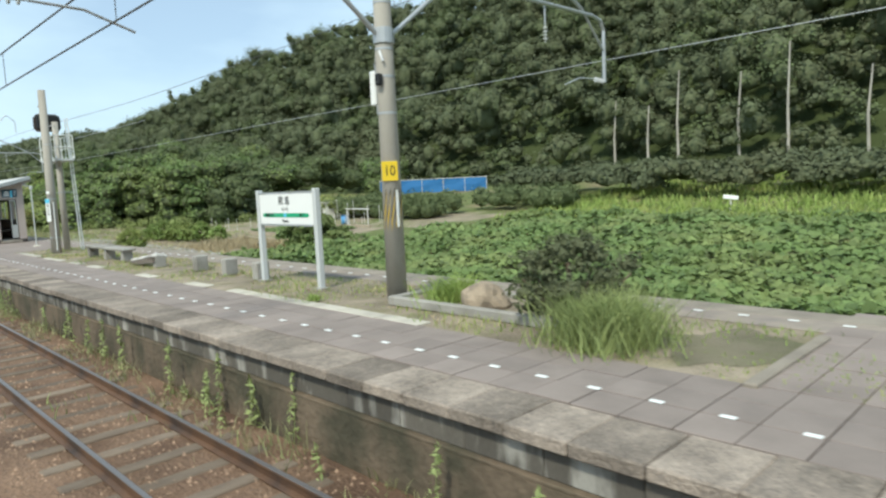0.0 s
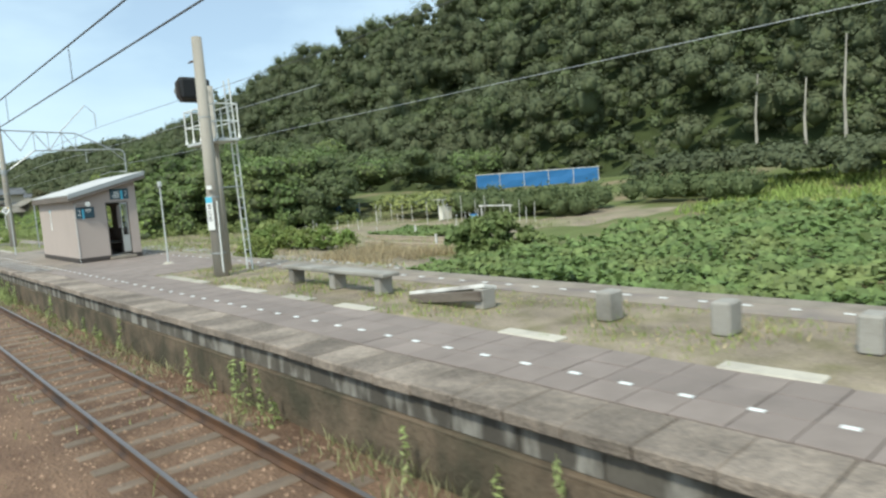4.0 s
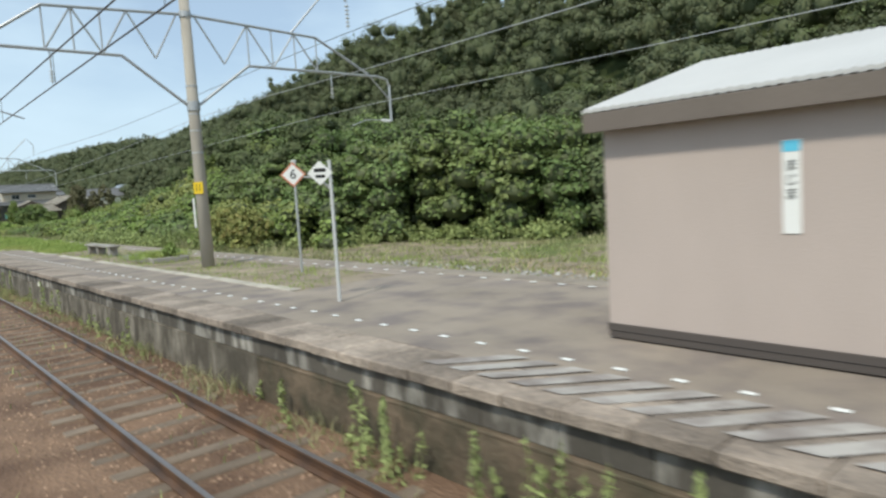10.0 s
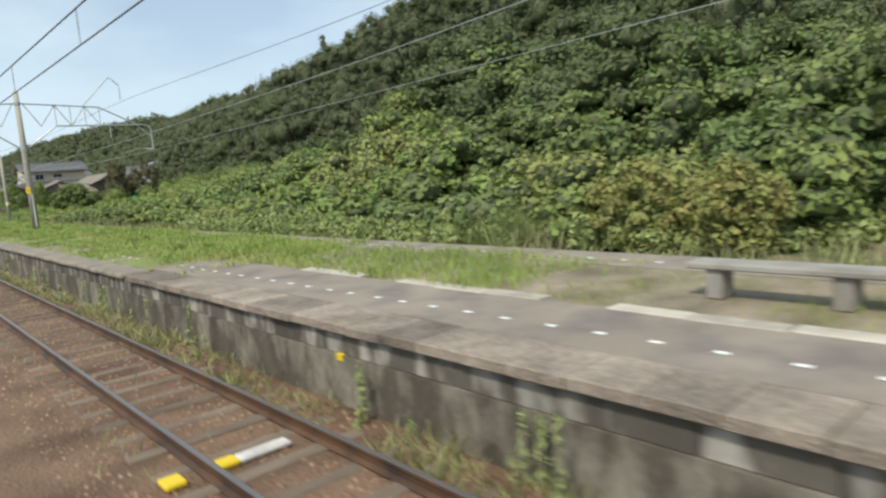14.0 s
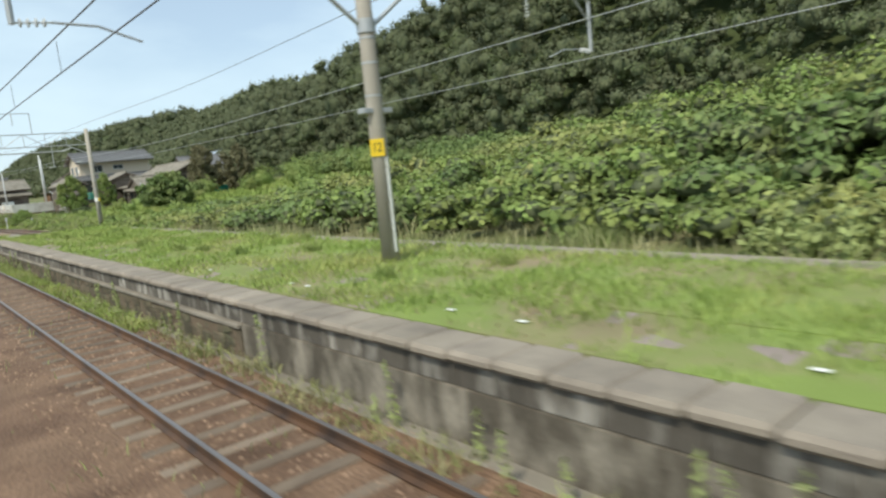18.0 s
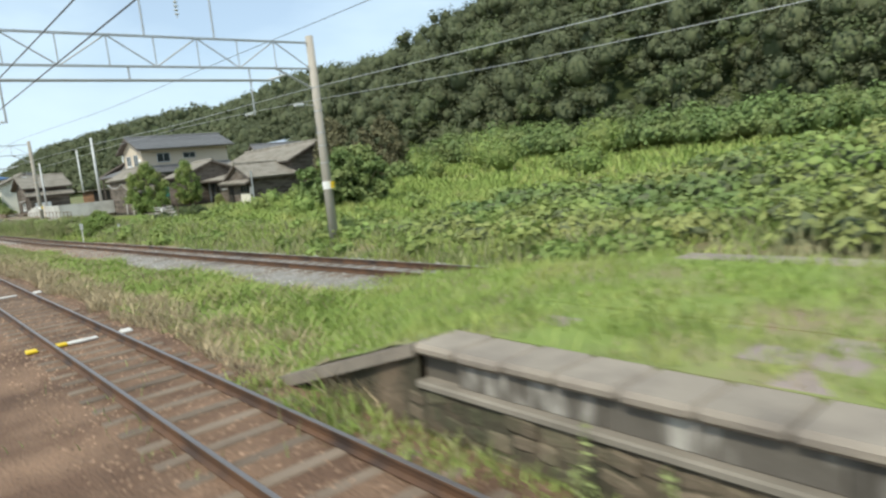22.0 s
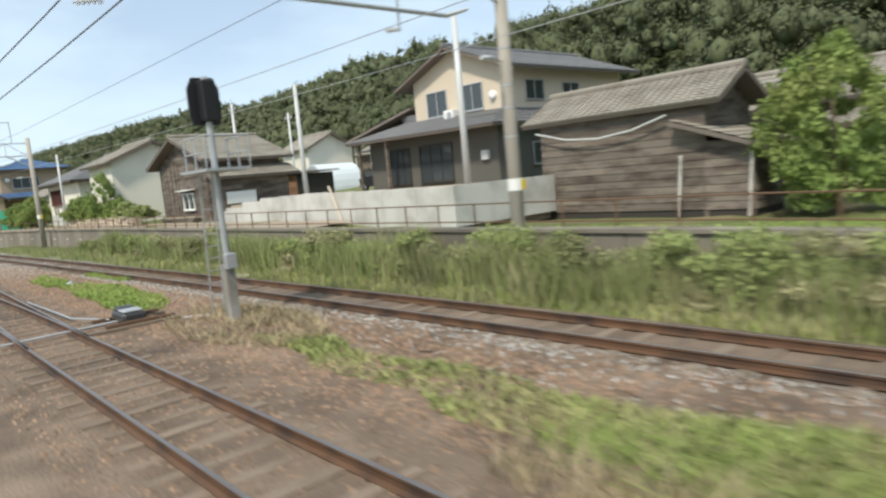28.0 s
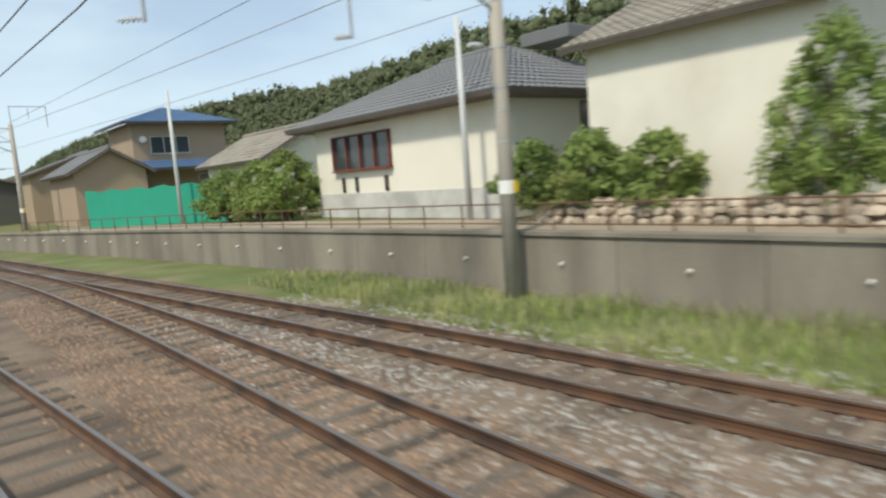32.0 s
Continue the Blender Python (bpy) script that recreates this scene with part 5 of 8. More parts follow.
def gable_roof(parent, x0, x1, y0, y1, ze, zr, axis, mat, over=0.5, verge=0.45, courses=12):
    """A gabled tiled roof over the walls x0..x1, y0..y1 with its ridge along axis."""
    r = part("ridge", Shape().tube([(x0 - verge, (y0 + y1) / 2, zr + 0.08), (x1 + verge, (y0 + y1) / 2, zr + 0.08)] if axis == "x" else
                                   [((x0 + x1) / 2, y0 - verge, zr + 0.08), ((x0 + x1) / 2, y1 + verge, zr + 0.08)], 0.13, 8), mat, parent, "rounded ridge tiles")
    if axis == "x":
        m, half = (y0 + y1) / 2, (y1 - y0) / 2
        drop = (zr - ze) * (half + over) / half
        for s in (-1, 1):
            tiled_slope(parent, (x0 - verge, m + s * (half + over), zr - drop), (x1 + verge, m + s * (half + over), zr - drop), (x0 - verge, m, zr), (x1 + verge, m, zr), mat, courses)
    else:
        m, half = (x0 + x1) / 2, (x1 - x0) / 2
        drop = (zr - ze) * (half + over) / half
        for s in (-1, 1):
            tiled_slope(parent, (m + s * (half + over), y0 - verge, zr - drop), (m + s * (half + over), y1 + verge, zr - drop), (m, y0 - verge, zr), (m, y1 + verge, zr), mat, courses)


def gable_body(parent, x0, x1, y0, y1, zg, ze, zr, axis, mat, name="wall", label=""):
    poly = [(y0, zg), (y1, zg), (y1, ze), ((y0 + y1) / 2, zr - 0.12), (y0, ze)] if axis == "x" else [(x0, zg), (x1, zg), (x1, ze), ((x0 + x1) / 2, zr - 0.12), (x0, ze)]
    return part(name, Shape().prism(poly, axis, *((x0, x1) if axis == "x" else (y0, y1))), mat, parent, label)


def window(parent, face, at, u0, u1, z0, z1, bars=1, frame=M_alu, deep=0.07, glass=M_glass):
    """A framed window on the face x = at ('-x') or y = at ('-y')."""
    def b(s, a0, a1, c0, c1, d0, d1):
        return s.box(at - d1, at - d0, a0, a1, c0, c1, 0.006) if face == "-x" else s.box(a0, a1, at - d1, at - d0, c0, c1, 0.006)
    w = part("window", b(Shape(), u0, u1, z0, z1, -0.05, 0.012), glass, parent, "dark glazed window")
    f = Shape()
    t = 0.06
    b(f, u0 - t, u1 + t, z1, z1 + t, 0, deep), b(f, u0 - t, u1 + t, z0 - t, z0, 0, deep), b(f, u0 - t, u0, z0, z1, 0, deep), b(f, u1, u1 + t, z0, z1, 0, deep)
    part("window_frame", f, frame, w)
    for i in range(bars):
        c = u0 + (u1 - u0) * (i + 1) / (bars + 1)
        part("sash", b(Shape(), c - 0.03, c + 0.03, z0, z1, 0.012, deep - 0.02), frame, w)
    part("sill", b(Shape(), u0 - 0.1, u1 + 0.1, z0 - t - 0.05, z0 - t, 0, deep + 0.06), frame, w)
    return w


def clad(parent, face, at, u0, u1, z0, z1, top=None, step=0.27, mat=M_boards, holes=()):
    """Weatherboards one over another; top(z) gives the span left and right under a gable."""
    n = int((z1 - z0) / step)
    for i in range(n):
        za, zb = z0 + step * i, z0 + step * (i + 1) + 0.02
        a, b = (u0, u1) if top is None else top(zb)
        if b - a < 0.3:
            continue
        spans = [(a, b)]
        for h0, h1, hz0, hz1 in holes:
            if za < hz1 and zb > hz0:
                spans = [q for s0, s1 in spans for q in ((s0, min(s1, h0)), (max(s0, h1), s1)) if q[1] - q[0] > 0.05]
        for s0, s1 in spans:
            cut = random.uniform(0.3, 0.7) * (s1 - s0) + s0
            for c0, c1 in ((s0, cut - 0.004), (cut + 0.004, s1)) if s1 - s0 > 3 else ((s0, s1),):
                e = random.uniform(-0.012, 0.012)
                s = Shape()
                if face == "-x":
                    s.add([(at, c0, za), (at - 0.045, c0, za + e), (at - 0.02, c0, zb), (at, c0, zb), (at, c1, za), (at - 0.045, c1, za - e), (at - 0.02, c1, zb), (at, c1, zb)],
                          [(0, 1, 2, 3), (4, 7, 6, 5), (0, 4, 5, 1), (1, 5, 6, 2), (2, 6, 7, 3)])
                else:
                    s.add([(c0, at, za), (c0, at - 0.045, za + e), (c0, at - 0.02, zb), (c0, at, zb), (c1, at, za), (c1, at - 0.045, za - e), (c1, at - 0.02, zb), (c1, at, zb)],
                          [(0, 1, 2, 3), (4, 7, 6, 5), (0, 4, 5, 1), (1, 5, 6, 2), (2, 6, 7, 3)])
                part("weatherboard", s, mat, parent)


# two-storey house with a cream upper floor
hA = thing("house", "two-storey house with cream upper walls and grey tiled roof", "house", (-0.05, -0.35, -0.35), group="village houses")
part("lower_wall", Shape().box(25.2, 37.5, 224.4, 235.5, 1.6, 5.9), M_greywall, hA, "dark grey-green ground floor walls")
gable_body(hA, 26.5, 37.6, 225.0, 232.2, 5.6, 8.75, 10.1, "x", M_cream, "upper_wall", "cream upper floor walls")
gable_roof(hA, 26.5, 37.6, 225.0, 232.2, 8.75, 10.1, "x", M_roofgrey, 1.1, 0.7, 14)
tiled_slope(hA, (23.9, 223.4, 5.35), (23.9, 236.3, 5.45), (26.5, 225.0, 6.25), (26.5, 233.2, 6.35), M_roofgrey, 8)
tiled_slope(hA, (23.9, 223.4, 5.35), (37.8, 223.4, 5.35), (26.5, 225.0, 6.25), (37.8, 225.0, 6.25), M_roofgrey, 5)
tiled_slope(hA, (23.9, 236.3, 5.6), (38.0, 236.3, 5.6), (26.5, 232.8, 7.3), (38.0, 232.8, 7.3), M_roofgrey, 10)
part("roof_infill", Shape().box(26.5, 37.6, 232.2, 233.6, 5.6, 6.8), M_roofgrey, hA)
window(hA, "-x", 26.5, 229.35, 231.0, 6.45, 7.8)
window(hA, "-x", 26.5, 226.45, 228.0, 6.45, 7.8)
window(hA, "-y", 225.0, 28.4, 29.9, 6.75, 7.75)
window(hA, "-y", 225.0, 31.7, 33.2, 7.05, 7.65)
window(hA, "-x", 25.2, 231.6, 233.4, 2.7, 4.7, 2, M_dark)
window(hA, "-x", 25.2, 227.9, 230.6, 2.7, 4.7, 2, M_dark)
window(hA, "-y", 224.4, 28.0, 29.3, 3.2, 4.3)
part("porch_post", Shape().box(24.2, 24.35, 235.3, 235.45, 1.6, 5.4), M_boards, hA)
part("porch_post", Shape().box(24.2, 24.35, 232.5, 232.65, 1.6, 5.4), M_boards, hA)
ac = part("air_conditioner", Shape().box(25.9, 26.4, 228.3, 229.1, 6.0, 6.6, 0.03), M_white, hA, "white outdoor air conditioner")
part("fan_grille", Shape().tube([(25.89, 228.6, 6.3), (25.87, 228.6, 6.3)], 0.2, 14), M_galv, ac)
part("meter_box", Shape().box(25.0, 25.2, 225.0, 225.5, 3.6, 4.1, 0.02), M_insul, hA)
part("satellite_dish", Shape().tube([(26.4, 225.6, 7.0), (26.3, 225.55, 7.0)], 0.25, 14, 0.15), M_white, hA)

# long weatherboarded shed
shed = thing("wooden_shed", "long weatherboarded grey-brown shed with tiled roof", "shed", group="village houses")
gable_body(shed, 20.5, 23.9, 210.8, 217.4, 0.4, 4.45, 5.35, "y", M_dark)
gable_roof(shed, 20.5, 23.9, 210.8, 217.4, 4.45, 5.35, "y", M_rooftile, 0.35, 0.7, 11)
clad(shed, "-x", 20.5, 210.8, 217.4, 0.8, 4.4)
clad(shed, "-y", 210.8, 20.5, 23.9, 0.8, 5.1, lambda z: (20.5 + max(0, (z - 4.35) * 1.9), 23.9 - max(0, (z - 4.35) * 1.9)))
part("lean_to_wall", Shape().box(20.45, 22.6, 209.2, 210.75, 0.4, 2.9), M_dark, shed)
clad(shed, "-x", 20.45, 209.2, 210.75, 0.8, 3.0)
clad(shed, "-y", 209.2, 20.45, 22.6, 0.8, 2.9)
tiled_slope(shed, (20.0, 208.6, 2.72), (23.0, 208.6, 2.72), (20.0, 211.7, 3.75), (23.0, 211.7, 3.75), M_rooftile, 7)
for a in (209.3, 211.6):
    part("brace_pole", Shape().tube([(20.2, a, 0.6), (20.28, a - 0.12, 2.6)], 0.05, 8), M_worn, shed, "pale leaning pole")
part("hanging_cable", Shape().tube([(20.2, 217.4, 3.9), (20.2, 216.0, 3.55), (20.2, 214.6, 3.45), (20.2, 213.2, 3.6), (20.2, 211.9, 3.95)], 0.035, 6), M_insul, shed, "pale cable hanging across the boards")
part("corner_board", Shape().box(20.44, 20.52, 210.7, 210.84, 0.4, 4.5), M_boards, shed)

# old farmhouse
hB = thing("farmhouse", "old weathered farmhouse with long tiled roofs and porch", "house", group="village houses")
gable_body(hB, 32.6, 39.0, 198.2, 214.9, 0.3, 4.73, 6.2, "y", M_boards)
gable_roof(hB, 32.6, 39.0, 198.2, 214.9, 4.73, 6.2, "y", M_rooftile, 0.7, 0.5, 15)
clad(hB, "-x", 32.6, 198.2, 214.9, 3.3, 4.6)
part("lower_wall", Shape().box(29.3, 32.5, 203.2, 211.6, 0.3, 3.25), M_boards, hB)
tiled_slope(hB, (28.4, 203.3, 3.18), (28.4, 212.0, 3.26), (32.4, 203.3, 3.86), (32.4, 212.0, 3.9), M_rooftile, 8)
clad(hB, "-x", 29.3, 203.2, 211.6, 0.5, 3.1, holes=((208.7, 210.9, 1.45, 2.9), (204.8, 206.6, 2.35, 2.95)))
window(hB, "-x", 29.3, 208.75, 210.85, 1.5, 2.85, 1, M_boards)
window(hB, "-x", 29.3, 204.9, 206.5, 2.38, 2.92, 3, M_boards)
part("awning", Shape().box(28.7, 29.28, 204.8, 206.9, -0.03, 0.03, m=pose(0, 0, 2.2, 0, 0, 0)), M_white, hB, "white sheet awning")
part("grey_panel", Shape().box(29.18, 29.26, 204.9, 206.8, 0.6, 2.1, 0.01), M_greywall, hB, "grey sheet panel")
part("corner_post", Shape().box(28.95, 29.1, 210.9, 211.05, 0.5, 3.1), M_block, hB, "pale corner post")
gable_body(hB, 27.8, 32.5, 197.7, 202.9, 0.3, 3.33, 4.5, "x", M_boards, "porch_wall")
gable_roof(hB, 27.8, 32.4, 197.7, 202.9, 3.33, 4.5, "x", M_rooftile, 0.55, 0.35, 8)
part("ridge_end", Shape().box(27.35, 27.6, 200.15, 200.45, 4.4, 4.82, 0.05), M_rooftile, hB, "ridge end tile")
clad(hB, "-x", 27.8, 197.7, 202.9, 3.0, 4.3, lambda z: (200.3 - max(0.1, (4.3 - z) * 2.2), 200.3 + max(0.1, (4.3 - z) * 2.2)), 0.2)
tiled_slope(hB, (26.95, 197.35, 2.6), (26.95, 203.6, 2.74), (27.9, 197.35, 2.98), (27.9, 203.6, 3.05), M_rooftile, 5)
clad(hB, "-x", 27.8, 197.75, 201.7, 0.5, 2.7, None, 0.22, holes=((198.0, 200.1, 1.62, 2.6),))
part("white_panel", Shape().box(27.68, 27.76, 197.95, 200.05, 0.5, 1.6, 0.01), M_plaster, hB, "whitewashed lower panel")
window(hB, "-x", 27.8, 198.15, 200.05, 1.72, 2.5, 2, M_boards)
# no opening here: a dark panel on the wall, recess shade put into colour
part("door", Shape().box(27.70, 27.79, 201.8, 202.85, 0.5, 2.45), M_dark, hB, "flat dark panel painted as the shade of a porch doorway")
part("porch_post", Shape().box(27.05, 27.17, 201.6, 201.72, 0.4, 2.7), M_boards, hB)
part("flue", Shape().tube([(27.6, 196.95, 0.8), (27.6, 196.95, 3.7)], 0.07, 8), M_galv, hB)
part("meter_box", Shape().box(27.5, 27.68, 197.15, 197.5, 1.5, 2.2, 0.02), M_galv, hB)
pot = thing("flower_pot", "small white pot on the farmhouse yard wall", "pot", (20.15, 200.3, 0.80))
part("pot", Shape().tube([(0, 0, 0), (0, 0, 0.2), (0, 0, 0.34)], 0.13, 12, 0.19), M_white, pot)
yard = thing("yard_wall", "low weathered grey concrete wall round the farmhouse yard", "wall")
for k in range(7):
    a, b = 191.2 + 2.0 * k, 193.2 + 2.0 * k
    part("wall_panel", Shape().box(20.0, 20.3, a + 0.006, b - 0.006, -0.3, 0.96 - 0.05 * k, 0.012), M_concrete, yard)
    part("coping", Shape().box(19.95, 20.36, a + 0.004, b - 0.004, 0.964 - 0.05 * k, 1.01 - 0.05 * k, 0.01), M_retain, yard)
rails = thing("pole_fence", "rough fence of pale bamboo rails and posts", "fence")
for a in (189.15, 187.7, 186.2, 184.6):
    part("post", Shape().tube([(16.1, a, 0.1), (16.12, a + 0.03, 1.72)], 0.05, 8, 0.045), M_bark, rails)
for k, z in enumerate((0.72, 0.93, 1.13, 1.34, 1.52)):
    part("rail", Shape().tube([(16.03, 189.3, z), (16.0, 187.8, z + 0.05 - 0.02 * k), (16.03, 186.1, z + 0.01 * k), (16.02, 184.3 + 0.3 * k, z + 0.06)], 0.028, 7), M_worn, rails, "pale bamboo rail")

# tall dark barn
hC = thing("wooden_barn", "tall dark weatherboarded barn with tiled roof and white window", "barn", group="village houses")
BY0, BY1, BX0, BX1, BZ = 238.4, 246.2, 15.8, 20.4, 1.05
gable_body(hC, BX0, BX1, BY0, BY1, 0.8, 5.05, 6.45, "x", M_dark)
gable_roof(hC, BX0, BX1, BY0, BY1, 5.05, 6.45, "x", M_rooftile, 0.75, 0.65, 13)
slant = (BY1 - BY0) / 2 / (6.33 - 5.05)
clad(hC, "-x", BX0, BY0, BY1, BZ, 6.3, lambda z: (BY0 + max(0, (z - 5.05) * slant), BY1 - max(0, (z - 5.05) * slant)), 0.145, holes=((240.7, 242.6, 1.9, 3.05),))
clad(hC, "-y", BY0, BX0, BX1, 4.2, 5.1, None, 0.2)
part("lean_to_wall", Shape().box(BX0 + 0.02, BX1, 237.5, BY0 - 0.01, 0.8, 3.95), M_dark, hC)
clad(hC, "-x", BX0 + 0.02, 237.5, BY0 - 0.02, BZ, 3.9, None, 0.16)
clad(hC, "-y", 237.5, BX0, BX1, BZ, 3.8, None, 0.21)
tiled_slope(hC, (BX0 - 0.5, 236.95, 3.72), (BX1 + 0.6, 236.95, 3.72), (BX0 - 0.5, 238.4, 4.35), (BX1 + 0.6, 238.4, 4.35), M_rooftile, 5)
window(hC, "-x", BX0 - 0.04, 240.85, 242.45, 2.0, 2.92, 1, M_white, 0.1, M_glass)
part("window_canopy", Shape().box(-0.02, 0.45, 240.55, 242.75, -0.02, 0.02, m=pose(15.33, 0, 3.14, 0, -6, 0)), M_white, hC, "white sheet canopy")
part("white_panel", Shape().box(16.3, 18.12, 237.36, 237.44, 2.12, 2.82, 0.005), M_white, hC, "white board fixed to the wall")
for a in (238.55, 239.3, 239.9, 243.0, 243.5, 244.2, 244.9, 245.4, 246.05):
    part("batten", Shape().box(BX0 - 0.085, BX0 - 0.04, a - 0.035, a + 0.035, BZ, 4.95), M_boards, hC)
wood = thing("log_stack", "weathered planks stacked along the barn wall", "timber", (15.3, 239.6, 1.2))
for i in range(6):
    part("plank", Shape().box(-0.25 + 0.02 * i, 0.25, 0.0, 5.6, 0.055 * i, 0.055 * i + 0.045, m=pose(0, random.uniform(-0.2, 0.2), 0, 0, 0, random.uniform(-1, 1))), M_fieldstone if i == 5 else M_boards, wood)

# white storehouse
hF = thing("storehouse", "white plastered storehouse with grey-brown tiled roof", "house", group="village houses")
gable_body(hF, 14.85, 21.0, 253.6, 259.6, 1.0, 6.0, 7.35, "y", M_plaster)
gable_roof(hF, 14.85, 21.0, 253.6, 259.6, 6.0, 7.35, "y", M_rooftile, 0.55, 0.55, 12)
hF2 = thing("storehouse", "small white plastered outbuilding with tiled gable roof", "house", group="village houses")
F2Y = 262.5
gable_body(hF2, 37.0, 42.6, F2Y, 268.0, 1.0, 6.9, 8.3, "y", M_plaster)
gable_roof(hF2, 37.0, 42.6, F2Y, 268.0, 6.9, 8.3, "y", M_rooftile, 0.6, 0.6, 9)
part("downpipe", Shape().tube([(42.9, F2Y - 0.2, 1.2), (42.9, F2Y - 0.2, 6.6)], 0.09, 8), M_block, hF2)
rear = thing("rear_shed", "weathered shed with a tan tiled roof behind the storehouse", "shed", group="village houses")
gable_body(rear, 43.3, 49.3, 252.5, 262.2, 1.0, 5.85, 7.2, "y", M_boards)
gable_roof(rear, 43.3, 49.3, 252.5, 262.2, 5.85, 7.2, "y", M_rooftile, 0.6, 0.4, 10)
rear = thing("rear_house", "house with a pale blue-grey sheet roof below the wood", "house", group="village houses")
gable_body(rear, 61.6, 67.0, 256.0, 269.0, 2.0, 8.45, 10.1, "y", M_tanwall)
gable_roof(rear, 61.6, 67.0, 256.0, 269.0, 8.45, 10.1, "y", material("blue_grey_roof_sheet", (0.36, 0.42, 0.50), 0.5, 0.15, 4.0, 40.0, 0.1), 0.6, 0.4, 10)
lean = thing("lean_to", "open woodpile of rust-brown boards under a tin roof", "shed", group="village houses")
part("wall", Shape().box(25.0, 28.2, 244.5, 250.8, 1.0, 3.7), M_dark, lean)
rusty = material("rust_brown_boards", (0.27, 0.15, 0.085), 0.9, 0.4, 8.0, 30.0, 0.5, per_object=0.25, alt=(0.17, 0.10, 0.06))
clad(lean, "-x", 25.0, 244.5, 250.8, 1.2, 3.7, None, 0.22, rusty)
part("roof", Shape().box(24.5, 28.6, 244.1, 251.2, 3.8, 3.9), M_rooftile, lean)


# white bungalow with a hipped roof
hD = thing("bungalow", "white bungalow with a hipped grey tiled roof", "house", (0.9, 0.2, -0.25), group="village houses")
part("wall", Shape().box(13.8, 23.0, 262.5, 274.1, 1.4, 5.25), M_plaster, hD, "white rendered walls")
part("base_band", Shape().box(13.77, 23.03, 262.47, 274.13, 1.4, 2.4), M_block, hD)
E0, E1, E2, E3 = (13.0, 261.7, 5.3), (13.0, 275.4, 5.3), (23.8, 275.4, 5.3), (23.8, 261.7, 5.3)
R0, R1 = (18.4, 266.6, 7.7), (18.4, 270.5, 7.7)
tiled_slope(hD, E0, E1, R0, R1, M_roofgrey, 13)
tiled_slope(hD, E2, E3, R1, R0, M_roofgrey, 13)
tiled_slope(hD, E3, E0, R0, R0, M_roofgrey, 13)
tiled_slope(hD, E1, E2, R1, R1, M_roofgrey, 13)
part("ridge", Shape().tube([R0, R1], 0.16, 8), M_roofgrey, hD)
part("soffit", Shape().box(13.1, 23.7, 261.8, 275.3, 5.12, 5.22), M_fascia, hD)
redwood = material("red_brown_frame", (0.16, 0.055, 0.045), 0.6, 0.15)
window(hD, "-x", 13.8, 268.5, 272.5, 3.4, 4.7, 3, redwood, 0.16)
for a in (272.0, 271.0, 268.9):
    part("vent_slot", Shape().box(13.74, 13.8, a - 0.1, a + 0.1, 2.45, 3.05), M_dark, hD)
window(hD, "-y", 262.5, 17.6, 21.0, 3.7, 5.0, 2, M_boards)
part("roof_vent", Shape().box(19.0, 20.6, 264.0, 266.4, 7.6, 8.1, 0.03), M_roofgrey, hD)

# distant houses
hE = thing("house", "two-storey tan house with a blue tiled roof", "house", (1.05, -0.3, 0.15), group="village houses")
part("wall", Shape().box(14.4, 22.0, 305.0, 312.0, 0.6, 8.4), M_tanwall, hE)
tiled_slope(hE, (13.5, 304.0, 8.35), (13.5, 313.0, 8.35), (18.1, 308.3, 9.95), (18.1, 308.7, 9.95), M_roofblue, 9)
tiled_slope(hE, (22.9, 304.0, 8.35), (22.9, 313.0, 8.35), (18.1, 308.3, 9.95), (18.1, 308.7, 9.95), M_roofblue, 9)
tiled_slope(hE, (13.5, 304.0, 8.35), (22.9, 304.0, 8.35), (18.1, 308.3, 9.95), (18.1, 308.3, 9.95), M_roofblue, 9)
tiled_slope(hE, (12.6, 302.6, 4.6), (23.0, 302.6, 4.6), (12.6, 305.0, 5.3), (23.0, 305.0, 5.3), M_roofblue, 4)
window(hE, "-y", 305.0, 15.8, 18.8, 5.9, 7.2, 2)
window(hE, "-y", 305.0, 19.4, 21.3, 2.4, 4.0, 1)
part("satellite_dish", Shape().tube([(15.2, 304.9, 7.0), (15.15, 304.7, 7.0)], 0.3, 12, 0.2), M_white, hE)
hE2 = thing("house", "tan house wing with grey tiled roof", "house", (1.0, -0.2, 0.25), group="village houses")
gable_body(hE2, 9.0, 13.8, 300.0, 309.0, 0.5, 4.6, 6.0, "y", M_tanwall)
gable_roof(hE2, 9.0, 13.8, 300.0, 309.0, 4.6, 6.0, "y", M_roofgrey, 0.6, 0.5, 8)
hE3 = thing("house", "low house with weathered tiled roof", "house", (0.75, -0.3, -0.1), group="village houses")
gable_body(hE3, 16.0, 22.0, 284.0, 293.0, 0.8, 4.7, 6.3, "y", M_plaster)
gable_roof(hE3, 16.0, 22.0, 284.0, 293.0, 4.7, 6.3, "y", M_rooftile, 0.7, 0.6, 9)
hG = thing("house", "small white two-storey house with blue-grey roofs", "house", (0.4, -0.2, -0.4), group="village houses")
part("lower_wall", Shape().box(36.5, 44.0, 243.0, 251.5, 2.0, 5.9), M_plaster, hG)
gable_body(hG, 38.0, 43.0, 244.8, 250.5, 5.6, 7.9, 8.8, "x", M_plaster, "upper_wall")
gable_roof(hG, 38.0, 43.0, 244.8, 250.5, 7.9, 8.8, "x", M_roofgrey, 0.6, 0.5, 7)
tiled_slope(hG, (35.9, 242.4, 5.85), (35.9, 252.0, 5.85), (38.0, 244.4, 6.5), (38.0, 250.8, 6.5), M_roofgrey, 5)
window(hG, "-x", 38.0, 248.2, 249.6, 6.6, 7.5)
window(hG, "-x", 38.0, 245.6, 246.8, 6.6, 7.5)
window(hG, "-x", 36.5, 244.5, 247.0, 3.6, 5.2, 2)
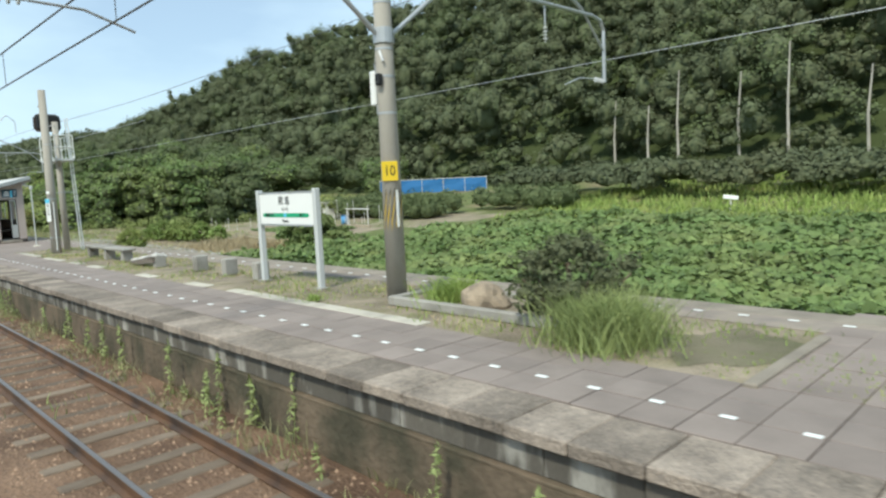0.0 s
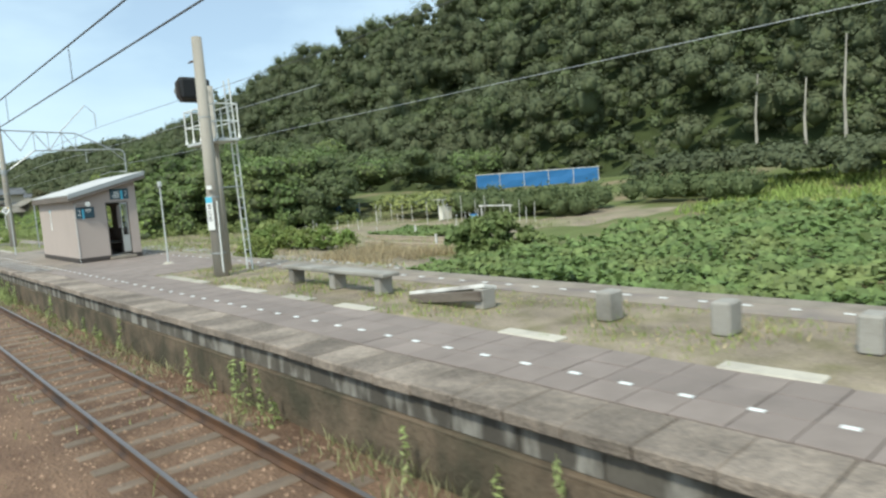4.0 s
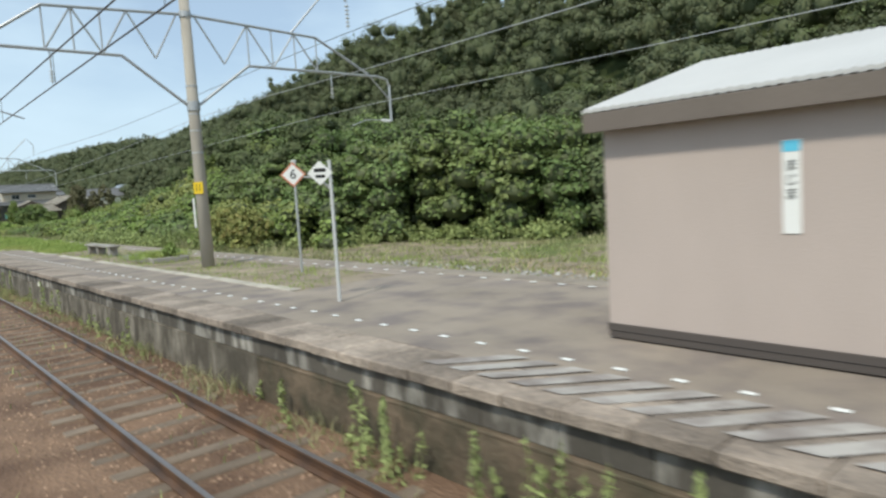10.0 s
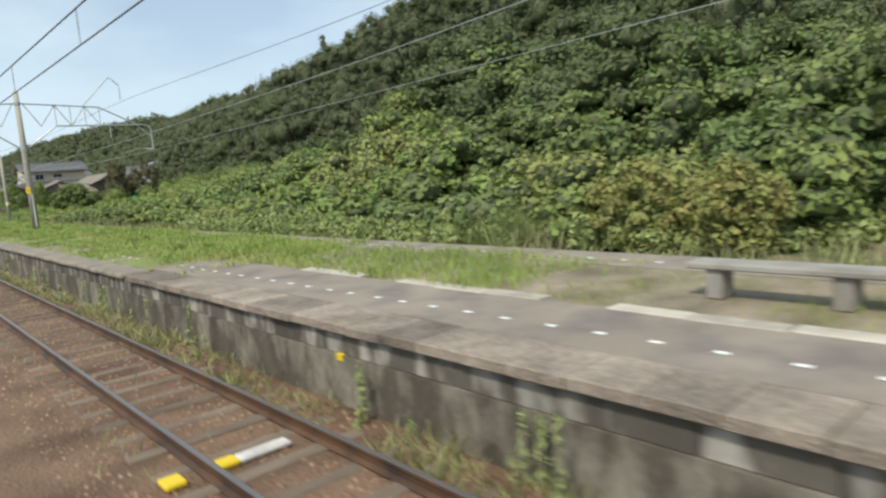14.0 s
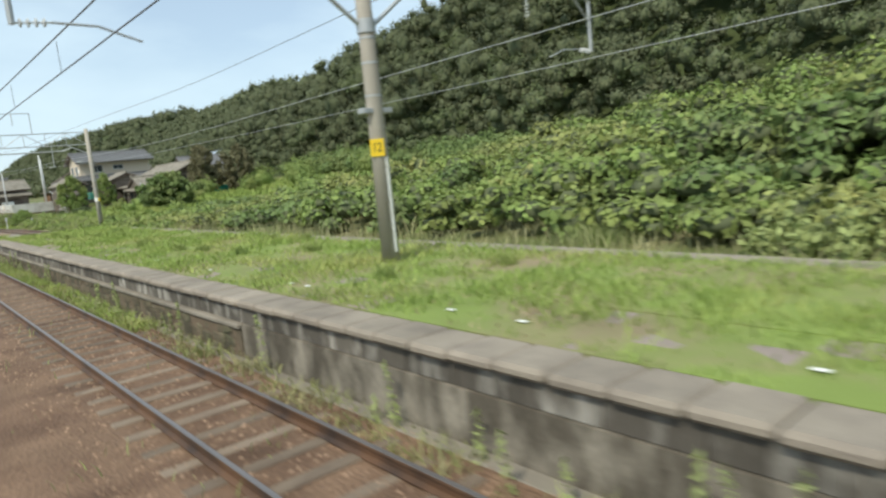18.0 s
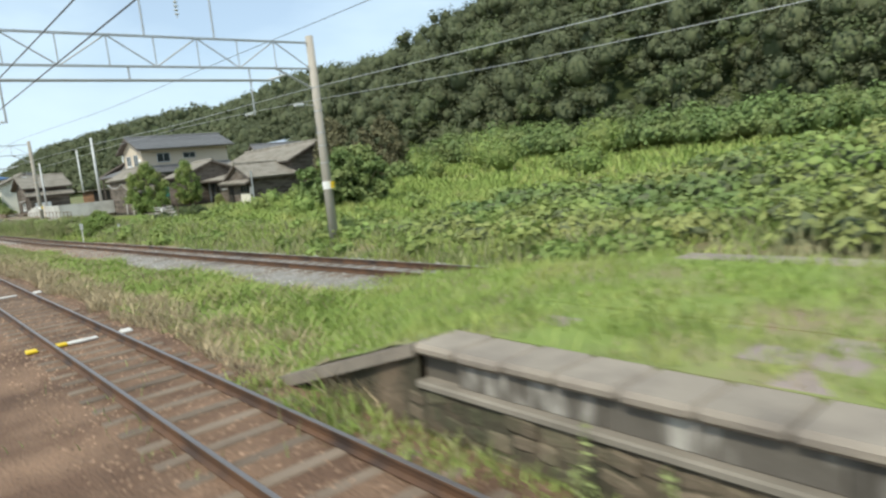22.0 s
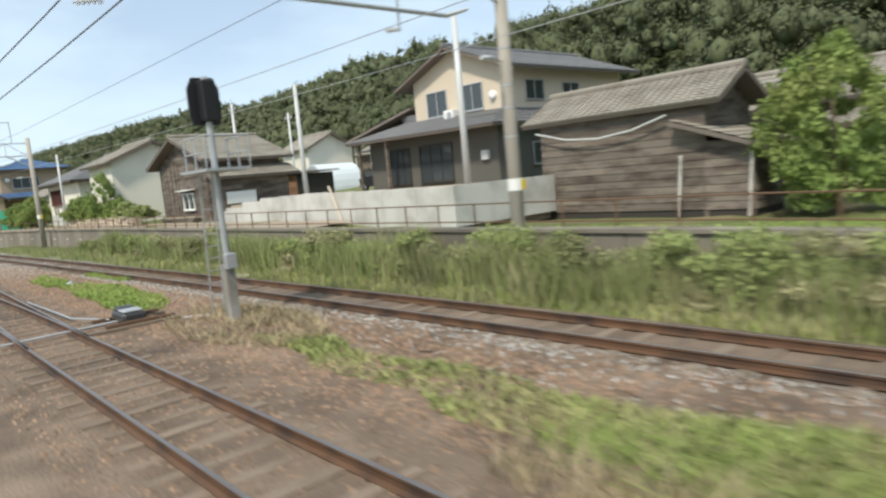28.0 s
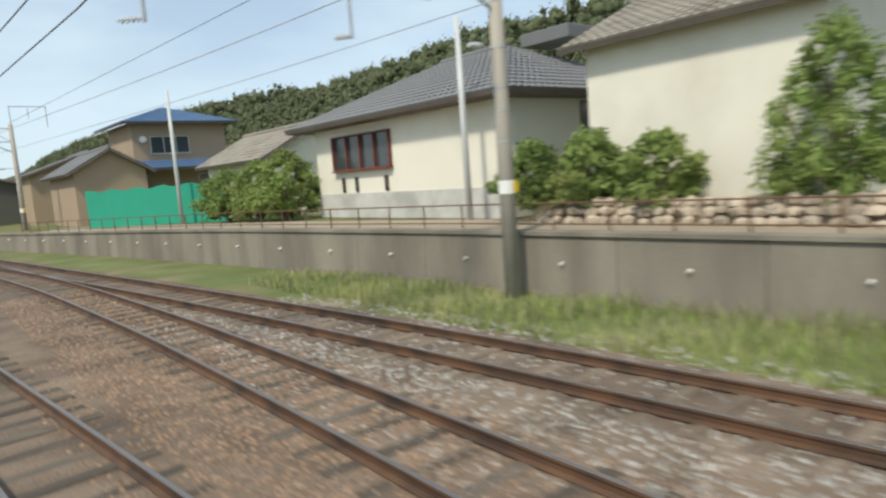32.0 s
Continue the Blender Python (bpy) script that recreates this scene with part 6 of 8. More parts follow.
for k, (x, y, z0, ze, zr, wx, wy, wall, roof) in enumerate(((51.0, 236.0, 3.6, 6.6, 8.3, 4.2, 5.0, M_plaster, M_roofgrey), (30.0, 214.5, 1.2, 4.2, 5.6, 3.4, 5.0, M_boards, M_rooftile),
                                                      (15.0, 322.0, 0.5, 5.4, 7.2, 5, 8, M_tanwall, M_roofgrey),
                                                      (25.0, 330.0, 0.5, 6.0, 7.6, 5, 7, M_plaster, M_rooftile), (8.0, 335.0, 0.0, 4.4, 5.8, 5, 9, M_greywall, M_rooftile))):
    h = thing("house", ("small white gabled house among trees", "low boarded outhouse behind the shed", "tan house down the line",
                        "pale house down the line", "grey house down the line")[k], "house", group="village houses")
    gable_body(h, x - wx, x + wx, y - wy / 2, y + wy / 2, z0 - 0.8, ze, zr, "x" if k == 0 else "y", wall)
    gable_roof(h, x - wx, x + wx, y - wy / 2, y + wy / 2, ze, zr, "x" if k == 0 else "y", roof, 0.5, 0.5, 7)

# retaining wall along the line
rw = thing("retaining_wall", "long stained concrete retaining wall with weep pipes", "retaining wall", kind="structure")
ys = list(np.arange(199.5, 318.0, 3.0))


def wall_top(y):
    return float(np.interp(y, [193, 206, 240, 262, 275, 320], [0.95, 1.12, 1.12, 1.12, 1.06, 0.6]))


for a, b in zip(ys[:-1], ys[1:]):
    xa, xb = float(wall_x(a)), float(wall_x(b))
    s = Shape().add([(xa, a + 0.01, -0.5), (xb, b - 0.01, -0.5), (xb + 0.07, b - 0.01, wall_top(b)), (xa + 0.07, a + 0.01, wall_top(a)),
                     (xa + 0.4, a + 0.01, -0.5), (xb + 0.4, b - 0.01, -0.5), (xb + 0.4, b - 0.01, wall_top(b)), (xa + 0.4, a + 0.01, wall_top(a))],
                    [(0, 1, 2, 3), (4, 7, 6, 5), (0, 4, 5, 1), (1, 5, 6, 2), (2, 6, 7, 3), (3, 7, 4, 0)])
    part("wall_panel", s, M_retain, rw)
    part("coping", Shape().add([(xa - 0.0, a, wall_top(a)), (xb - 0.0, b, wall_top(b)), (xb - 0.0, b, wall_top(b) + 0.09), (xa - 0.0, a, wall_top(a) + 0.09),
                                (xa + 0.45, a, wall_top(a)), (xb + 0.45, b, wall_top(b)), (xb + 0.45, b, wall_top(b) + 0.09), (xa + 0.45, a, wall_top(a) + 0.09)],
                               [(0, 1, 2, 3), (4, 7, 6, 5), (0, 4, 5, 1), (1, 5, 6, 2), (2, 6, 7, 3), (3, 7, 4, 0)]), M_retain, rw, "worn concrete coping")
    if a > 222:
        for q in (a + 1.4,):
            x = float(wall_x(q))
            part("weep_pipe", Shape().tube([(x + 0.1, q, 0.51), (x - 0.05, q, 0.49)], 0.035, 8), M_white, rw, "white weep pipe")
fence = thing("pipe_fence", "rusting low pipe railing along the lane", "fence")
prev = None
for a in np.arange(200.0, 300.0, 1.5):
    x, z = float(wall_x(a)) + 0.55, wall_top(a)
    part("post", Shape().tube([(x, a, z - 0.1), (x, a, z + 0.72)], 0.024, 6), M_rust, fence)
    if prev:
        for h in (0.70, 0.21):
            part("rail", Shape().tube([(prev[0], prev[1], prev[2] + h), (x, a, z + h)], 0.02, 6), M_rust, fence)
    prev = (x, a, z)
lane = Shape()
lys = np.arange(222, 300, 3.0)
lane.add([p for a in lys for p in ((float(wall_x(a)) + 0.44, a, wall_top(a) + 0.075), (float(wall_x(a)) + 2.6, a, wall_top(a) + 0.12))],
         [(2 * i, 2 * i + 1, 2 * i + 3, 2 * i + 2) for i in range(len(lys) - 1)])
tagged(part("lane", lane, M_path), "pale earth lane behind the railing", "lane", kind="structure")
bw = thing("block_wall", "pale concrete garden wall of the two-storey house", "wall")
for i in range(9):
    a = 216.8 + 2 * i
    part("wall_panel", Shape().box(15.0, 15.2, a, a + 1.985, 0.9, (2.3, 2.31, 2.33, 2.36, 2.4, 2.38, 2.34, 2.2, 1.95)[i], 0.01), M_block, bw)
part("wall_return", Shape().box(15.2, 20.4, 216.8, 217.0, 0.9, 2.3), M_block, bw)
part("raised_yard", Shape().box(15.2, 25.1, 217.2, 234.6, 0.6, 2.08), M_path, bw)
part("wall_panel", Shape().box(15.0, 15.2, 234.8, 235.5, 0.9, 1.78, 0.01), M_block, bw)
part("drive", Shape().box(15.2, 25.0, 234.61, 235.5, 0.6, 1.74).box(25.0, 31.0, 234.61, 240.5, 0.6, 1.98), M_block, bw, "pale concrete drive beside the barn")
# fieldstone edging above the lane
sw = thing("stone_wall", "loose tan fieldstone wall above the lane", "wall")
bm = bmesh.new()
bmesh.ops.create_icosphere(bm, subdivisions=1, radius=0.5)
for v in bm.verts:
    v.co *= 1 + 0.25 * noise.noise(v.co * 2.3)
me = bpy.data.meshes.new("stone")
bm.to_mesh(me)
bm.free()
me.materials.append(M_fieldstone)
for i in range(126):
    a = 245.0 + (i % 42) * 0.36 + random.uniform(-0.1, 0.1)
    k = i // 42
    x = 13.1 + 0.12 * k - max(0, a - 258) * 0.04 + random.uniform(-0.05, 0.05)
    piece("stone", me, sw, (x, a, 1.28 + 0.21 * k + random.uniform(-0.04, 0.04)), random.uniform(0, 360), (random.uniform(0.28, 0.5), random.uniform(0.3, 0.55), random.uniform(0.2, 0.32)))
part("stone_backing", Shape().box(13.3, 13.75, 244.8, 260.4, 0.8, 1.75), M_path, sw)


def utility_pole(label, x, y, z0, top, r=0.13, mat=M_pole, arms=True):
    p = thing("utility_pole", label, "utility pole", (x, y, z0), group="utility poles")
    part("pole", Shape().tube([(0, 0, -0.4), (0, 0, top - z0)], r, 12, r * 0.7), mat, p, smooth=True)
    if arms:
        part("cross_arm", Shape().box(-0.04, 0.04, -0.7, 0.7, top - z0 - 0.6, top - z0 - 0.5), M_galv, p)
        for d in (-0.6, 0, 0.6):
            part("pin_insulator", Shape().tube([(0, d, top - z0 - 0.5), (0, d, top - z0 - 0.3)], 0.045, 8), M_insul, p)
    return p


utility_pole("pale concrete utility pole by the garden wall", 20.3, 221.5, 2.0, 9.5, 0.17, M_insul, False)
utility_pole("pale steel utility pole at the garden wall", 15.85, 227.7, 2.0, 7.4, 0.12, M_insul, False)
utility_pole("pale concrete utility pole behind the storehouse", 26.5, 257.0, 1.4, 10.6, 0.16, M_insul, True)
utility_pole("pale utility pole on the lane", 13.5, 263.2, 1.1, 7.25, 0.11, M_insul, False)
utility_pole("pale utility pole down the lane", 11.7, 283.8, 1.0, 8.0, 0.11, M_insul, False)
utility_pole("concrete utility pole among the houses", 34.5, 261.4, 1.4, 10.3, 0.15, M_insul, True)
netf = thing("mesh_screen", "bright green mesh screen on posts", "screen", (13.5, 282.3, 1.0), turn=28)
part("mesh", Shape().add([(0.02 * math.sin(3 * k), 0.5 * k, z) for k in range(21) for z in (0.05, 2.15 + 0.08 * math.sin(1.7 * k))], [(2 * k, 2 * k + 2, 2 * k + 3, 2 * k + 1) for k in range(20)]), M_net, netf)
for k in range(6):
    part("post", Shape().tube([(0.05, 2.0 * k, 0), (0.05, 2.0 * k, 2.25)], 0.03, 6), M_galv, netf)
dome = thing("storage_dome", "white half-round storage shelter", "shelter", (24.0, 233.6, 2.25))
arc = [(1.3 * math.cos(a) * 1.0, 1.85 * math.sin(a)) for a in np.linspace(0, math.pi, 15)]
part("cover", Shape().prism([(y + 1.3, z) for y, z in arc], "x", -1.2, 1.6), material("white_vinyl_cover", (0.62, 0.68, 0.72), 0.5, 0.06), dome, smooth=False)
part("end_panel", Shape().prism([(y * 0.97 + 1.3, z * 0.97) for y, z in arc], "x", -1.23, -1.2), M_galv, dome)
dome.matrix_basis = pose(36.5, 255.8, 1.7) @ Matrix.Scale(1.65, 4)

car = thing("parked_van", "black parked van before a white house", "van", (27.9, 236.6, 2.0))
part("body", Shape().prism([(0, 0.3), (2.9, 0.3), (2.95, 0.9), (2.6, 0.98), (2.25, 1.5), (0.15, 1.55), (0, 0.95)], "x", -0.75, 0.75), M_black, car)
part("windscreen", Shape().box(-0.77, -0.74, 0.3, 2.2, 1.0, 1.42), M_glass, car)
for dy in (0.55, 2.35):
    w = part("wheel", Shape().tube([(-0.78, dy, 0.3), (-0.6, dy, 0.3)], 0.3, 14), M_black, car)
    part("rim", Shape().tube([(-0.80, dy, 0.3), (-0.78, dy, 0.3)], 0.17, 12), M_galv, w)

stick = thing("leaning_plank", "pale yellow plank leaning on the garden wall", "plank", (14.75, 223.3, 1.2))
part("plank", Shape().box(-0.05, 0.05, -0.02, 0.02, -0.02, 1.75, 0.008, m=pose(0, 0, 0, -34, 6, 0)), M_cream, stick)

for x, y, w, h in ((27.2, 220.8, 2.0, 0.9), (30.5, 221.2, 2.0, 0.8)):
    nt = thing("plant_net", "green mesh net over garden beds beside the house", "net", (x, y, 2.0), group="plant nets")
    part("net", Shape().prism([(-1.3, 0), (1.3, 0), (1.1, h), (0.3, h + 0.15), (-0.5, h - 0.05), (-1.1, h)], "x", -w / 2, w / 2), M_dullnet, nt)
    for dy in (-1.1, 1.1):
        part("post", Shape().tube([(-w / 2, dy, -0.3), (-w / 2, dy, h + 0.2)], 0.03, 6), M_galv, nt)

# ---- lineside things ----
sgl = thing("lineside_signal", "black lineside colour-light signal on a grey mast", "signal", (6.2, 215.1, -0.26))
part("foundation", Shape().box(-0.12, 0.12, -0.12, 0.12, 0, 1.4, 0.02), M_concrete, sgl, "pale concrete foundation post")
part("mast", Shape().tube([(0, 0, 0.9), (0, 0, 5.6)], 0.075, 12), M_galv, sgl)
part("relay_box", Shape().box(-0.13, 0.13, -0.25, -0.07, 1.3, 1.65, 0.015), M_galv, sgl)
hd = part("signal_head", Shape().prism([(-0.3, 4.55), (0.3, 4.55), (0.36, 4.75), (0.36, 5.35), (0.24, 5.6), (-0.24, 5.6), (-0.36, 5.35), (-0.36, 4.75)], "y", 0.1, 0.16), M_black, sgl, "black backboard")
for z in (4.8, 5.1, 5.4):
    part("hood", Shape().tube([(0, 0.14, z), (0, 0.45, z)], 0.11, 10), M_black, hd)
part("light_case", Shape().box(-0.16, 0.16, -0.22, 0.1, 4.62, 5.52, 0.03), M_black, sgl)
part("cage_floor", Shape().box(-0.5, 0.5, -0.75, 0.75, 3.5, 3.56), M_galv, sgl)
for x in (-0.5, 0.5):
    for y in (-0.75, -0.2, 0.35):
        part("cage_post", Shape().tube([(x, y, 3.56), (x, y, 4.25)], 0.018, 6), M_galv, sgl)
    for z in (3.9, 4.25):
        part("cage_rail", Shape().tube([(x, -0.75, z), (x, 0.35, z)], 0.018, 6), M_galv, sgl)
part("cage_rail", Shape().tube([(-0.5, -0.75, 4.25), (0.5, -0.75, 4.25)], 0.018, 6), M_galv, sgl)
part("ladder_stile", Shape().tube([(-0.15, 0.85, 0.1), (-0.15, 0.6, 3.5)], 0.02, 6), M_galv, sgl)
part("ladder_stile", Shape().tube([(0.15, 0.85, 0.1), (0.15, 0.6, 3.5)], 0.02, 6), M_galv, sgl)
for i in range(11):
    part("ladder_rung", Shape().tube([(-0.15, 0.83 - 0.0215 * i, 0.35 + 0.29 * i), (0.15, 0.83 - 0.0215 * i, 0.35 + 0.29 * i)], 0.012, 6), M_galv, sgl)
M_machine = material("dark_cast_iron", (0.06, 0.06, 0.062), 0.45, 0.3, 6.0, 40.0, 0.2, metal=0.4)
sm = thing("point_machine", "black cast point machine on long timbers", "point machine", (4.6, 217.55, -0.24))
sm.matrix_basis = pose(4.6, 217.55, -0.24) @ Matrix.Scale(1.2, 4)
part("timber", Shape().box(-0.9, 0.85, -0.62, -0.40, 0, 0.12, 0.01), M_sleeper, sm)
part("timber", Shape().box(-0.9, 0.85, 0.30, 0.52, 0, 0.12, 0.01), M_sleeper, sm)
part("case", Shape().box(-0.2, 0.24, -0.42, 0.42, 0.12, 0.33, 0.05), M_machine, sm, "dark iron motor case")
part("lid", Shape().box(-0.17, 0.2, -0.38, 0.02, 0.335, 0.38, 0.02), M_galv, sm, "worn grey lid")
part("lid", Shape().box(-0.17, 0.2, 0.06, 0.36, 0.335, 0.40, 0.03), M_machine, sm)
part("bracket", Shape().box(-0.55, 0.75, -0.53, -0.45, 0.12, 0.19, 0.01), M_rust, sm, "rusty cross bracket")
part("bracket", Shape().box(-0.55, 0.75, 0.44, 0.52, 0.12, 0.19, 0.01), M_rust, sm, "rusty cross bracket")
part("conduit", Shape().tube([(0.2, 0.2, 0.2), (0.5, 0.35, 0.16), (0.85, 0.3, 0.02)], 0.03, 7), M_black, sm, "black cable conduit")
part("throw_rod", Shape().tube([(-0.2, 0.0, 0.15), (-2.6, 0.05, 0.12)], 0.025, 6), M_galv, sm)
part("detector_rod", Shape().tube([(-0.25, 0.35, 0.16), (-0.7, 1.5, 0.16), (-0.75, 5.8, 0.16)], 0.022, 6), M_galv, sm, "pale rod along the rail")
part("cable_tray", Shape().tube([(0.4, -0.3, 0.05), (1.3, -0.9, 0.05)], 0.03, 6), M_galv, sm)


def beacon(label, y):
    b = thing("track_beacon", label, "beacon", (NEAR, y, -0.155), group="track beacons")
    part("cable_cover", Shape().box(-0.25, 0.32, -0.09, 0.09, 0, 0.05, 0.015), M_worn, b, "white beacon plate")
    part("end_block", Shape().box(-0.45, -0.25, -0.10, 0.10, 0, 0.06, 0.015), M_yellow, b, "yellow end block")
    part("outer_block", Shape().box(-0.98, -0.78, -0.12, 0.12, 0, 0.06, 0.015), M_yellow, b, "yellow end block")
    return b


beacon("white track beacon with yellow ends", 162.85)
beacon("white track beacon with yellow ends", 74.65)
beacon("white track beacon with yellow ends", 152.75)
plate = thing("track_beacon", "plain white beacon plate between the rails", "beacon", (NEAR - 0.1, 192.95, -0.155), group="track beacons")
part("plate", Shape().box(-0.28, 0.28, -0.11, 0.11, 0, 0.05, 0.015), M_insul, plate)
for y in (152.78, 162.8):
    stone = thing("marker_stone", "white painted marker stone beside the rail", "stone", (3.69, y, -0.2))
    part("block", Shape().box(-0.13, 0.13, -0.11, 0.11, 0, 0.10, 0.04), M_worn, stone)


def marker(label, x, y, z0, h, w=0.1, head=None):
    p = thing("marker_post", label, "post", (x, y, z0), group="marker posts")
    part("post", Shape().box(-w / 2, w / 2, -w / 2, w / 2, -0.2, h, 0.012), M_white, p)
    if head:
        part("head_plate", Shape().box(-head / 2, head / 2, -w / 2 - 0.02, -w / 2 - 0.006, h - 0.35, h + 0.03), M_insul, p)
    return p


marker("tall white marker post by the near track", 5.0, 184.9, -0.25, 2.0, 0.085)
marker("grey lineside marker with a square plate", 10.3, 186.3, -0.1, 1.2, 0.05, 0.2)
marker("short white lineside marker", 12.8, 187.2, 0.0, 0.75, 0.08, 0.14)
marker("short white lineside marker", 11.3, 211.8, -0.1, 0.62, 0.06)


bag = thing("plastic_bag", "crumpled pale blue plastic bag on the ballast", "litter", (5.85, 229.0, -0.18))
bm = bmesh.new()
bmesh.ops.create_icosphere(bm, subdivisions=2, radius=0.2)
for v in bm.verts:
    k = 1 + 0.5 * noise.noise(v.co * 9)
    v.co = Vector((v.co.x * 0.7 * k, v.co.y * 1.5 * k, max(v.co.z, -0.02) * 0.5 * k + 0.02))
me = bpy.data.meshes.new("bag")
bm.to_mesh(me)
bm.free()
me.materials.append(material("pale_blue_plastic", (0.42, 0.50, 0.56), 0.5, 0.1))
part("bag", me, None, bag)
trough = thing("trough_cover", "pale concrete cable trough cover in the grass", "cover", (9.95, 223.2, -0.22))
part("slab", Shape().box(-0.14, 0.14, -0.8, 0.8, 0, 0.07, 0.015), M_palekerb, trough)


# ---- woods and undergrowth ----
ICO = {}
for fine in (1, 2):
    bm = bmesh.new()
    bmesh.ops.create_icosphere(bm, subdivisions=fine, radius=1.0)
    bm.verts.ensure_lookup_table()
    ICO[fine] = np.array([v.co[:] for v in bm.verts]), np.array([[v.index for v in f.verts] for f in bm.faces])
    bm.free()


def crown_points(n, flat=0.35):
    d = rng.normal(size=(n, 3))
    d /= np.linalg.norm(d, axis=1, keepdims=True)
    d[:, 2] = np.where(d[:, 2] < -flat, -d[:, 2], d[:, 2])
    return d


def foliage(name, trees, mat, leaf, per, label, category, parent=None, inner=None, kind="stuff", core=0.64, rise=0.3, jitter=0.5, uphill=False, long=1.5, lumpy=24, fuzz=0.42):
    """Crowns of leaf clumps round solid cores; a core darker than its leaves is shade put into colour. trees: rows of
    x, y, z of the crown's centre, radius across, radius up.
    """
    V, F, CV, CF, kv, kc = [], [], [], [], 0, 0
    ICO_V, ICO_F = ICO[2 if per > 400 else 1]
    for x, y, z, r, h in trees:
        lumps = crown_points(lumpy, 0.3)
        n = int(per * (r / 2.5) ** 2)
        d = crown_points(max(n, 14))
        if uphill:
            d = d[d[:, 0] < 0.45]
        sharp = lumpy * 1.1
        near = np.max(np.clip(d @ lumps.T, 0, 1) ** sharp, axis=1)
        bulge = 0.66 + 0.42 * near
        c = np.array([x, y, z]) + d * [r, r, h] * (bulge * rng.uniform(1.12 - fuzz, 1.12, len(d)))[:, None]
        nrm = d * [1, 1, 1.2] + rng.normal(size=d.shape) * jitter + [0, 0, rise]
        v, f = leaf_quads(c, nrm, rng.uniform(0.55, 1.4, len(d)) * leaf, 0.15, long, True)
        V.append(v), F.append(f + kv)
        kv += len(v)
        if core:
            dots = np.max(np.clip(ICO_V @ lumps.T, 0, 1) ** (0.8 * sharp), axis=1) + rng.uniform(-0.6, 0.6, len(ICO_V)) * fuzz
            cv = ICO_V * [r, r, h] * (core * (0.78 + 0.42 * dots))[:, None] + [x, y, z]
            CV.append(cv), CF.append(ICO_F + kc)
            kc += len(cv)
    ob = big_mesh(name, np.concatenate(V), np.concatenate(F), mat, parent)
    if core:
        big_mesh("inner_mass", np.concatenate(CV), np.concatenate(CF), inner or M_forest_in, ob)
    if parent is None:
        tagged(ob, label, category, kind=kind)
    return ob


def tree(label, x, y, z0, r, h, trunk, mat=None, leaf=0.2, per=700, name="tree", category="tree"):
    """A single tree or shrub: trunk, limbs, crown of leaves."""
    t = thing(name, label, category, (x, y, z0))
    s = Shape().tube([(0, 0, -0.3), (0.05, 0.03, trunk * 0.5), (0.0, 0.08, trunk + h)], 0.05 + 0.035 * r, 10, 0.03)
    part("trunk", s, M_bark, t)
    for i in range(5):
        a = i * 1.26 + x
        part("limb", Shape().tube([(0, 0.05, trunk * 0.7 + 0.1 * i), (0.4 * r * math.cos(a), 0.4 * r * math.sin(a), trunk + 0.3 * h), (0.75 * r * math.cos(a), 0.75 * r * math.sin(a), trunk + 0.8 * h)], 0.02 + 0.015 * r, 6, 0.012), M_bark, t)
    low, top = 0.05, trunk + 1.55 * h
    clumps = []
    for k in range(34):
        u = (k + 0.5) / 34
        wide = r * (0.70 * math.sin(math.pi * (0.20 + 0.77 * u)) + 0.04) * random.uniform(0.55, 1.15)
        a = k * 2.4 + x
        q = random.uniform(0.6, 1.3)
        clumps.append((wide * math.cos(a), wide * math.sin(a), low + (top - low) * (0.07 + 0.86 * u), r * (0.32 - 0.14 * u) * q, h * (0.30 - 0.06 * u) * q))
    foliage("crown", clumps, mat or M_bush, 1.17 * leaf, 0.7 * per, "", "", t, mat or M_bush, core=0.42, jitter=1.0, long=2.2)
    return t


# trees of the hillside: smooth rounded crowns of fine leaves
SOFT = dict(jitter=0.42, rise=0.3, core=0.6, lumpy=12, fuzz=0.45, long=1.4)


def lobes(trees, n=5):
    """Each crown as several uneven lobes, the biggest in the middle."""
    out = []
    for x, y, z, r, h in trees:
        out.append((x, y, z + 0.1 * h, 0.68 * r, 0.72 * h))
        for k in range(n):
            a, q = 6.28 * (k + rng.uniform(-0.3, 0.3)) / n, rng.uniform(0.30, 0.52)
            out.append((x + 0.68 * r * math.cos(a), y + 0.68 * r * math.sin(a), z + rng.uniform(-0.55, 0.45) * h, q * r, q * h * rng.uniform(0.7, 1.0)))
    return out


trees = []
for a in np.arange(-26, 620, 3.2):
    fx, cx = float(np.interp(a, FOOT_Y, FOOT_X)), float(np.interp(a, CREST_Y, CREST_X))
    x, first = fx + 0.5, True
    while x < cx + 7:
        px, py = x + rng.uniform(-1.7, 1.7), a + rng.uniform(-1.9, 1.9)
        r = (rng.uniform(1.7, 2.8) if rng.random() < 0.55 else rng.uniform(2.8, 4.6)) * (1.0 if a < 330 else 1.1)
        h = r * rng.uniform(0.85, 1.35)
        up = rng.uniform(0.0, 2.0) + 0.5 * max(r - 2.4, 0) if not first else rng.uniform(-0.6, 0.4)
        sink = float(np.interp(a, [150, 205, 600], [1.2, 3.0, 3.0])) * float(np.clip((px - cx + 22) / 14, 0, 1))
        trees.append((px, py, float(land(px, py)) + h * 0.75 + up - sink, r, h))
        first = False
        x += rng.uniform(2.3, 3.5) if a < 330 else rng.uniform(3.2, 4.6)
big = [(86.0, 202.4, 32.6, 1.5, 1.8), (85.6, 202.0, 34.0, 1.1, 0.9), (86.4, 201.6, 31.4, 2.0, 1.4), (97.0, 170.0, 40.6, 3.6, 2.6), (97.5, 175.5, 39.0, 3.0, 2.6), (98, 182, 39.0, 3.0, 2.5), (97, 164, 39.5, 2.6, 2.4)]
trees = [t for t in trees if not (t[0] < 69 and 252 < t[1] < 274)]
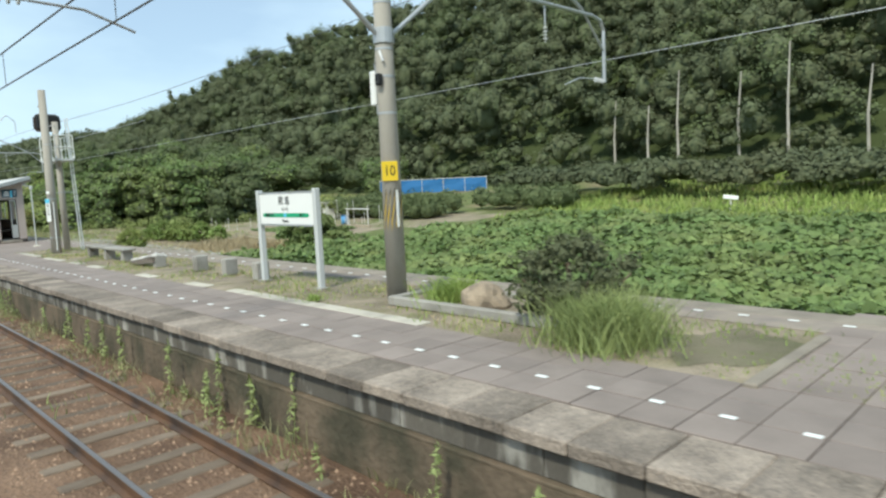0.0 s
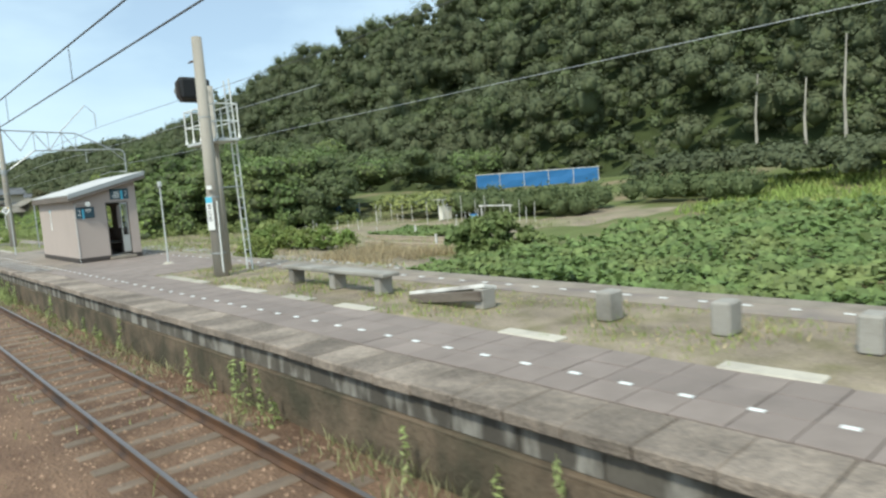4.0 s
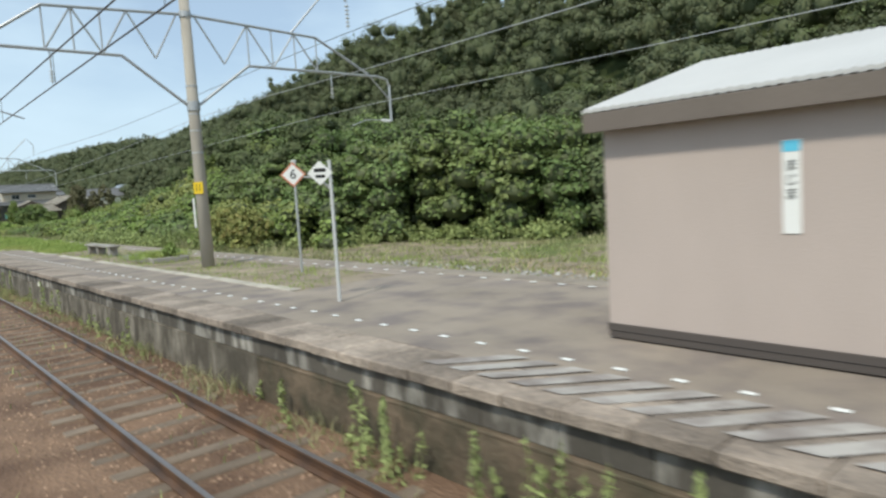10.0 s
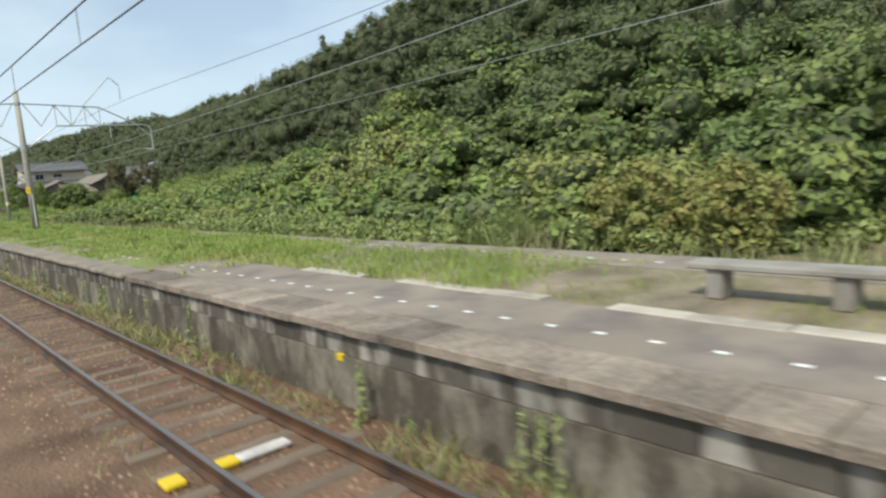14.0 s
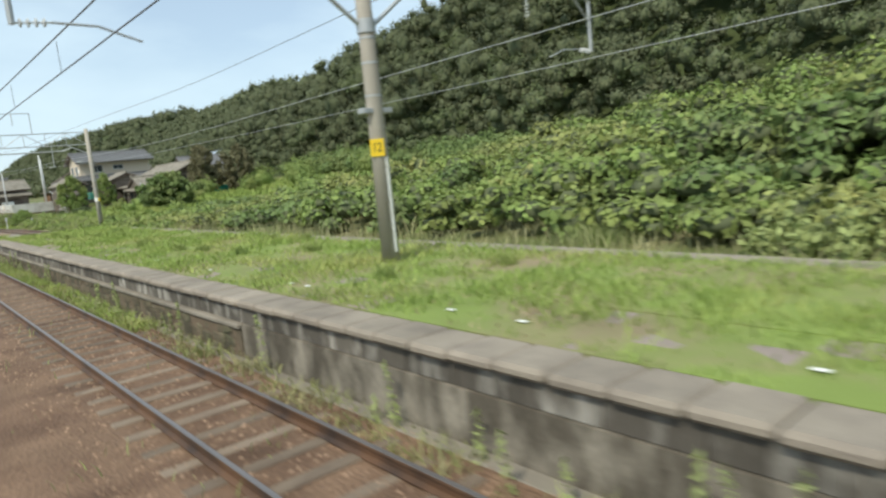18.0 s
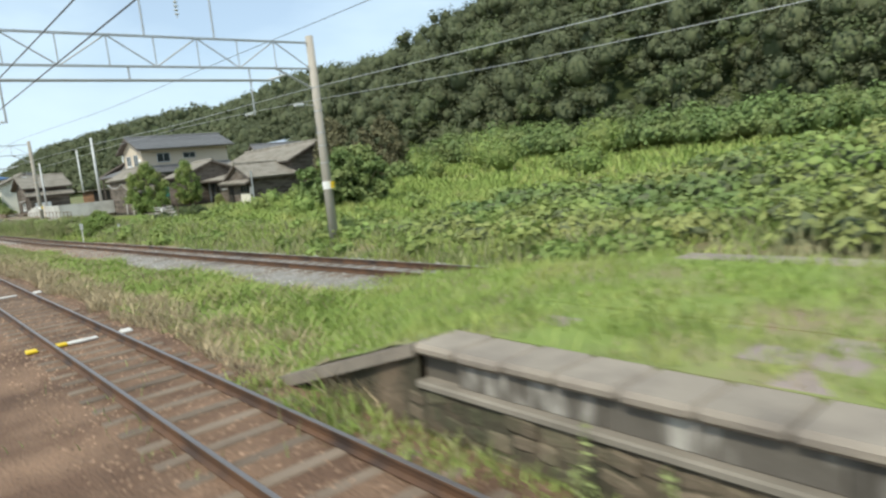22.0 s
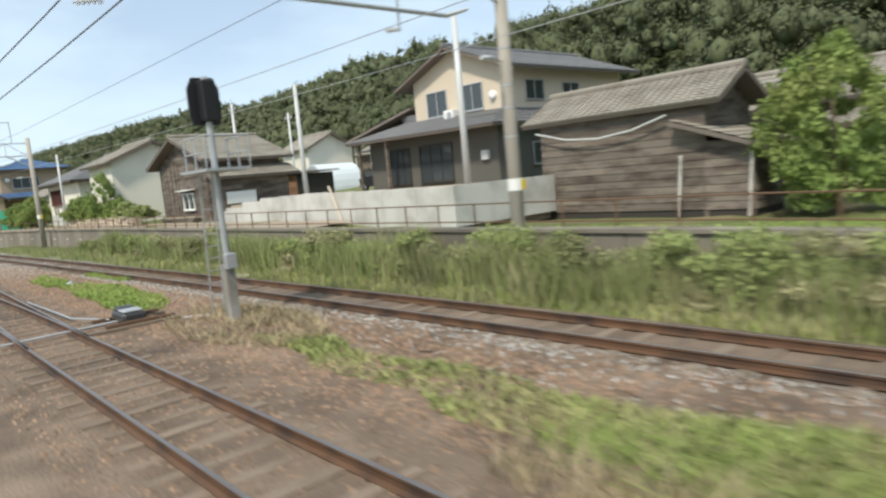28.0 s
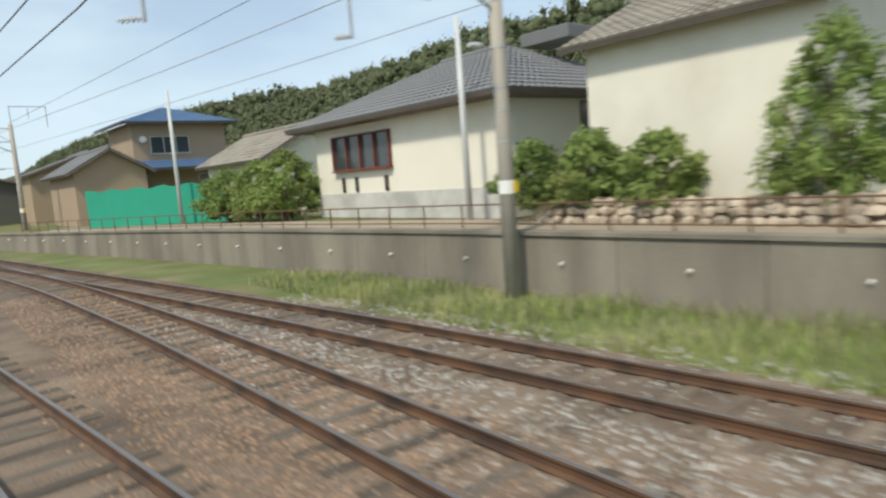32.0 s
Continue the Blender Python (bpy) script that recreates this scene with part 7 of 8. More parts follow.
near_trees = [t for t in trees if t[1] < 215]
mid_trees = [t for t in trees if 215 <= t[1] < 330]
far_trees = [t for t in trees if t[1] >= 330]
foliage("hillside_wood", lobes(near_trees[::5]), M_round, 0.27, 245, "lighter green crowns in the hillside wood", "wood", uphill=True, **SOFT)
near_trees = [t for i, t in enumerate(near_trees) if i % 5]
foliage("hillside_wood", lobes(near_trees) + big, M_forest, 0.27, 235, "dense green broadleaf wood on the hillside", "wood", uphill=True, **SOFT)
foliage("hillside_wood", lobes(mid_trees), M_forest, 0.31, 160, "dense green broadleaf wood behind the village", "wood", uphill=True, **SOFT)
foliage("distant_wood", lobes(far_trees, 3), M_forest, 0.62, 30, "dense green wood on the farther hillside", "wood", uphill=True, **SOFT)
distant = []
for a in np.arange(625, 1500, 14.0):
    for x in np.arange(90, 215, 11.0):
        px, py = x + rng.uniform(-5, 5), a + rng.uniform(-6, 6)
        r = rng.uniform(6, 8.5)
        distant.append((px, py, float(land(px, py)) + 4, r, r * 0.9))
foliage("distant_wood", distant, M_forest, 1.6, 7, "hazy green wooded ridge far down the line", "wood", **SOFT)
for i, (x, y, h) in enumerate(((63.5, 30.5, 10), (64.5, 25.0, 9), (64.0, 20.5, 11), (65.0, 14.5, 8), (63.0, 33.5, 7), (65.5, 9.0, 9), (64, 3.5, 10), (65, 38.5, 8))):
    t = thing("bare_trunk", "slim pale tree trunk at the edge of the wood", "tree trunk", (x, y, float(land(x, y))), group="bare trunks")
    part("trunk", Shape().tube([(0, 0, -0.3), (0.1 * (i % 3), 0.15, h * 0.5), (0.2, -0.1 * (i % 2), h)], 0.16, 8, 0.06), M_pole, t)

# ---- undergrowth of the bank behind the far track ----
def thicket_top(x, y):
    """Height that the thicket behind the far track reaches."""
    tall = float(np.interp(y, [61, 66, 74, 85, 98, 104, 110, 120, 135, 150, 160], [3.6, 5.4, 6.5, 7.3, 8.3, 7.0, 5.0, 4.3, 3.5, 2.2, 1.6]))
    near = float(np.interp(x, [15, 18, 21, 25, 30, 60], [0.14, 0.30, 0.52, 0.88, 1.0, 1.08]))
    low = float(np.interp(x, [15, 20, 26, 35, 60], [0.28, 0.52, 0.78, 1.0, 1.2]))
    k = float(np.clip((y - 102) / 8, 0, 1))
    return tall * (near * (1 - k) + low * k) * (1 + 0.5 * noise.noise((x * 0.16, y * 0.16, 3)) + 0.28 * noise.noise((x * 0.5, y * 0.5, 8)))


thicket = []
for a in np.arange(62, 160, 1.55):
    x = float(np.interp(a, [62, 69, 72, 76, 84, 140, 160], [28.0, 26.5, 21.5, 17.6, 16.2, 15.5, 15.0]))
    far_side = float(np.interp(a, [62, 66.4, 66.5, 80, 105, 140, 160], [35, 35, 58, 46, 52, 52, 22]))
    while x < far_side:
        px, py = x + rng.uniform(-0.6, 0.6), a + rng.uniform(-0.7, 0.7)
        g, top = float(land(px, py)), thicket_top(px, py)
        big_ = 1.0 + 0.035 * (px - 16)
        r = big_ * rng.uniform(0.7, 1.3)
        h = min(r * rng.uniform(0.55, 0.85), max(0.4, 0.6 * (top - g)))
        thicket.append((px, py, max(top - h, g + 0.25 * h), r, h))
        z = top - 2.1 * h
        while z > g + 0.1 and px < 36:
            thicket.append((px - rng.uniform(0, 0.8), py + rng.uniform(-0.7, 0.7), z, r * rng.uniform(0.8, 1.15), h * rng.uniform(0.8, 1.2)))
            z -= 1.45 * h
        x += rng.uniform(1.25, 1.9) * big_
def thicket_kind(b):
    """0 dark trees, 1 bright creeper, 2 pale scrub, 3 mid green shrubs."""
    k = noise.noise((b[0] * 0.17, b[1] * 0.13, 7.0))
    if b[0] > 24 and b[1] < 108:
        return 0 if k < 0.12 else 1
    if b[1] < 92 and b[0] > 20:
        return 1 if k > -0.15 else 0
    if k > 0.2:
        return 2
    return 3 if k > -0.25 else 1


# cores darker than these leaves: shade in the gaps put into colour
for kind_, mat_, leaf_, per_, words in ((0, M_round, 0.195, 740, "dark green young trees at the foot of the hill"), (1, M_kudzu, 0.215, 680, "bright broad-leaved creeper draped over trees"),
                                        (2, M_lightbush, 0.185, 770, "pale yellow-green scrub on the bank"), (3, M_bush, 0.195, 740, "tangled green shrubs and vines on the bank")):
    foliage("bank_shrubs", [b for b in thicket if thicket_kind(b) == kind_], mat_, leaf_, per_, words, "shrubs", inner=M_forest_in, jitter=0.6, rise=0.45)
skirt = []
for a in np.arange(61, 108, 0.55):
    x = float(np.interp(a, [61, 62, 69, 72, 76, 84, 108], [33.0, 27.6, 25.6, 20.6, 16.8, 15.6, 15.2]))
    for k in range(2):
        r = rng.uniform(0.4, 0.85)
        px = x - 0.5 + 1.1 * k + rng.uniform(-0.6, 0.4)
        skirt.append((px, a + rng.uniform(-0.3, 0.3), float(land(px, a)) + 0.35 * r, r, r * rng.uniform(0.7, 1.3)))
foliage("bank_shrubs", skirt, M_weed, 0.11, 2800, "low leafy weeds and saplings at the thicket's foot", "shrubs", inner=M_weed, core=0.5, jitter=0.9, long=1.9)
edge_row = []
for a in np.arange(136, 206, 1.7):
    for x in (55.0, 57.5, 60.0):
        r = rng.uniform(1.2, 2.4)
        px, py = x + rng.uniform(-1.0, 1.0), a + rng.uniform(-0.8, 0.8)
        edge_row.append((px, py, float(land(px, py)) + r * 0.55 + 0.5 * (x - 55) / 2.5, r, r * rng.uniform(0.7, 1.0)))
foliage("bank_shrubs", edge_row, M_kudzu, 0.28, 450, "green creeper and shrubs at the edge of the wood", "shrubs", inner=M_kudzu)

meadow_shrubs = []
for a in np.arange(146, 204, 1.4):
    for x in (12.9 if a < 170 else 12.2, 14.3, 16.2, 18.6):
        if rng.random() < 0.5:
            r = rng.uniform(0.5, 1.0)
            px, py = x + rng.uniform(-0.7, 0.7), a + rng.uniform(-1, 1)
            if py > 187 and px < 21:
                continue
            meadow_shrubs.append((px, py, float(land(px, py)) + 0.15, r, r * rng.uniform(0.5, 0.8)))
for x, y, r in ((33, 188, 2.0), (29, 187.5, 1.3), (24, 186, 1.0), (24.5, 183, 1.0), (27, 185, 1.2), (30.5, 183, 1.0),
                (35, 179, 1.6), (40, 176, 2.2), (44, 182, 2.5), (48, 172, 2.6), (42, 190, 2.4), (38, 168, 1.2), (34, 163, 1.5), (21, 164, 0.8), (19, 172, 0.9), (20, 180, 0.9)):
    meadow_shrubs.append((x, y, float(land(x, y)) + r * 0.55, r, r * 0.95))
foliage("meadow_shrubs", meadow_shrubs, M_bush, 0.155, 1050, "scattered green shrubs in the overgrown meadow", "shrubs", inner=M_bush, core=0.58, jitter=0.8)
for x, y, r in ((12.6, 191.3, 1.5), (12.7, 189.9, 1.2), (12.5, 192.9, 1.1), (12.3, 194.2, 0.7), (11.8, 191.8, 0.8), (11.7, 190.2, 0.65), (11.7, 193.4, 0.5)):
    tree("rounded green shrub on the embankment", x, y, float(land(x, y)) - 0.1, r, r * 0.62, 0.05, M_bush, 0.045, 9500, "shrub", "shrub")
for x, y, r in ((15.6, 188.4, 0.6), (15.7, 186.4, 0.8), (14.6, 185.4, 0.7), (17.4, 187.2, 1.0), (17.6, 185.2, 1.1)):
    tree("leafy green vine growing over the pole fence", x, y, float(land(x, y)) - 0.1, r, r * 0.6, 0.05, M_round, 0.07, 6000, "shrub", "shrub")
tree("broad round dark green tree standing in the meadow", 23.5, 173.5, float(land(23.5, 173.5)), 3.9, 2.05, 0.4, M_kudzu, 0.14, 3600)
tree("tall dull brown-green tree beside the farmhouse", 35.6, 194.6, float(land(35.6, 194.6)), 3.2, 4.1, 0.8, M_browntree, 0.15, 2400)
tree("dull green tree behind the farmhouse yard", 39.5, 192.0, float(land(39.5, 192.0)), 3.0, 3.8, 0.8, M_browntree, 0.15, 2400)
tree("bright green leafy tree beside the wooden shed", 21.2, 207.2, 0.5, 2.35, 2.95, 0.5, M_bush, 0.075, 8500)
tree("olive green tree behind the wooden shed", 26.2, 210.0, float(land(26.2, 210.0)), 1.9, 2.7, 0.7, M_bush, 0.09, 6000)
tree("green leafy shrub at the farmhouse porch", 26.4, 202.3, float(land(26.4, 202.3)) - 0.1, 0.7, 0.75, 0.05, M_lightbush, 0.06, 9000, "shrub", "shrub")
tree("feathery green conical tree before the storehouse", 13.95, 253.2, 1.4, 1.5, 2.05, 0.5, M_bush, 0.045, 17000)
tree("green leafy shrub at the barn", 14.2, 246.6, 1.45, 1.3, 0.62, 0.1, M_weed, 0.05, 14000, "shrub", "shrub")
tree("green leafy shrub by the stone wall", 14.1, 248.6, 1.45, 1.2, 0.8, 0.1, M_weed, 0.055, 13000, "shrub", "shrub")
for k, (x, y, r, h) in enumerate(((13.9, 256.9, 1.0, 0.9), (13.8, 258.8, 1.3, 0.95), (13.8, 260.7, 1.1, 0.9), (13.8, 251.2, 0.6, 0.7), (13.6, 275.4, 1.6, 1.5), (13.5, 278.0, 1.5, 1.3), (12.9, 280.4, 1.4, 1.2), (14.0, 250.0, 0.9, 0.8))):
    tree("clipped dark green garden hedge", x, y, 1.4 if y < 270 else 1.05, r * 1.2, h * 1.35, 0.05, M_bush, 0.06, 11000, "hedge", "hedge")
tree("dense green shrub beside the track", 14.6, 41.8, -0.4, 1.0, 0.85, 0.05, M_bush, 0.065, 9600, "shrub", "shrub")
for x, y, r in ((20.9, 43.2, 0.8), (20.4, 44.7, 1.05), (20.1, 46.2, 0.9), (19.9, 47.7, 1.0), (19.6, 49.2, 1.1), (19.4, 50.8, 0.9)):
    tree("grassy green shrub between garden and track", x, y, -0.5, r, r * 0.85, 0.05, M_bush, 0.085, 4600, "shrub", "shrub")
redtip = material("reddish_tipped_leaves", (0.29, 0.31, 0.105), 0.7, 0.4, 3.0, 12.0, 0.0, island=0.35, alt=(0.35, 0.28, 0.115), alt_at=0.6, alt_scale=2.4, translucent=0.25)
for x, y, r in ((16.5, 76.0, 1.6), (16.3, 78.4, 1.7), (16.6, 80.2, 1.2)):
    tree("pale yellow-green bush with reddish leaf tips at the bank", x, y, -0.25, r, 1.6 * r / 1.7, 0.1, redtip, 0.085, 5600, "shrub", "shrub")
tree("leafy vine-covered mound in the field", 21.5, 32.5, -0.6, 2.2, 1.2, 0.05, M_kudzu, 0.122, 3900, "shrub", "shrub")

# broad-leaved creeper over the field
def cover(name, n, region, size, lift, mat, label, category, up=1.2, inside=None):
    x0, x1, y0, y1 = region
    p = np.stack([rng.uniform(x0, x1, n), rng.uniform(y0, y1, n)], 1)
    if inside is not None:
        p = p[inside(p[:, 0], p[:, 1])]
    w = np.array([noise.noise((a * 0.45, b * 0.45, 1.0)) + 0.5 * noise.noise((a * 1.3, b * 1.3, 5.0)) for a, b in p])
    z = land(p[:, 0], p[:, 1]) + lift * (0.55 + 0.8 * w) + rng.uniform(-0.12, 0.06, len(p))
    nrm = rng.normal(size=(len(p), 3)) * 0.55 + [-0.25, -0.15, up]
    s = rng.uniform(0.65, 1.3, len(p)) * size
    v, f = leaf_quads(np.c_[p, z], nrm, s * 1.1, 0.12, 1.15, True)
    return tagged(big_mesh(name, v, f, mat), label, category, kind="stuff")


def in_creeper(x, y):
    return (x > 14.4 + 0.4 * np.sin(y * 0.9)) & (y < 31.5 - 0.10 * (x - 15) + 1.2 * np.sin(x * 0.7))


cover("field_creeper", 30000, (14, 24, -14, 33), 0.22, 0.55, M_kudzu, "broad-leaved green creeper covering the field", "creeper", inside=in_creeper)
cover("field_creeper", 16000, (24, 38, -14, 32), 0.30, 0.6, M_kudzu, "broad-leaved green creeper covering the field", "creeper", inside=in_creeper)


def grass(name, n, region, height, mat, label, base=None, width=0.006, inside=None, clumpy=0.0, lean=0.5):
    x0, x1, y0, y1 = region
    n, width = int(0.7 * n), 1.38 * width
    p = np.stack([rng.uniform(x0, x1, n), rng.uniform(y0, y1, n)], 1)
    if clumpy:
        w = np.array([noise.noise((a * 0.8, b * 0.8, 9.0)) for a, b in p])
        p = p[w + rng.uniform(-0.35, 0.35, len(p)) > clumpy - 0.5]
    if inside is not None:
        p = p[inside(p[:, 0], p[:, 1])]
    z = land(p[:, 0], p[:, 1]) - 0.02 if base is None else np.full(len(p), base)
    w = np.array([noise.noise((a * 0.5, b * 0.5, 2.0)) for a, b in p])
    h = height * rng.uniform(0.5, 1.25, len(p)) * (1 + 0.8 * w)
    v, f = blades(np.c_[p, z], np.maximum(h, 0.03), width * rng.uniform(0.7, 1.4, len(p)), lean)
    return tagged(big_mesh(name, v, f, mat), label, "grass", kind="stuff")


grass("lawn", 22000, (11.6, 20, 198, 223), 0.08, M_grass, "short green lawn above the retaining wall", None, 0.012, lambda x, y: x < np.interp(y, [204, 213, 223], [20, 14.5, 14.5]), lean=0.8)
rp = np.c_[rng.uniform(4.3, 10.0, 9000), rng.uniform(143.2, 152.4, 9000)]
rv, rf = blades(np.c_[rp, ramp_z(rp[:, 0], rp[:, 1]) - 0.02], rng.uniform(0.08, 0.28, 9000), rng.uniform(0.006, 0.013, 9000), 0.7)
tagged(big_mesh("ramp_grass", rv, rf, M_grass), "long green grass on the platform's end ramp", "grass", kind="stuff")
def sod(x, y):
    """Turf that thins out to straw and bare slabs towards the platform's edge."""
    w = np.array([noise.noise((a * 0.9, b * 0.35, 4.0)) + 0.6 * noise.noise((a * 2.6, b * 1.4, 1.0)) for a, b in zip(x, y)])
    return w + rng.uniform(-0.25, 0.25, len(x)) > np.interp(x, [4.9, 5.6, 6.4, 7.2, 9.8], [0.0, -0.12, -0.22, -0.45, -0.55])


grass("platform_grass", 96000, (4.86, 9.75, 82, 143.2), 0.14, M_grass, "bright green grass on the disused platform end", ZP - 0.02, 0.008, sod, 0.2, lean=0.8)
grass("platform_grass", 16000, (4.9, 9.6, 84, 143.2), 0.09, M_straw, "short straw-coloured grass on the disused platform end", ZP - 0.02, 0.007, None, 0.62, lean=1.0)
grass("platform_grass", 9000, (6.5, 8.9, 6, 31.3), 0.07, M_straw, "short straw-coloured grass on the gravel", ZP - 0.02, 0.006, clumpy=0.55, lean=1.0)
grass("platform_grass", 15000, (6.45, 8.9, 0, 31.5), 0.09, M_grass, "thin dry grass along the platform's middle", ZP - 0.02, 0.005, clumpy=0.5)
grass("platform_grass", 9000, (6.5, 8.9, 52.9, 84), 0.10, M_grass, "thin grass and weeds along the platform's middle", ZP - 0.02, 0.005, clumpy=0.42)
grass("platform_grass", 9000, (6.4, 9.4, 74, 86), 0.16, M_grass, "bright green grass spreading over the platform", ZP - 0.02, 0.008, clumpy=0.3)
between = lambda x, y: (x > 4.6 + 0.35 * np.sin(y * 0.8)) & (x < np.minimum(far_track(y) - 2.2, np.interp(y, [180, 185, 192, 205], [9, 6.7, 6.6, 6.4])) + 0.3 * np.sin(y * 0.6))
grass("lineside_grass", 9000, (5.0, 8.5, 144, 178), 0.32, M_straw, "scattered straw-coloured grass between the tracks", None, 0.010, between, 0.5, lean=0.8)
grass("lineside_grass", 66000, (4.1, 9.2, 144, 205), 0.26, M_grass, "tall green grass between the tracks", None, 0.014, between, lean=1.4)
grass("lineside_grass", 44000, (3.8, 5.5, 144, 205), 0.42, M_straw, "dry straw-coloured grass beside the near track", None, 0.010, lambda x, y: (x > 3.95 + 0.2 * np.sin(y * 0.8)) & ((y < 184) | (x < 4.7)), 0.45, lean=0.7)
grass("lineside_grass", 36000, (4.7, 6.9, 176, 203), 0.2, M_trackgrass, "green grass strip between the tracks", -0.2, 0.014, lambda x, y: x > 4.75 + 0.2 * np.sin(y * 1.1), lean=0.9)
def patch(x, y):
    """Grass islands in the ballast between the tracks."""
    w = 0.15 * np.sin(3.1 * x + 1.7 * y)
    a = np.abs(x - np.interp(y, [196, 202, 212], [5.4, 5.7, 5.75])) < np.interp(y, [196, 204, 211, 213], [0.9, 0.8, 0.4, 0.0]) + w
    b = np.abs(x - np.interp(y, [219, 224, 228, 229, 233.8], [5.7, 5.95, 5.9, 5.45, 5.75])) < np.interp(y, [218.6, 220, 225, 228, 228.6, 229.2, 232, 234], [0, 0.75, 0.8, 0.5, 0.15, 0.45, 0.45, 0.0]) + w * 0.5
    d = (np.abs(x - far_track(y) + 0.75) < 0.25) & (y > 227) & (y < 231.5)
    return (a & (y < 213)) | (b & (y > 218.6) & (y < 234)) | d


grass("lineside_grass", 9000, (4.6, 7.4, 210, 218.5), 0.2, M_straw, "dry straw-coloured grass round the signal mast", -0.19, 0.010, lambda x, y: (x - 6.0) ** 2 / 1.6 + (y - 214.4) ** 2 / 9 < 1, 0.25, lean=0.9)
grass("lineside_grass", 45000, (4.2, 8.6, 196, 216), 0.13, M_trackgrass, "low green grass patches in the ballast", -0.19, 0.018, patch, 0.1, lean=0.9)
grass("lineside_grass", 50000, (4.2, 8.6, 216, 236), 0.13, M_grass, "vivid green grass islands in the ballast", -0.19, 0.018, patch, 0.0, lean=0.9)
foot = lambda x, y: (x > far_track(y) + 1.2) & (x < wall_x(y) - 0.05)
slope = lambda x, y: (x > far_track(y) + 1.5 + 0.3 * np.sin(y * 0.7)) & (x < far_track(y) + 5.5)
bank_foot = lambda x, y: slope(x, y) & (y < 186)
grass("slope_weeds", 20000, (10.6, 15.5, 146, 204), 0.42, M_olive, "tall olive weeds and grass on the slope beside the far track", None, 0.016, bank_foot, 0.2, lean=0.35)
grass("slope_weeds", 26000, (10.6, 15.5, 146, 204), 0.32, M_grass, "green grass on the slope beside the far track", None, 0.014, slope, 0.2, lean=0.5)
grass("slope_weeds", 14000, (10.8, 14.5, 185, 204), 0.42, M_olive, "olive weeds on the slope below the farmhouse", None, 0.013, lambda x, y: (y < 203) & (x > 11.4), 0.35, lean=0.3)
tallest = lambda x, y: foot(x, y) & (y > 197) & (y < 247) & (x > 10.8 + 0.25 * np.sin(y * 0.8))
grass("wall_weeds", 34000, (10.5, 12.08, 197, 247), 0.95, M_weed, "tall green weeds before the retaining wall", None, 0.012, tallest, 0.3, lean=0.24)
grass("wall_weeds", 34000, (10.4, 12.08, 197, 247), 0.9, M_olive, "tall olive weeds hiding the retaining wall", None, 0.011, tallest, 0.35, lean=0.24)
grass("wall_weeds", 36000, (8.2, 12.08, 198, 268), 0.32, M_olive, "tall mixed weeds at the retaining wall's foot", None, 0.011, foot, 0.3, lean=0.3)
grass("wall_weeds", 22000, (8.2, 12.08, 198, 268), 0.26, M_grass, "green grass at the retaining wall's foot", None, 0.011, foot, 0.36, lean=0.5)
grass("wall_weeds", 12000, (11.0, 12.08, 197.5, 217), 1.15, M_olive, "tall pale weeds hiding the retaining wall's end", None, 0.012, lambda x, y: (x > 11.1 + 0.2 * np.sin(y * 0.9)) & (x < np.where(y < 199.3, 12.3, wall_x(y) - 0.04)), 0.1, lean=0.22)
grass("wall_weeds", 16000, (9.2, 11.2, 197, 240), 0.22, M_trackgrass, "green grass between the far track and the weeds", -0.22, 0.013, lambda x, y: (x > far_track(y) + 1.6 + 0.2 * np.sin(y * 0.7)), 0.35, lean=0.7)
leafy, pale_leafy = [], []
for a in np.arange(193.5, 249, 0.42):
    tall = float(np.interp(a, [193.5, 197, 214, 224, 238, 243, 249], [0.7, 1.15, 1.2, 1.1, 1.0, 0.9, 0.45])) * (1 + 0.35 * noise.noise((a * 0.4, 3.0, 0)))
    x = float(np.interp(a, [193.5, 198, 249], [12.1, 11.55, 11.45])) + rng.uniform(-0.35, 0.3)
    for z in np.arange(-0.1, tall - 0.2, 0.36):
        (leafy if noise.noise((a * 0.3, z, 6)) > -0.05 else pale_leafy).append((x + rng.uniform(-0.2, 0.15), a + rng.uniform(-0.25, 0.25), z, rng.uniform(0.28, 0.46), rng.uniform(0.26, 0.42)))
foliage("wall_weeds", leafy, M_weed, 0.048, 8500, "leafy green weeds hiding the retaining wall", "weeds", inner=M_weed, core=0.4, jitter=1.0, long=2.4)
foliage("wall_weeds", pale_leafy, M_olive, 0.045, 8500, "pale seeding weeds before the retaining wall", "weeds", inner=M_olive, core=0.4, jitter=1.0, long=2.6)
weed_clumps = [(x, y, -0.2 + r * 0.5, r, r * 1.1) for x, y, r in ((11.35, 247.6, 0.42), (11.4, 245.6, 0.5), (11.3, 243.2, 0.4), (11.5, 239.2, 0.45), (11.4, 235.6, 0.5), (11.5, 231.0, 0.55), (11.2, 249.4, 0.3), (11.4, 227.0, 0.5))]
foliage("wall_weeds", weed_clumps, M_bush, 0.05, 15000, "bright leafy weeds at the retaining wall", "weeds", inner=M_bush, core=0.4, jitter=1.0, long=2.0)
yard_front = lambda x, y: (y > 185) & (y < 204) & (x < 20.2)
grass("meadow_grass", 50000, (13, 34, 144, 205), 0.45, M_grass, "tall green meadow grass on the slope", None, 0.022, lambda x, y: (x > far_track(y) + 2.2) & (y < 199) & ~yard_front(x, y), lean=1.1)
grass("meadow_grass", 26000, (12.5, 20, 185, 204), 0.16, M_grass, "short green grass before the farmhouse yard", None, 0.016, lambda x, y: x > far_track(y) + 2.2, lean=0.9)
grass("meadow_grass", 18000, (30, 62, 140, 205), 0.6, M_grass, "tall green meadow grass below the wood", None, 0.055, lean=0.6)
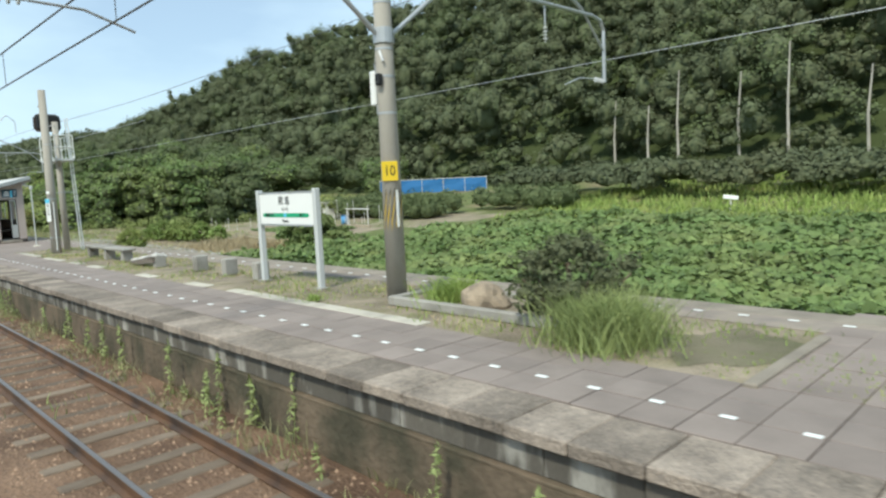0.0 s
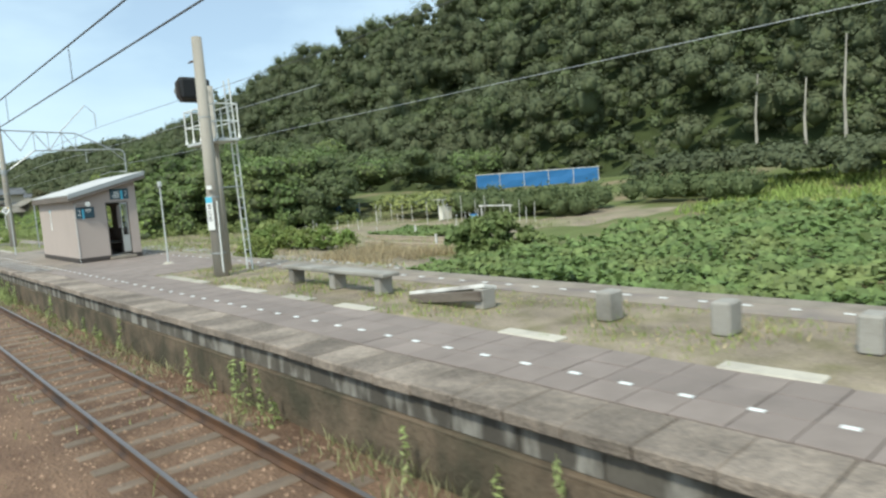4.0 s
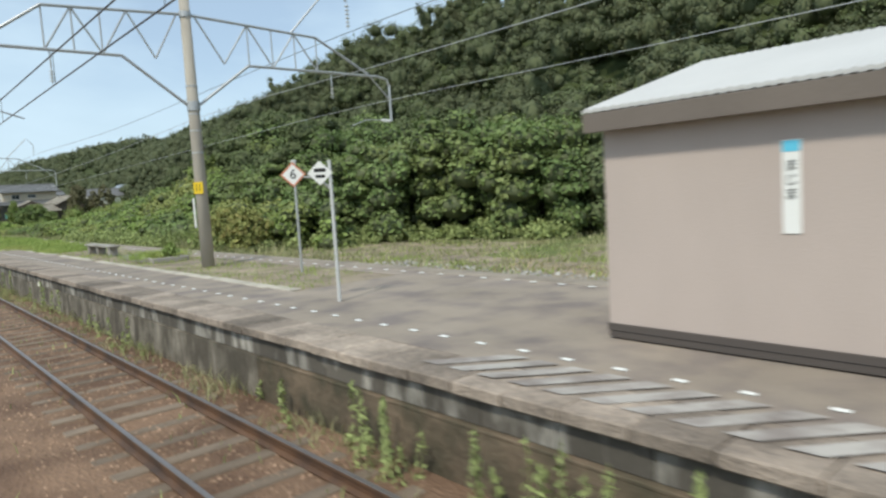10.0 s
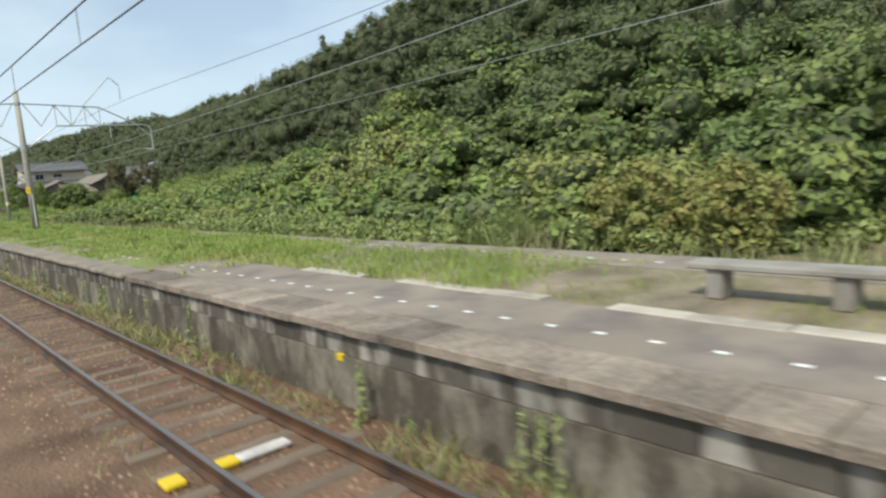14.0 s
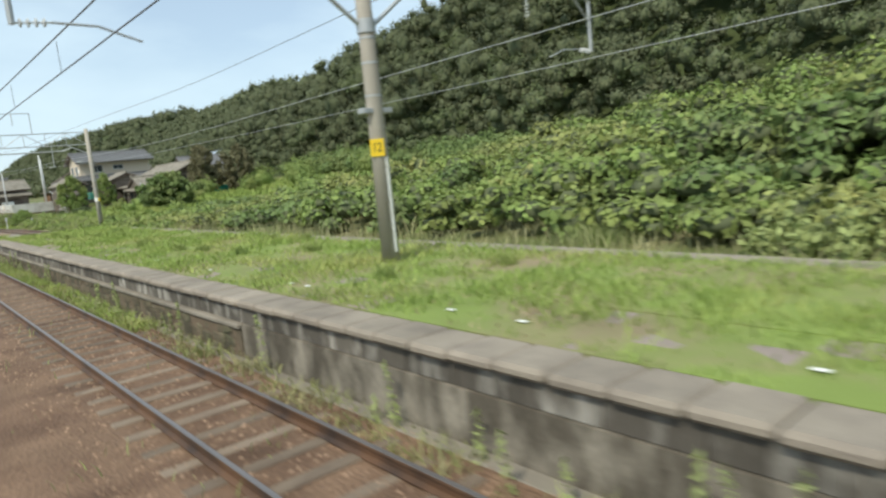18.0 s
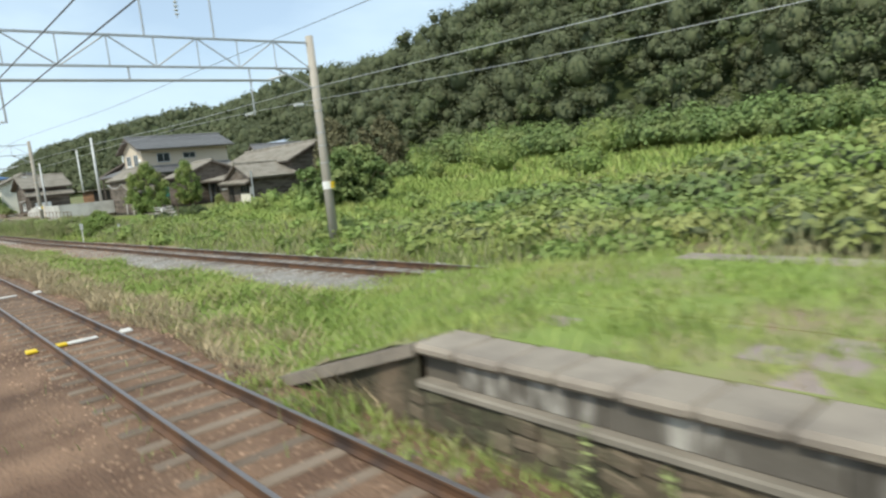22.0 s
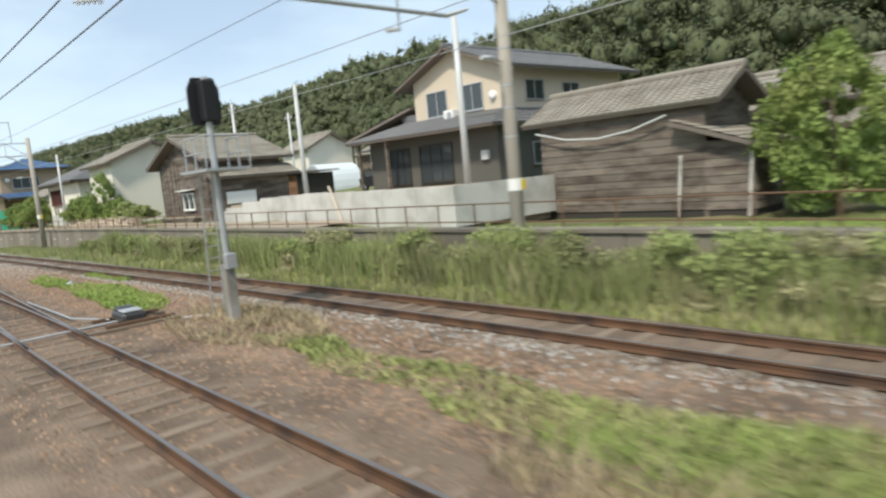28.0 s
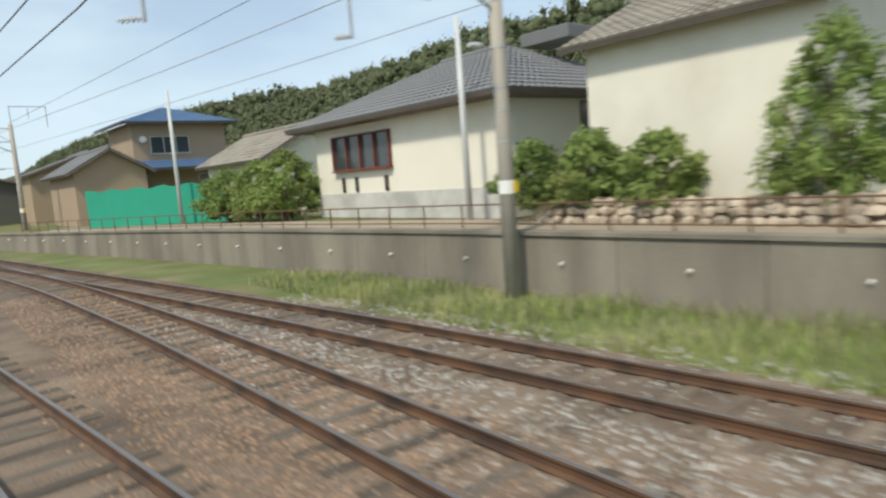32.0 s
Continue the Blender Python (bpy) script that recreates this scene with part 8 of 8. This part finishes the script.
grass("field_grass", 26000, (36, 62, -20, 32), 0.5, M_grass, "tall green grass behind the creeper field", None, 0.035, lean=0.5)
grass("field_grass", 11000, (13.2, 42, 56, 72), 0.26, M_olive, "tall weeds at the garden's edge", None, 0.016, None, 0.3, lean=0.6)
grass("field_grass", 9000, (12.9, 26, 33, 76), 0.18, M_olive, "patchy dry weeds between garden and track", None, 0.012, None, 0.55, lean=0.7)
grass("field_grass", 6000, (12.9, 18, 33, 76), 0.20, M_grass, "patchy grass between garden and track", None, 0.013, None, 0.72, lean=0.7)
grass("wall_foot_grass", 9000, (3.45, 4.15, 116, 147), 0.2, M_grass, "green grass between the platform wall and the track", -0.2, 0.009, None, 0.3, lean=0.8)
grass("field_grass", 9000, (12.6, 24, 50, 72), 0.16, M_grass, "short green grass beside the far track", None, 0.014, None, 0.5, lean=0.8)
grass("field_grass", 14000, (13, 17, 66, 150), 0.55, M_olive, "tall grass along the bank", None, 0.014, None, 0.35, lean=0.5)
grass("wall_foot_grass", 9000, (3.5, 4.15, 66, 118), 0.2, M_trackgrass, "green grass along the platform wall", -0.22, 0.009, None, 0.5, lean=0.8)
grass("track_weeds", 14000, (-0.3, 4.1, -3, 150), 0.17, M_weed, "small weeds in the track bed", -0.18, 0.006, lambda x, y: np.abs(np.abs(x - NEAR) - 0.565) > 0.08, 0.85)
wallfoot = lambda x, y: x > 3.55
grass("platform_wall_weeds", 26000, (3.5, 4.2, -3, 146), 0.26, M_olive, "weeds and grass along the platform wall's foot", -0.25, 0.006, wallfoot, 0.5)

# taller single weeds at the platform wall
weed_v, weed_f, wk = [], [], 0
stems = Shape()
weeds_at = [(3.75 + 0.4 * random.random(), random.uniform(-2, 142)) for _ in range(150)] + [(3.7 + 0.35 * random.random(), random.uniform(38, 47)) for _ in range(60)] + [(3.7, 31.6), (3.8, 31.9), (3.75, 41.0), (3.8, 41.4)]
for x, y in weeds_at:
    h = random.uniform(0.3, 1.0)
    tip = (x + random.uniform(-0.08, 0.08), y + random.uniform(-0.08, 0.08), -0.25 + h)
    stems.tube([(x, y, -0.28), ((x + tip[0]) / 2 + 0.02, (y + tip[1]) / 2, -0.25 + h / 2), tip], 0.006, 5, 0.003)
    n = int(60 * h) + 8
    k = rng.uniform(0.1, 1.0, n)
    ang = rng.uniform(0, 6.28, n)
    spread = 0.02 + 0.07 * (1 - k)
    c = np.c_[x + (tip[0] - x) * k + np.cos(ang) * spread, y + (tip[1] - y) * k + np.sin(ang) * spread, -0.28 + h * k]
    v, f = leaf_quads(c, np.c_[np.cos(ang), np.sin(ang), 0.8 + 0 * ang], rng.uniform(0.016, 0.036, n), 0.1, 3.4, True)
    weed_v.append(v), weed_f.append(f + wk)
    wk += len(v)
weeds = tagged(big_mesh("tall_weeds", np.concatenate(weed_v), np.concatenate(weed_f), M_weed), "tall thin weeds growing at the platform wall", "weeds", kind="stuff")
part("weed_stems", stems, M_weed, weeds)

# planting on the platform
def tuft(label, x, y, z, n, h, r, mat, width=0.008):
    t = thing("ornamental_grass", label, "plant", (x, y, z))
    p = np.c_[rng.normal(0, r * 0.4, n), rng.normal(0, r * 0.4, n), np.zeros(n)]
    v, f = blades(p, h * rng.uniform(0.5, 1.1, n), width * rng.uniform(0.7, 1.3, n), 0.75)
    big_mesh("blades", v, f, mat, t)
    return t


for x, y, h in ((15.9, 82.4, 1.5), (15.6, 84.0, 1.1), (15.3, 100.6, 1.0), (15.5, 102.0, 0.8), (15.2, 92.5, 0.8), (15.6, 113.0, 0.9)):
    tuft("tall reedy green grass at the foot of the bank", x, y, -0.25, 1500, h, 1.5, M_weed, 0.012)["group"] = "reed clumps"
tuft("clump of arching bright green grass in the bed", 7.05, 4.3, ZP, 1900, 0.66, 0.8, M_weed)
tuft("clump of green grass beside the boulder", 7.9, 7.7, ZP, 900, 0.5, 0.55, M_grass)
tuft("green grass filling the kerbed bed", 7.75, 64.6, ZP + 0.1, 1500, 0.26, 1.3, M_grass)
tuft("tuft of green grass on the gravel", 6.75, 10.2, ZP, 120, 0.14, 0.15, M_grass)
tree("dark twiggy shrub in the planting bed", 7.75, 5.25, ZP, 1.05, 0.74, 0.1, M_forest, 0.036, 15600, "shrub", "shrub")
tree("small green shrub in the kerbed bed", 7.85, 63.65, ZP + 0.05, 0.36, 0.32, 0.05, M_bush, 0.036, 15600, "shrub", "shrub")
for i in range(26):
    a, x = random.uniform(86, 142), random.uniform(6.4, 9.4)
    tuft("small tuft of taller grass on the platform", x, a, ZP, 130, 0.24, 0.26, M_bush, 0.008)["group"] = "grass tufts"

# ---- ballast stones ----
def stones(name, n, region, size, mat, label, z, inside=None):
    x0, x1, y0, y1 = region
    p = np.stack([rng.uniform(x0, x1, n), rng.uniform(y0, y1, n)], 1)
    if inside is not None:
        p = p[inside(p[:, 0], p[:, 1])]
    n = len(p)
    base = np.array([(1, 0, -0.35), (-0.5, 0.87, -0.35), (-0.5, -0.87, -0.35), (0.1, 0.1, 0.75)])
    v = base[None] * rng.uniform(0.6, 1.3, (n, 4, 1)) * (size * rng.uniform(0.5, 1.2, n))[:, None, None]
    a = rng.uniform(0, 6.28, n)
    c, s = np.cos(a)[:, None], np.sin(a)[:, None]
    v = np.stack([v[..., 0] * c - v[..., 1] * s, v[..., 0] * s + v[..., 1] * c, v[..., 2]], -1)
    v += np.c_[p, np.full(n, z)][:, None]
    f = np.array([(0, 1, 3), (1, 2, 3), (2, 0, 3)])
    return tagged(big_mesh(name, v.reshape(-1, 3), (np.arange(n)[:, None, None] * 4 + f).reshape(-1, 3), mat), label, "ballast", kind="stuff")


stones("ballast_stones", 30000, (1.2, 4.05, -3, 150), 0.036, M_stone, "loose brown ballast stones of the near track", -0.168)
stones("ballast_stones", 16000, (4.4, 7.2, 205, 245), 0.045, M_stone, "loose brown ballast stones between the tracks", -0.17, lambda x, y: x < far_track(y) - 1.0)
stones("ballast_stones", 5000, (6.6, 8.2, 196, 232), 0.036, M_stone_grey, "pale crushed stone along the far rail", -0.15, lambda x, y: np.abs(x - far_track(y) + 1.0) < 0.28)
stones("ballast_stones", 9000, (6.4, 9.6, 180, 226), 0.045, M_stone, "loose brown ballast beside the far track", -0.16, lambda x, y: x < far_track(y) - 0.9)
stones("ballast_stones", 2600, (6.4, 9.6, 180, 226), 0.045, M_stone_grey, "scattered grey stones beside the far track", -0.16, lambda x, y: x < far_track(y) - 0.9)
stones("ballast_stones", 6000, (6.6, 11.4, 172, 186), 0.042, M_stone, "mixed brown ballast where the grey stone ends", -0.168, lambda x, y: np.abs(x - far_track(y) + 0.4) < 2.0)
stones("ballast_stones", 26000, (1.2, 5.2, 150, 262), 0.04, M_stone, "loose brown ballast stones round the turnout", -0.166)
stones("ballast_stones", 12000, (2.0, 8.0, 234, 270), 0.038, M_stone_grey, "loose grey ballast between the converging tracks", -0.166, lambda x, y: (x < far_track(y) - 0.8) & (np.abs(x - 6.0) < 1.5 + 0.3 * np.sin(y * 0.9)) & (rng.random(len(x)) < np.clip((y - 234) / 6, 0, 1)))
stones("ballast_stones", 7000, (3.6, 9.2, 228, 264), 0.04, M_stone_grey, "loose pale grey stones mixed into the ballast", -0.166, lambda x, y: (x < far_track(y) + 2.0) & (rng.random(len(x)) < np.clip((y - 228) / 10, 0.1, 1)))
stones("ballast_stones", 9000, (2.0, 5.0, 250, 272), 0.038, M_stone, "loose brown ballast beyond the turnout", -0.166)
stones("ballast_stones", 22000, (6.5, 12.2, 140, 225), 0.038, M_stone_grey, "loose grey ballast of the far track", -0.168, lambda x, y: (np.abs(x - far_track(y) + 0.4) < 1.9) & (y < 186))

rub = rng.uniform([12.9, 33.0], [17.5, 64.0], (2600, 2))
rv = np.array([(1, 0, -0.3), (-0.5, 0.87, -0.3), (-0.5, -0.87, -0.3), (0.1, 0.1, 0.6)])[None] * rng.uniform(0.03, 0.11, (2600, 1, 1)) * rng.uniform(0.7, 1.3, (2600, 4, 1)) + np.c_[rub, land(rub[:, 0], rub[:, 1]) + 0.06][:, None]
tagged(big_mesh("rubble", rv.reshape(-1, 3), (np.arange(2600)[:, None, None] * 4 + np.array([(0, 1, 3), (1, 2, 3), (2, 0, 3)])).reshape(-1, 3), M_stone_grey), "loose stones scattered on the dry ground", "stones", kind="stuff")

# ---- market garden ----
grass("garden_weeds", 9000, (19, 35, 34, 58), 0.22, M_olive, "dry weeds among the garden beds", None, 0.014, lambda x, y: (x < 25.5) | (x > 30.8), 0.55, lean=0.6)
grass("garden_weeds", 5000, (19, 26, 34, 58), 0.2, M_grass, "green weeds at the garden's edge", None, 0.014, None, 0.7, lean=0.6)
cover("vegetable_rows", 7000, (26.2, 30.2, 39.8, 48.6), 0.15, 0.32, M_kudzu, "low dark green vegetable bed", "crops")
vine = []
for a in np.arange(50.8, 59, 1.3):
    for x in (35.4, 37.0, 38.6):
        vine.append((x + rng.uniform(-0.4, 0.4), a + rng.uniform(-0.4, 0.4), float(land(x, a)) + rng.uniform(0.9, 1.4), 1.2, 0.75))
# default core, darker than these vines, paints the shade inside them
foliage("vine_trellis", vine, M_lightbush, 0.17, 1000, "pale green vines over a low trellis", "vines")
olive = []
for a in np.arange(38.8, 50.6, 1.05):
    for x in (36.2, 37.8, 39.6):
        olive.append((x + rng.uniform(-0.4, 0.4), a + rng.uniform(-0.4, 0.4), float(land(x, a)) + rng.uniform(0.5, 1.2), rng.uniform(0.9, 1.4), rng.uniform(0.9, 1.25)))
for a in np.arange(30.5, 39.5, 1.5):
    for x in (42.5, 44.8):
        olive.append((x + rng.uniform(-0.5, 0.5), a + rng.uniform(-0.5, 0.5), float(land(x, a)) + rng.uniform(0.5, 1.0), rng.uniform(1.0, 1.6), rng.uniform(0.9, 1.4)))
foliage("garden_shrubs", olive, M_round, 0.15, 1100, "dark olive-green shrubs behind the vegetable bed", "shrubs", inner=M_round, jitter=0.8)
hedge = []
for a in np.arange(-18, 42, 1.8):
    for x in (47.0, 49.5, 52):
        if rng.random() < 0.92:
            hedge.append((x + rng.uniform(-0.6, 0.6) + 0.06 * abs(a - 20), a + rng.uniform(-0.6, 0.6), float(land(x, a)) + rng.uniform(1.2, 2.1), 1.7, 0.95))
foliage("vine_rows", hedge, M_forest, 0.26, 560, "dark green fruit vines on low frames", "vines")
ridges = thing("planting_ridges", "pale boards edging bare planting ridges", "boards", kind="structure")
for x, y0, y1 in ((25.7, 38.4, 46.5), (24.6, 38.0, 45.0), (23.2, 37.0, 43.0), (31.2, 39.5, 49.0)):
    for a in np.arange(y0, y1, 1.9):
        part("edging_board", Shape().box(x - 0.09, x + 0.09, a, a + 1.85, float(land(x, a)) - 0.1, float(land(x, a)) + 0.16, 0.02), M_path, ridges)
grass("garden_weeds", 7000, (17.2, 21.5, 34.8, 40.5), 0.5, M_straw, "brown dry stalks at the garden's corner", None, 0.012, None, 0.35, lean=0.4)
grass("garden_weeds", 7000, (13.2, 19.5, 34, 58), 0.2, M_straw, "straw-coloured grass beside the far platform track", None, 0.012, None, 0.5, lean=0.8)
posts = thing("garden_posts", "pale stakes and poles of the vegetable plot", "stakes")
stake = Shape().tube([(0, 0, -0.2), (0, 0, 1.7)], 0.022, 6).mesh("stake", M_worn)
for i in range(40):
    x, y = (33.6 + random.uniform(-0.3, 0.3), 40.2 + 1.35 * (i % 14)) if i < 14 else (random.uniform(26, 34.4), random.uniform(40, 58))
    piece("stake", stake, posts, (x, y, float(land(x, y))), 0, (1, 1, random.uniform(0.7, 1.15) if i < 14 else random.uniform(0.25, 0.7)))
for x, y in ((23.4, 38.4), (27.0, 44.4)):
    piece("stake", stake, posts, (x, y, float(land(x, y))), 0, (3.4, 3.4, 0.38))
frame_ = thing("stake_frame", "bare pale garden frame beside a blue drum", "frame", (32.0, 40.7, float(land(32, 42))))
for dy in (0, 2.6):
    part("upright", Shape().tube([(0, dy, 0), (0, dy, 1.3)], 0.05, 6), M_worn, frame_)
part("crossbar", Shape().tube([(0, -0.2, 1.3), (0, 2.8, 1.32)], 0.05, 6), M_worn, frame_)
drum = thing("plastic_drum", "light blue plastic drum in the garden", "drum", (32.6, 44.6, float(land(32.6, 44.6))))
part("body", Shape().tube([(0, 0, 0), (0, 0, 0.33), (0, 0, 0.66)], 0.27, 14), material("blue_plastic", (0.10, 0.30, 0.55), 0.45, 0.08), drum, smooth=True)
part("lid", Shape().tube([(0, 0, 0.66), (0, 0, 0.70)], 0.285, 14), M_tarp, drum)
hutg = thing("tool_shed", "small pale garden tool shed", "shed", (35.0, 50.2, float(land(35.0, 50.2))))
part("wall", Shape().box(-0.5, 0.5, -0.2, 0.25, 0, 1.55), M_plaster, hutg)
part("roof", Shape().box(-0.7, 0.6, -0.3, 0.75, 1.55, 1.61), M_worn, hutg)
def screen(label, p, q, z0, z1, group="mesh screens"):
    p, q = Vector(p), Vector(q)
    d = thing("mesh_screen", label, "screen", (p.x, p.y, 0), group=group)
    n = max(3, int((q - p).length / 1.2))
    v = []
    for k in range(n + 1):
        w = p.lerp(q, k / n) - p
        v += [(w.x, w.y, z0 + 0.08 * math.sin(k * 2.1)), (w.x + 0.12 * math.sin(k * 1.3), w.y, (z0 + z1) / 2), (w.x, w.y, z1 + 0.06 * math.sin(k * 1.1))]
    part("sheet", Shape().add(v, [(3 * k + j, 3 * k + 3 + j, 3 * k + 4 + j, 3 * k + 1 + j) for k in range(n) for j in (0, 1)]), M_tarp, d)
    for k in range(0, n + 1, 2):
        w = p.lerp(q, k / n) - p
        part("post", Shape().tube([(w.x - 0.06, w.y, -1 + float(land(w.x + p.x, w.y + p.y))), (w.x - 0.06, w.y, z1 + 0.15)], 0.04, 6), M_worn, d)
    part("top_rail", Shape().tube([(0, 0, z1 + 0.03), (q.x - p.x, q.y - p.y, z1 + 0.03)], 0.04, 6), M_worn, d)
    return d


screen("long blue mesh screen round a vegetable bed", (52.0, 63.4), (59.9, 52.9), 1.8, 3.35)
screen("long blue mesh screen round a vegetable bed", (52.0, 63.4), (58.0, 68.5), 1.8, 3.2)
screen("small blue sheet fence at the field's edge", (38.0, 66.0), (36.0, 70.5), -0.1, 1.4)
netm = thing("plant_net", "small green net over a bed", "net", (37.1, 195.0, float(land(37.1, 195.0))))
part("net", Shape().box(-2.2, 2.2, -1.0, 1.0, 0.0, 1.3, 0.4), M_net, netm)
card = thing("white_board", "small white board lying in the grass", "board", (42.0, 16.8, float(land(42, 16.8)) + 0.75))
part("board", Shape().box(-0.03, 0.03, -0.45, 0.45, -0.13, 0.13, 0.02, m=pose(0, 0, 0, 8, 10, 15)), M_white, card)
part("stake", Shape().tube([(0, 0, -1.2), (0, 0, 0)], 0.04, 6), M_worn, card)
for x, y in ((13.9, 247.6), (13.9, 248.7)):
    crate = thing("plastic_crate", "teal plastic crate behind the stone wall", "crate", (x, y, 1.35), group="plastic crates")
    part("body", Shape().box(-0.22, 0.22, -0.28, 0.28, 0, 0.5, 0.03), M_net, crate)
    part("rim", Shape().box(-0.25, 0.25, -0.31, 0.31, 0.5, 0.54, 0.01), M_net, crate)
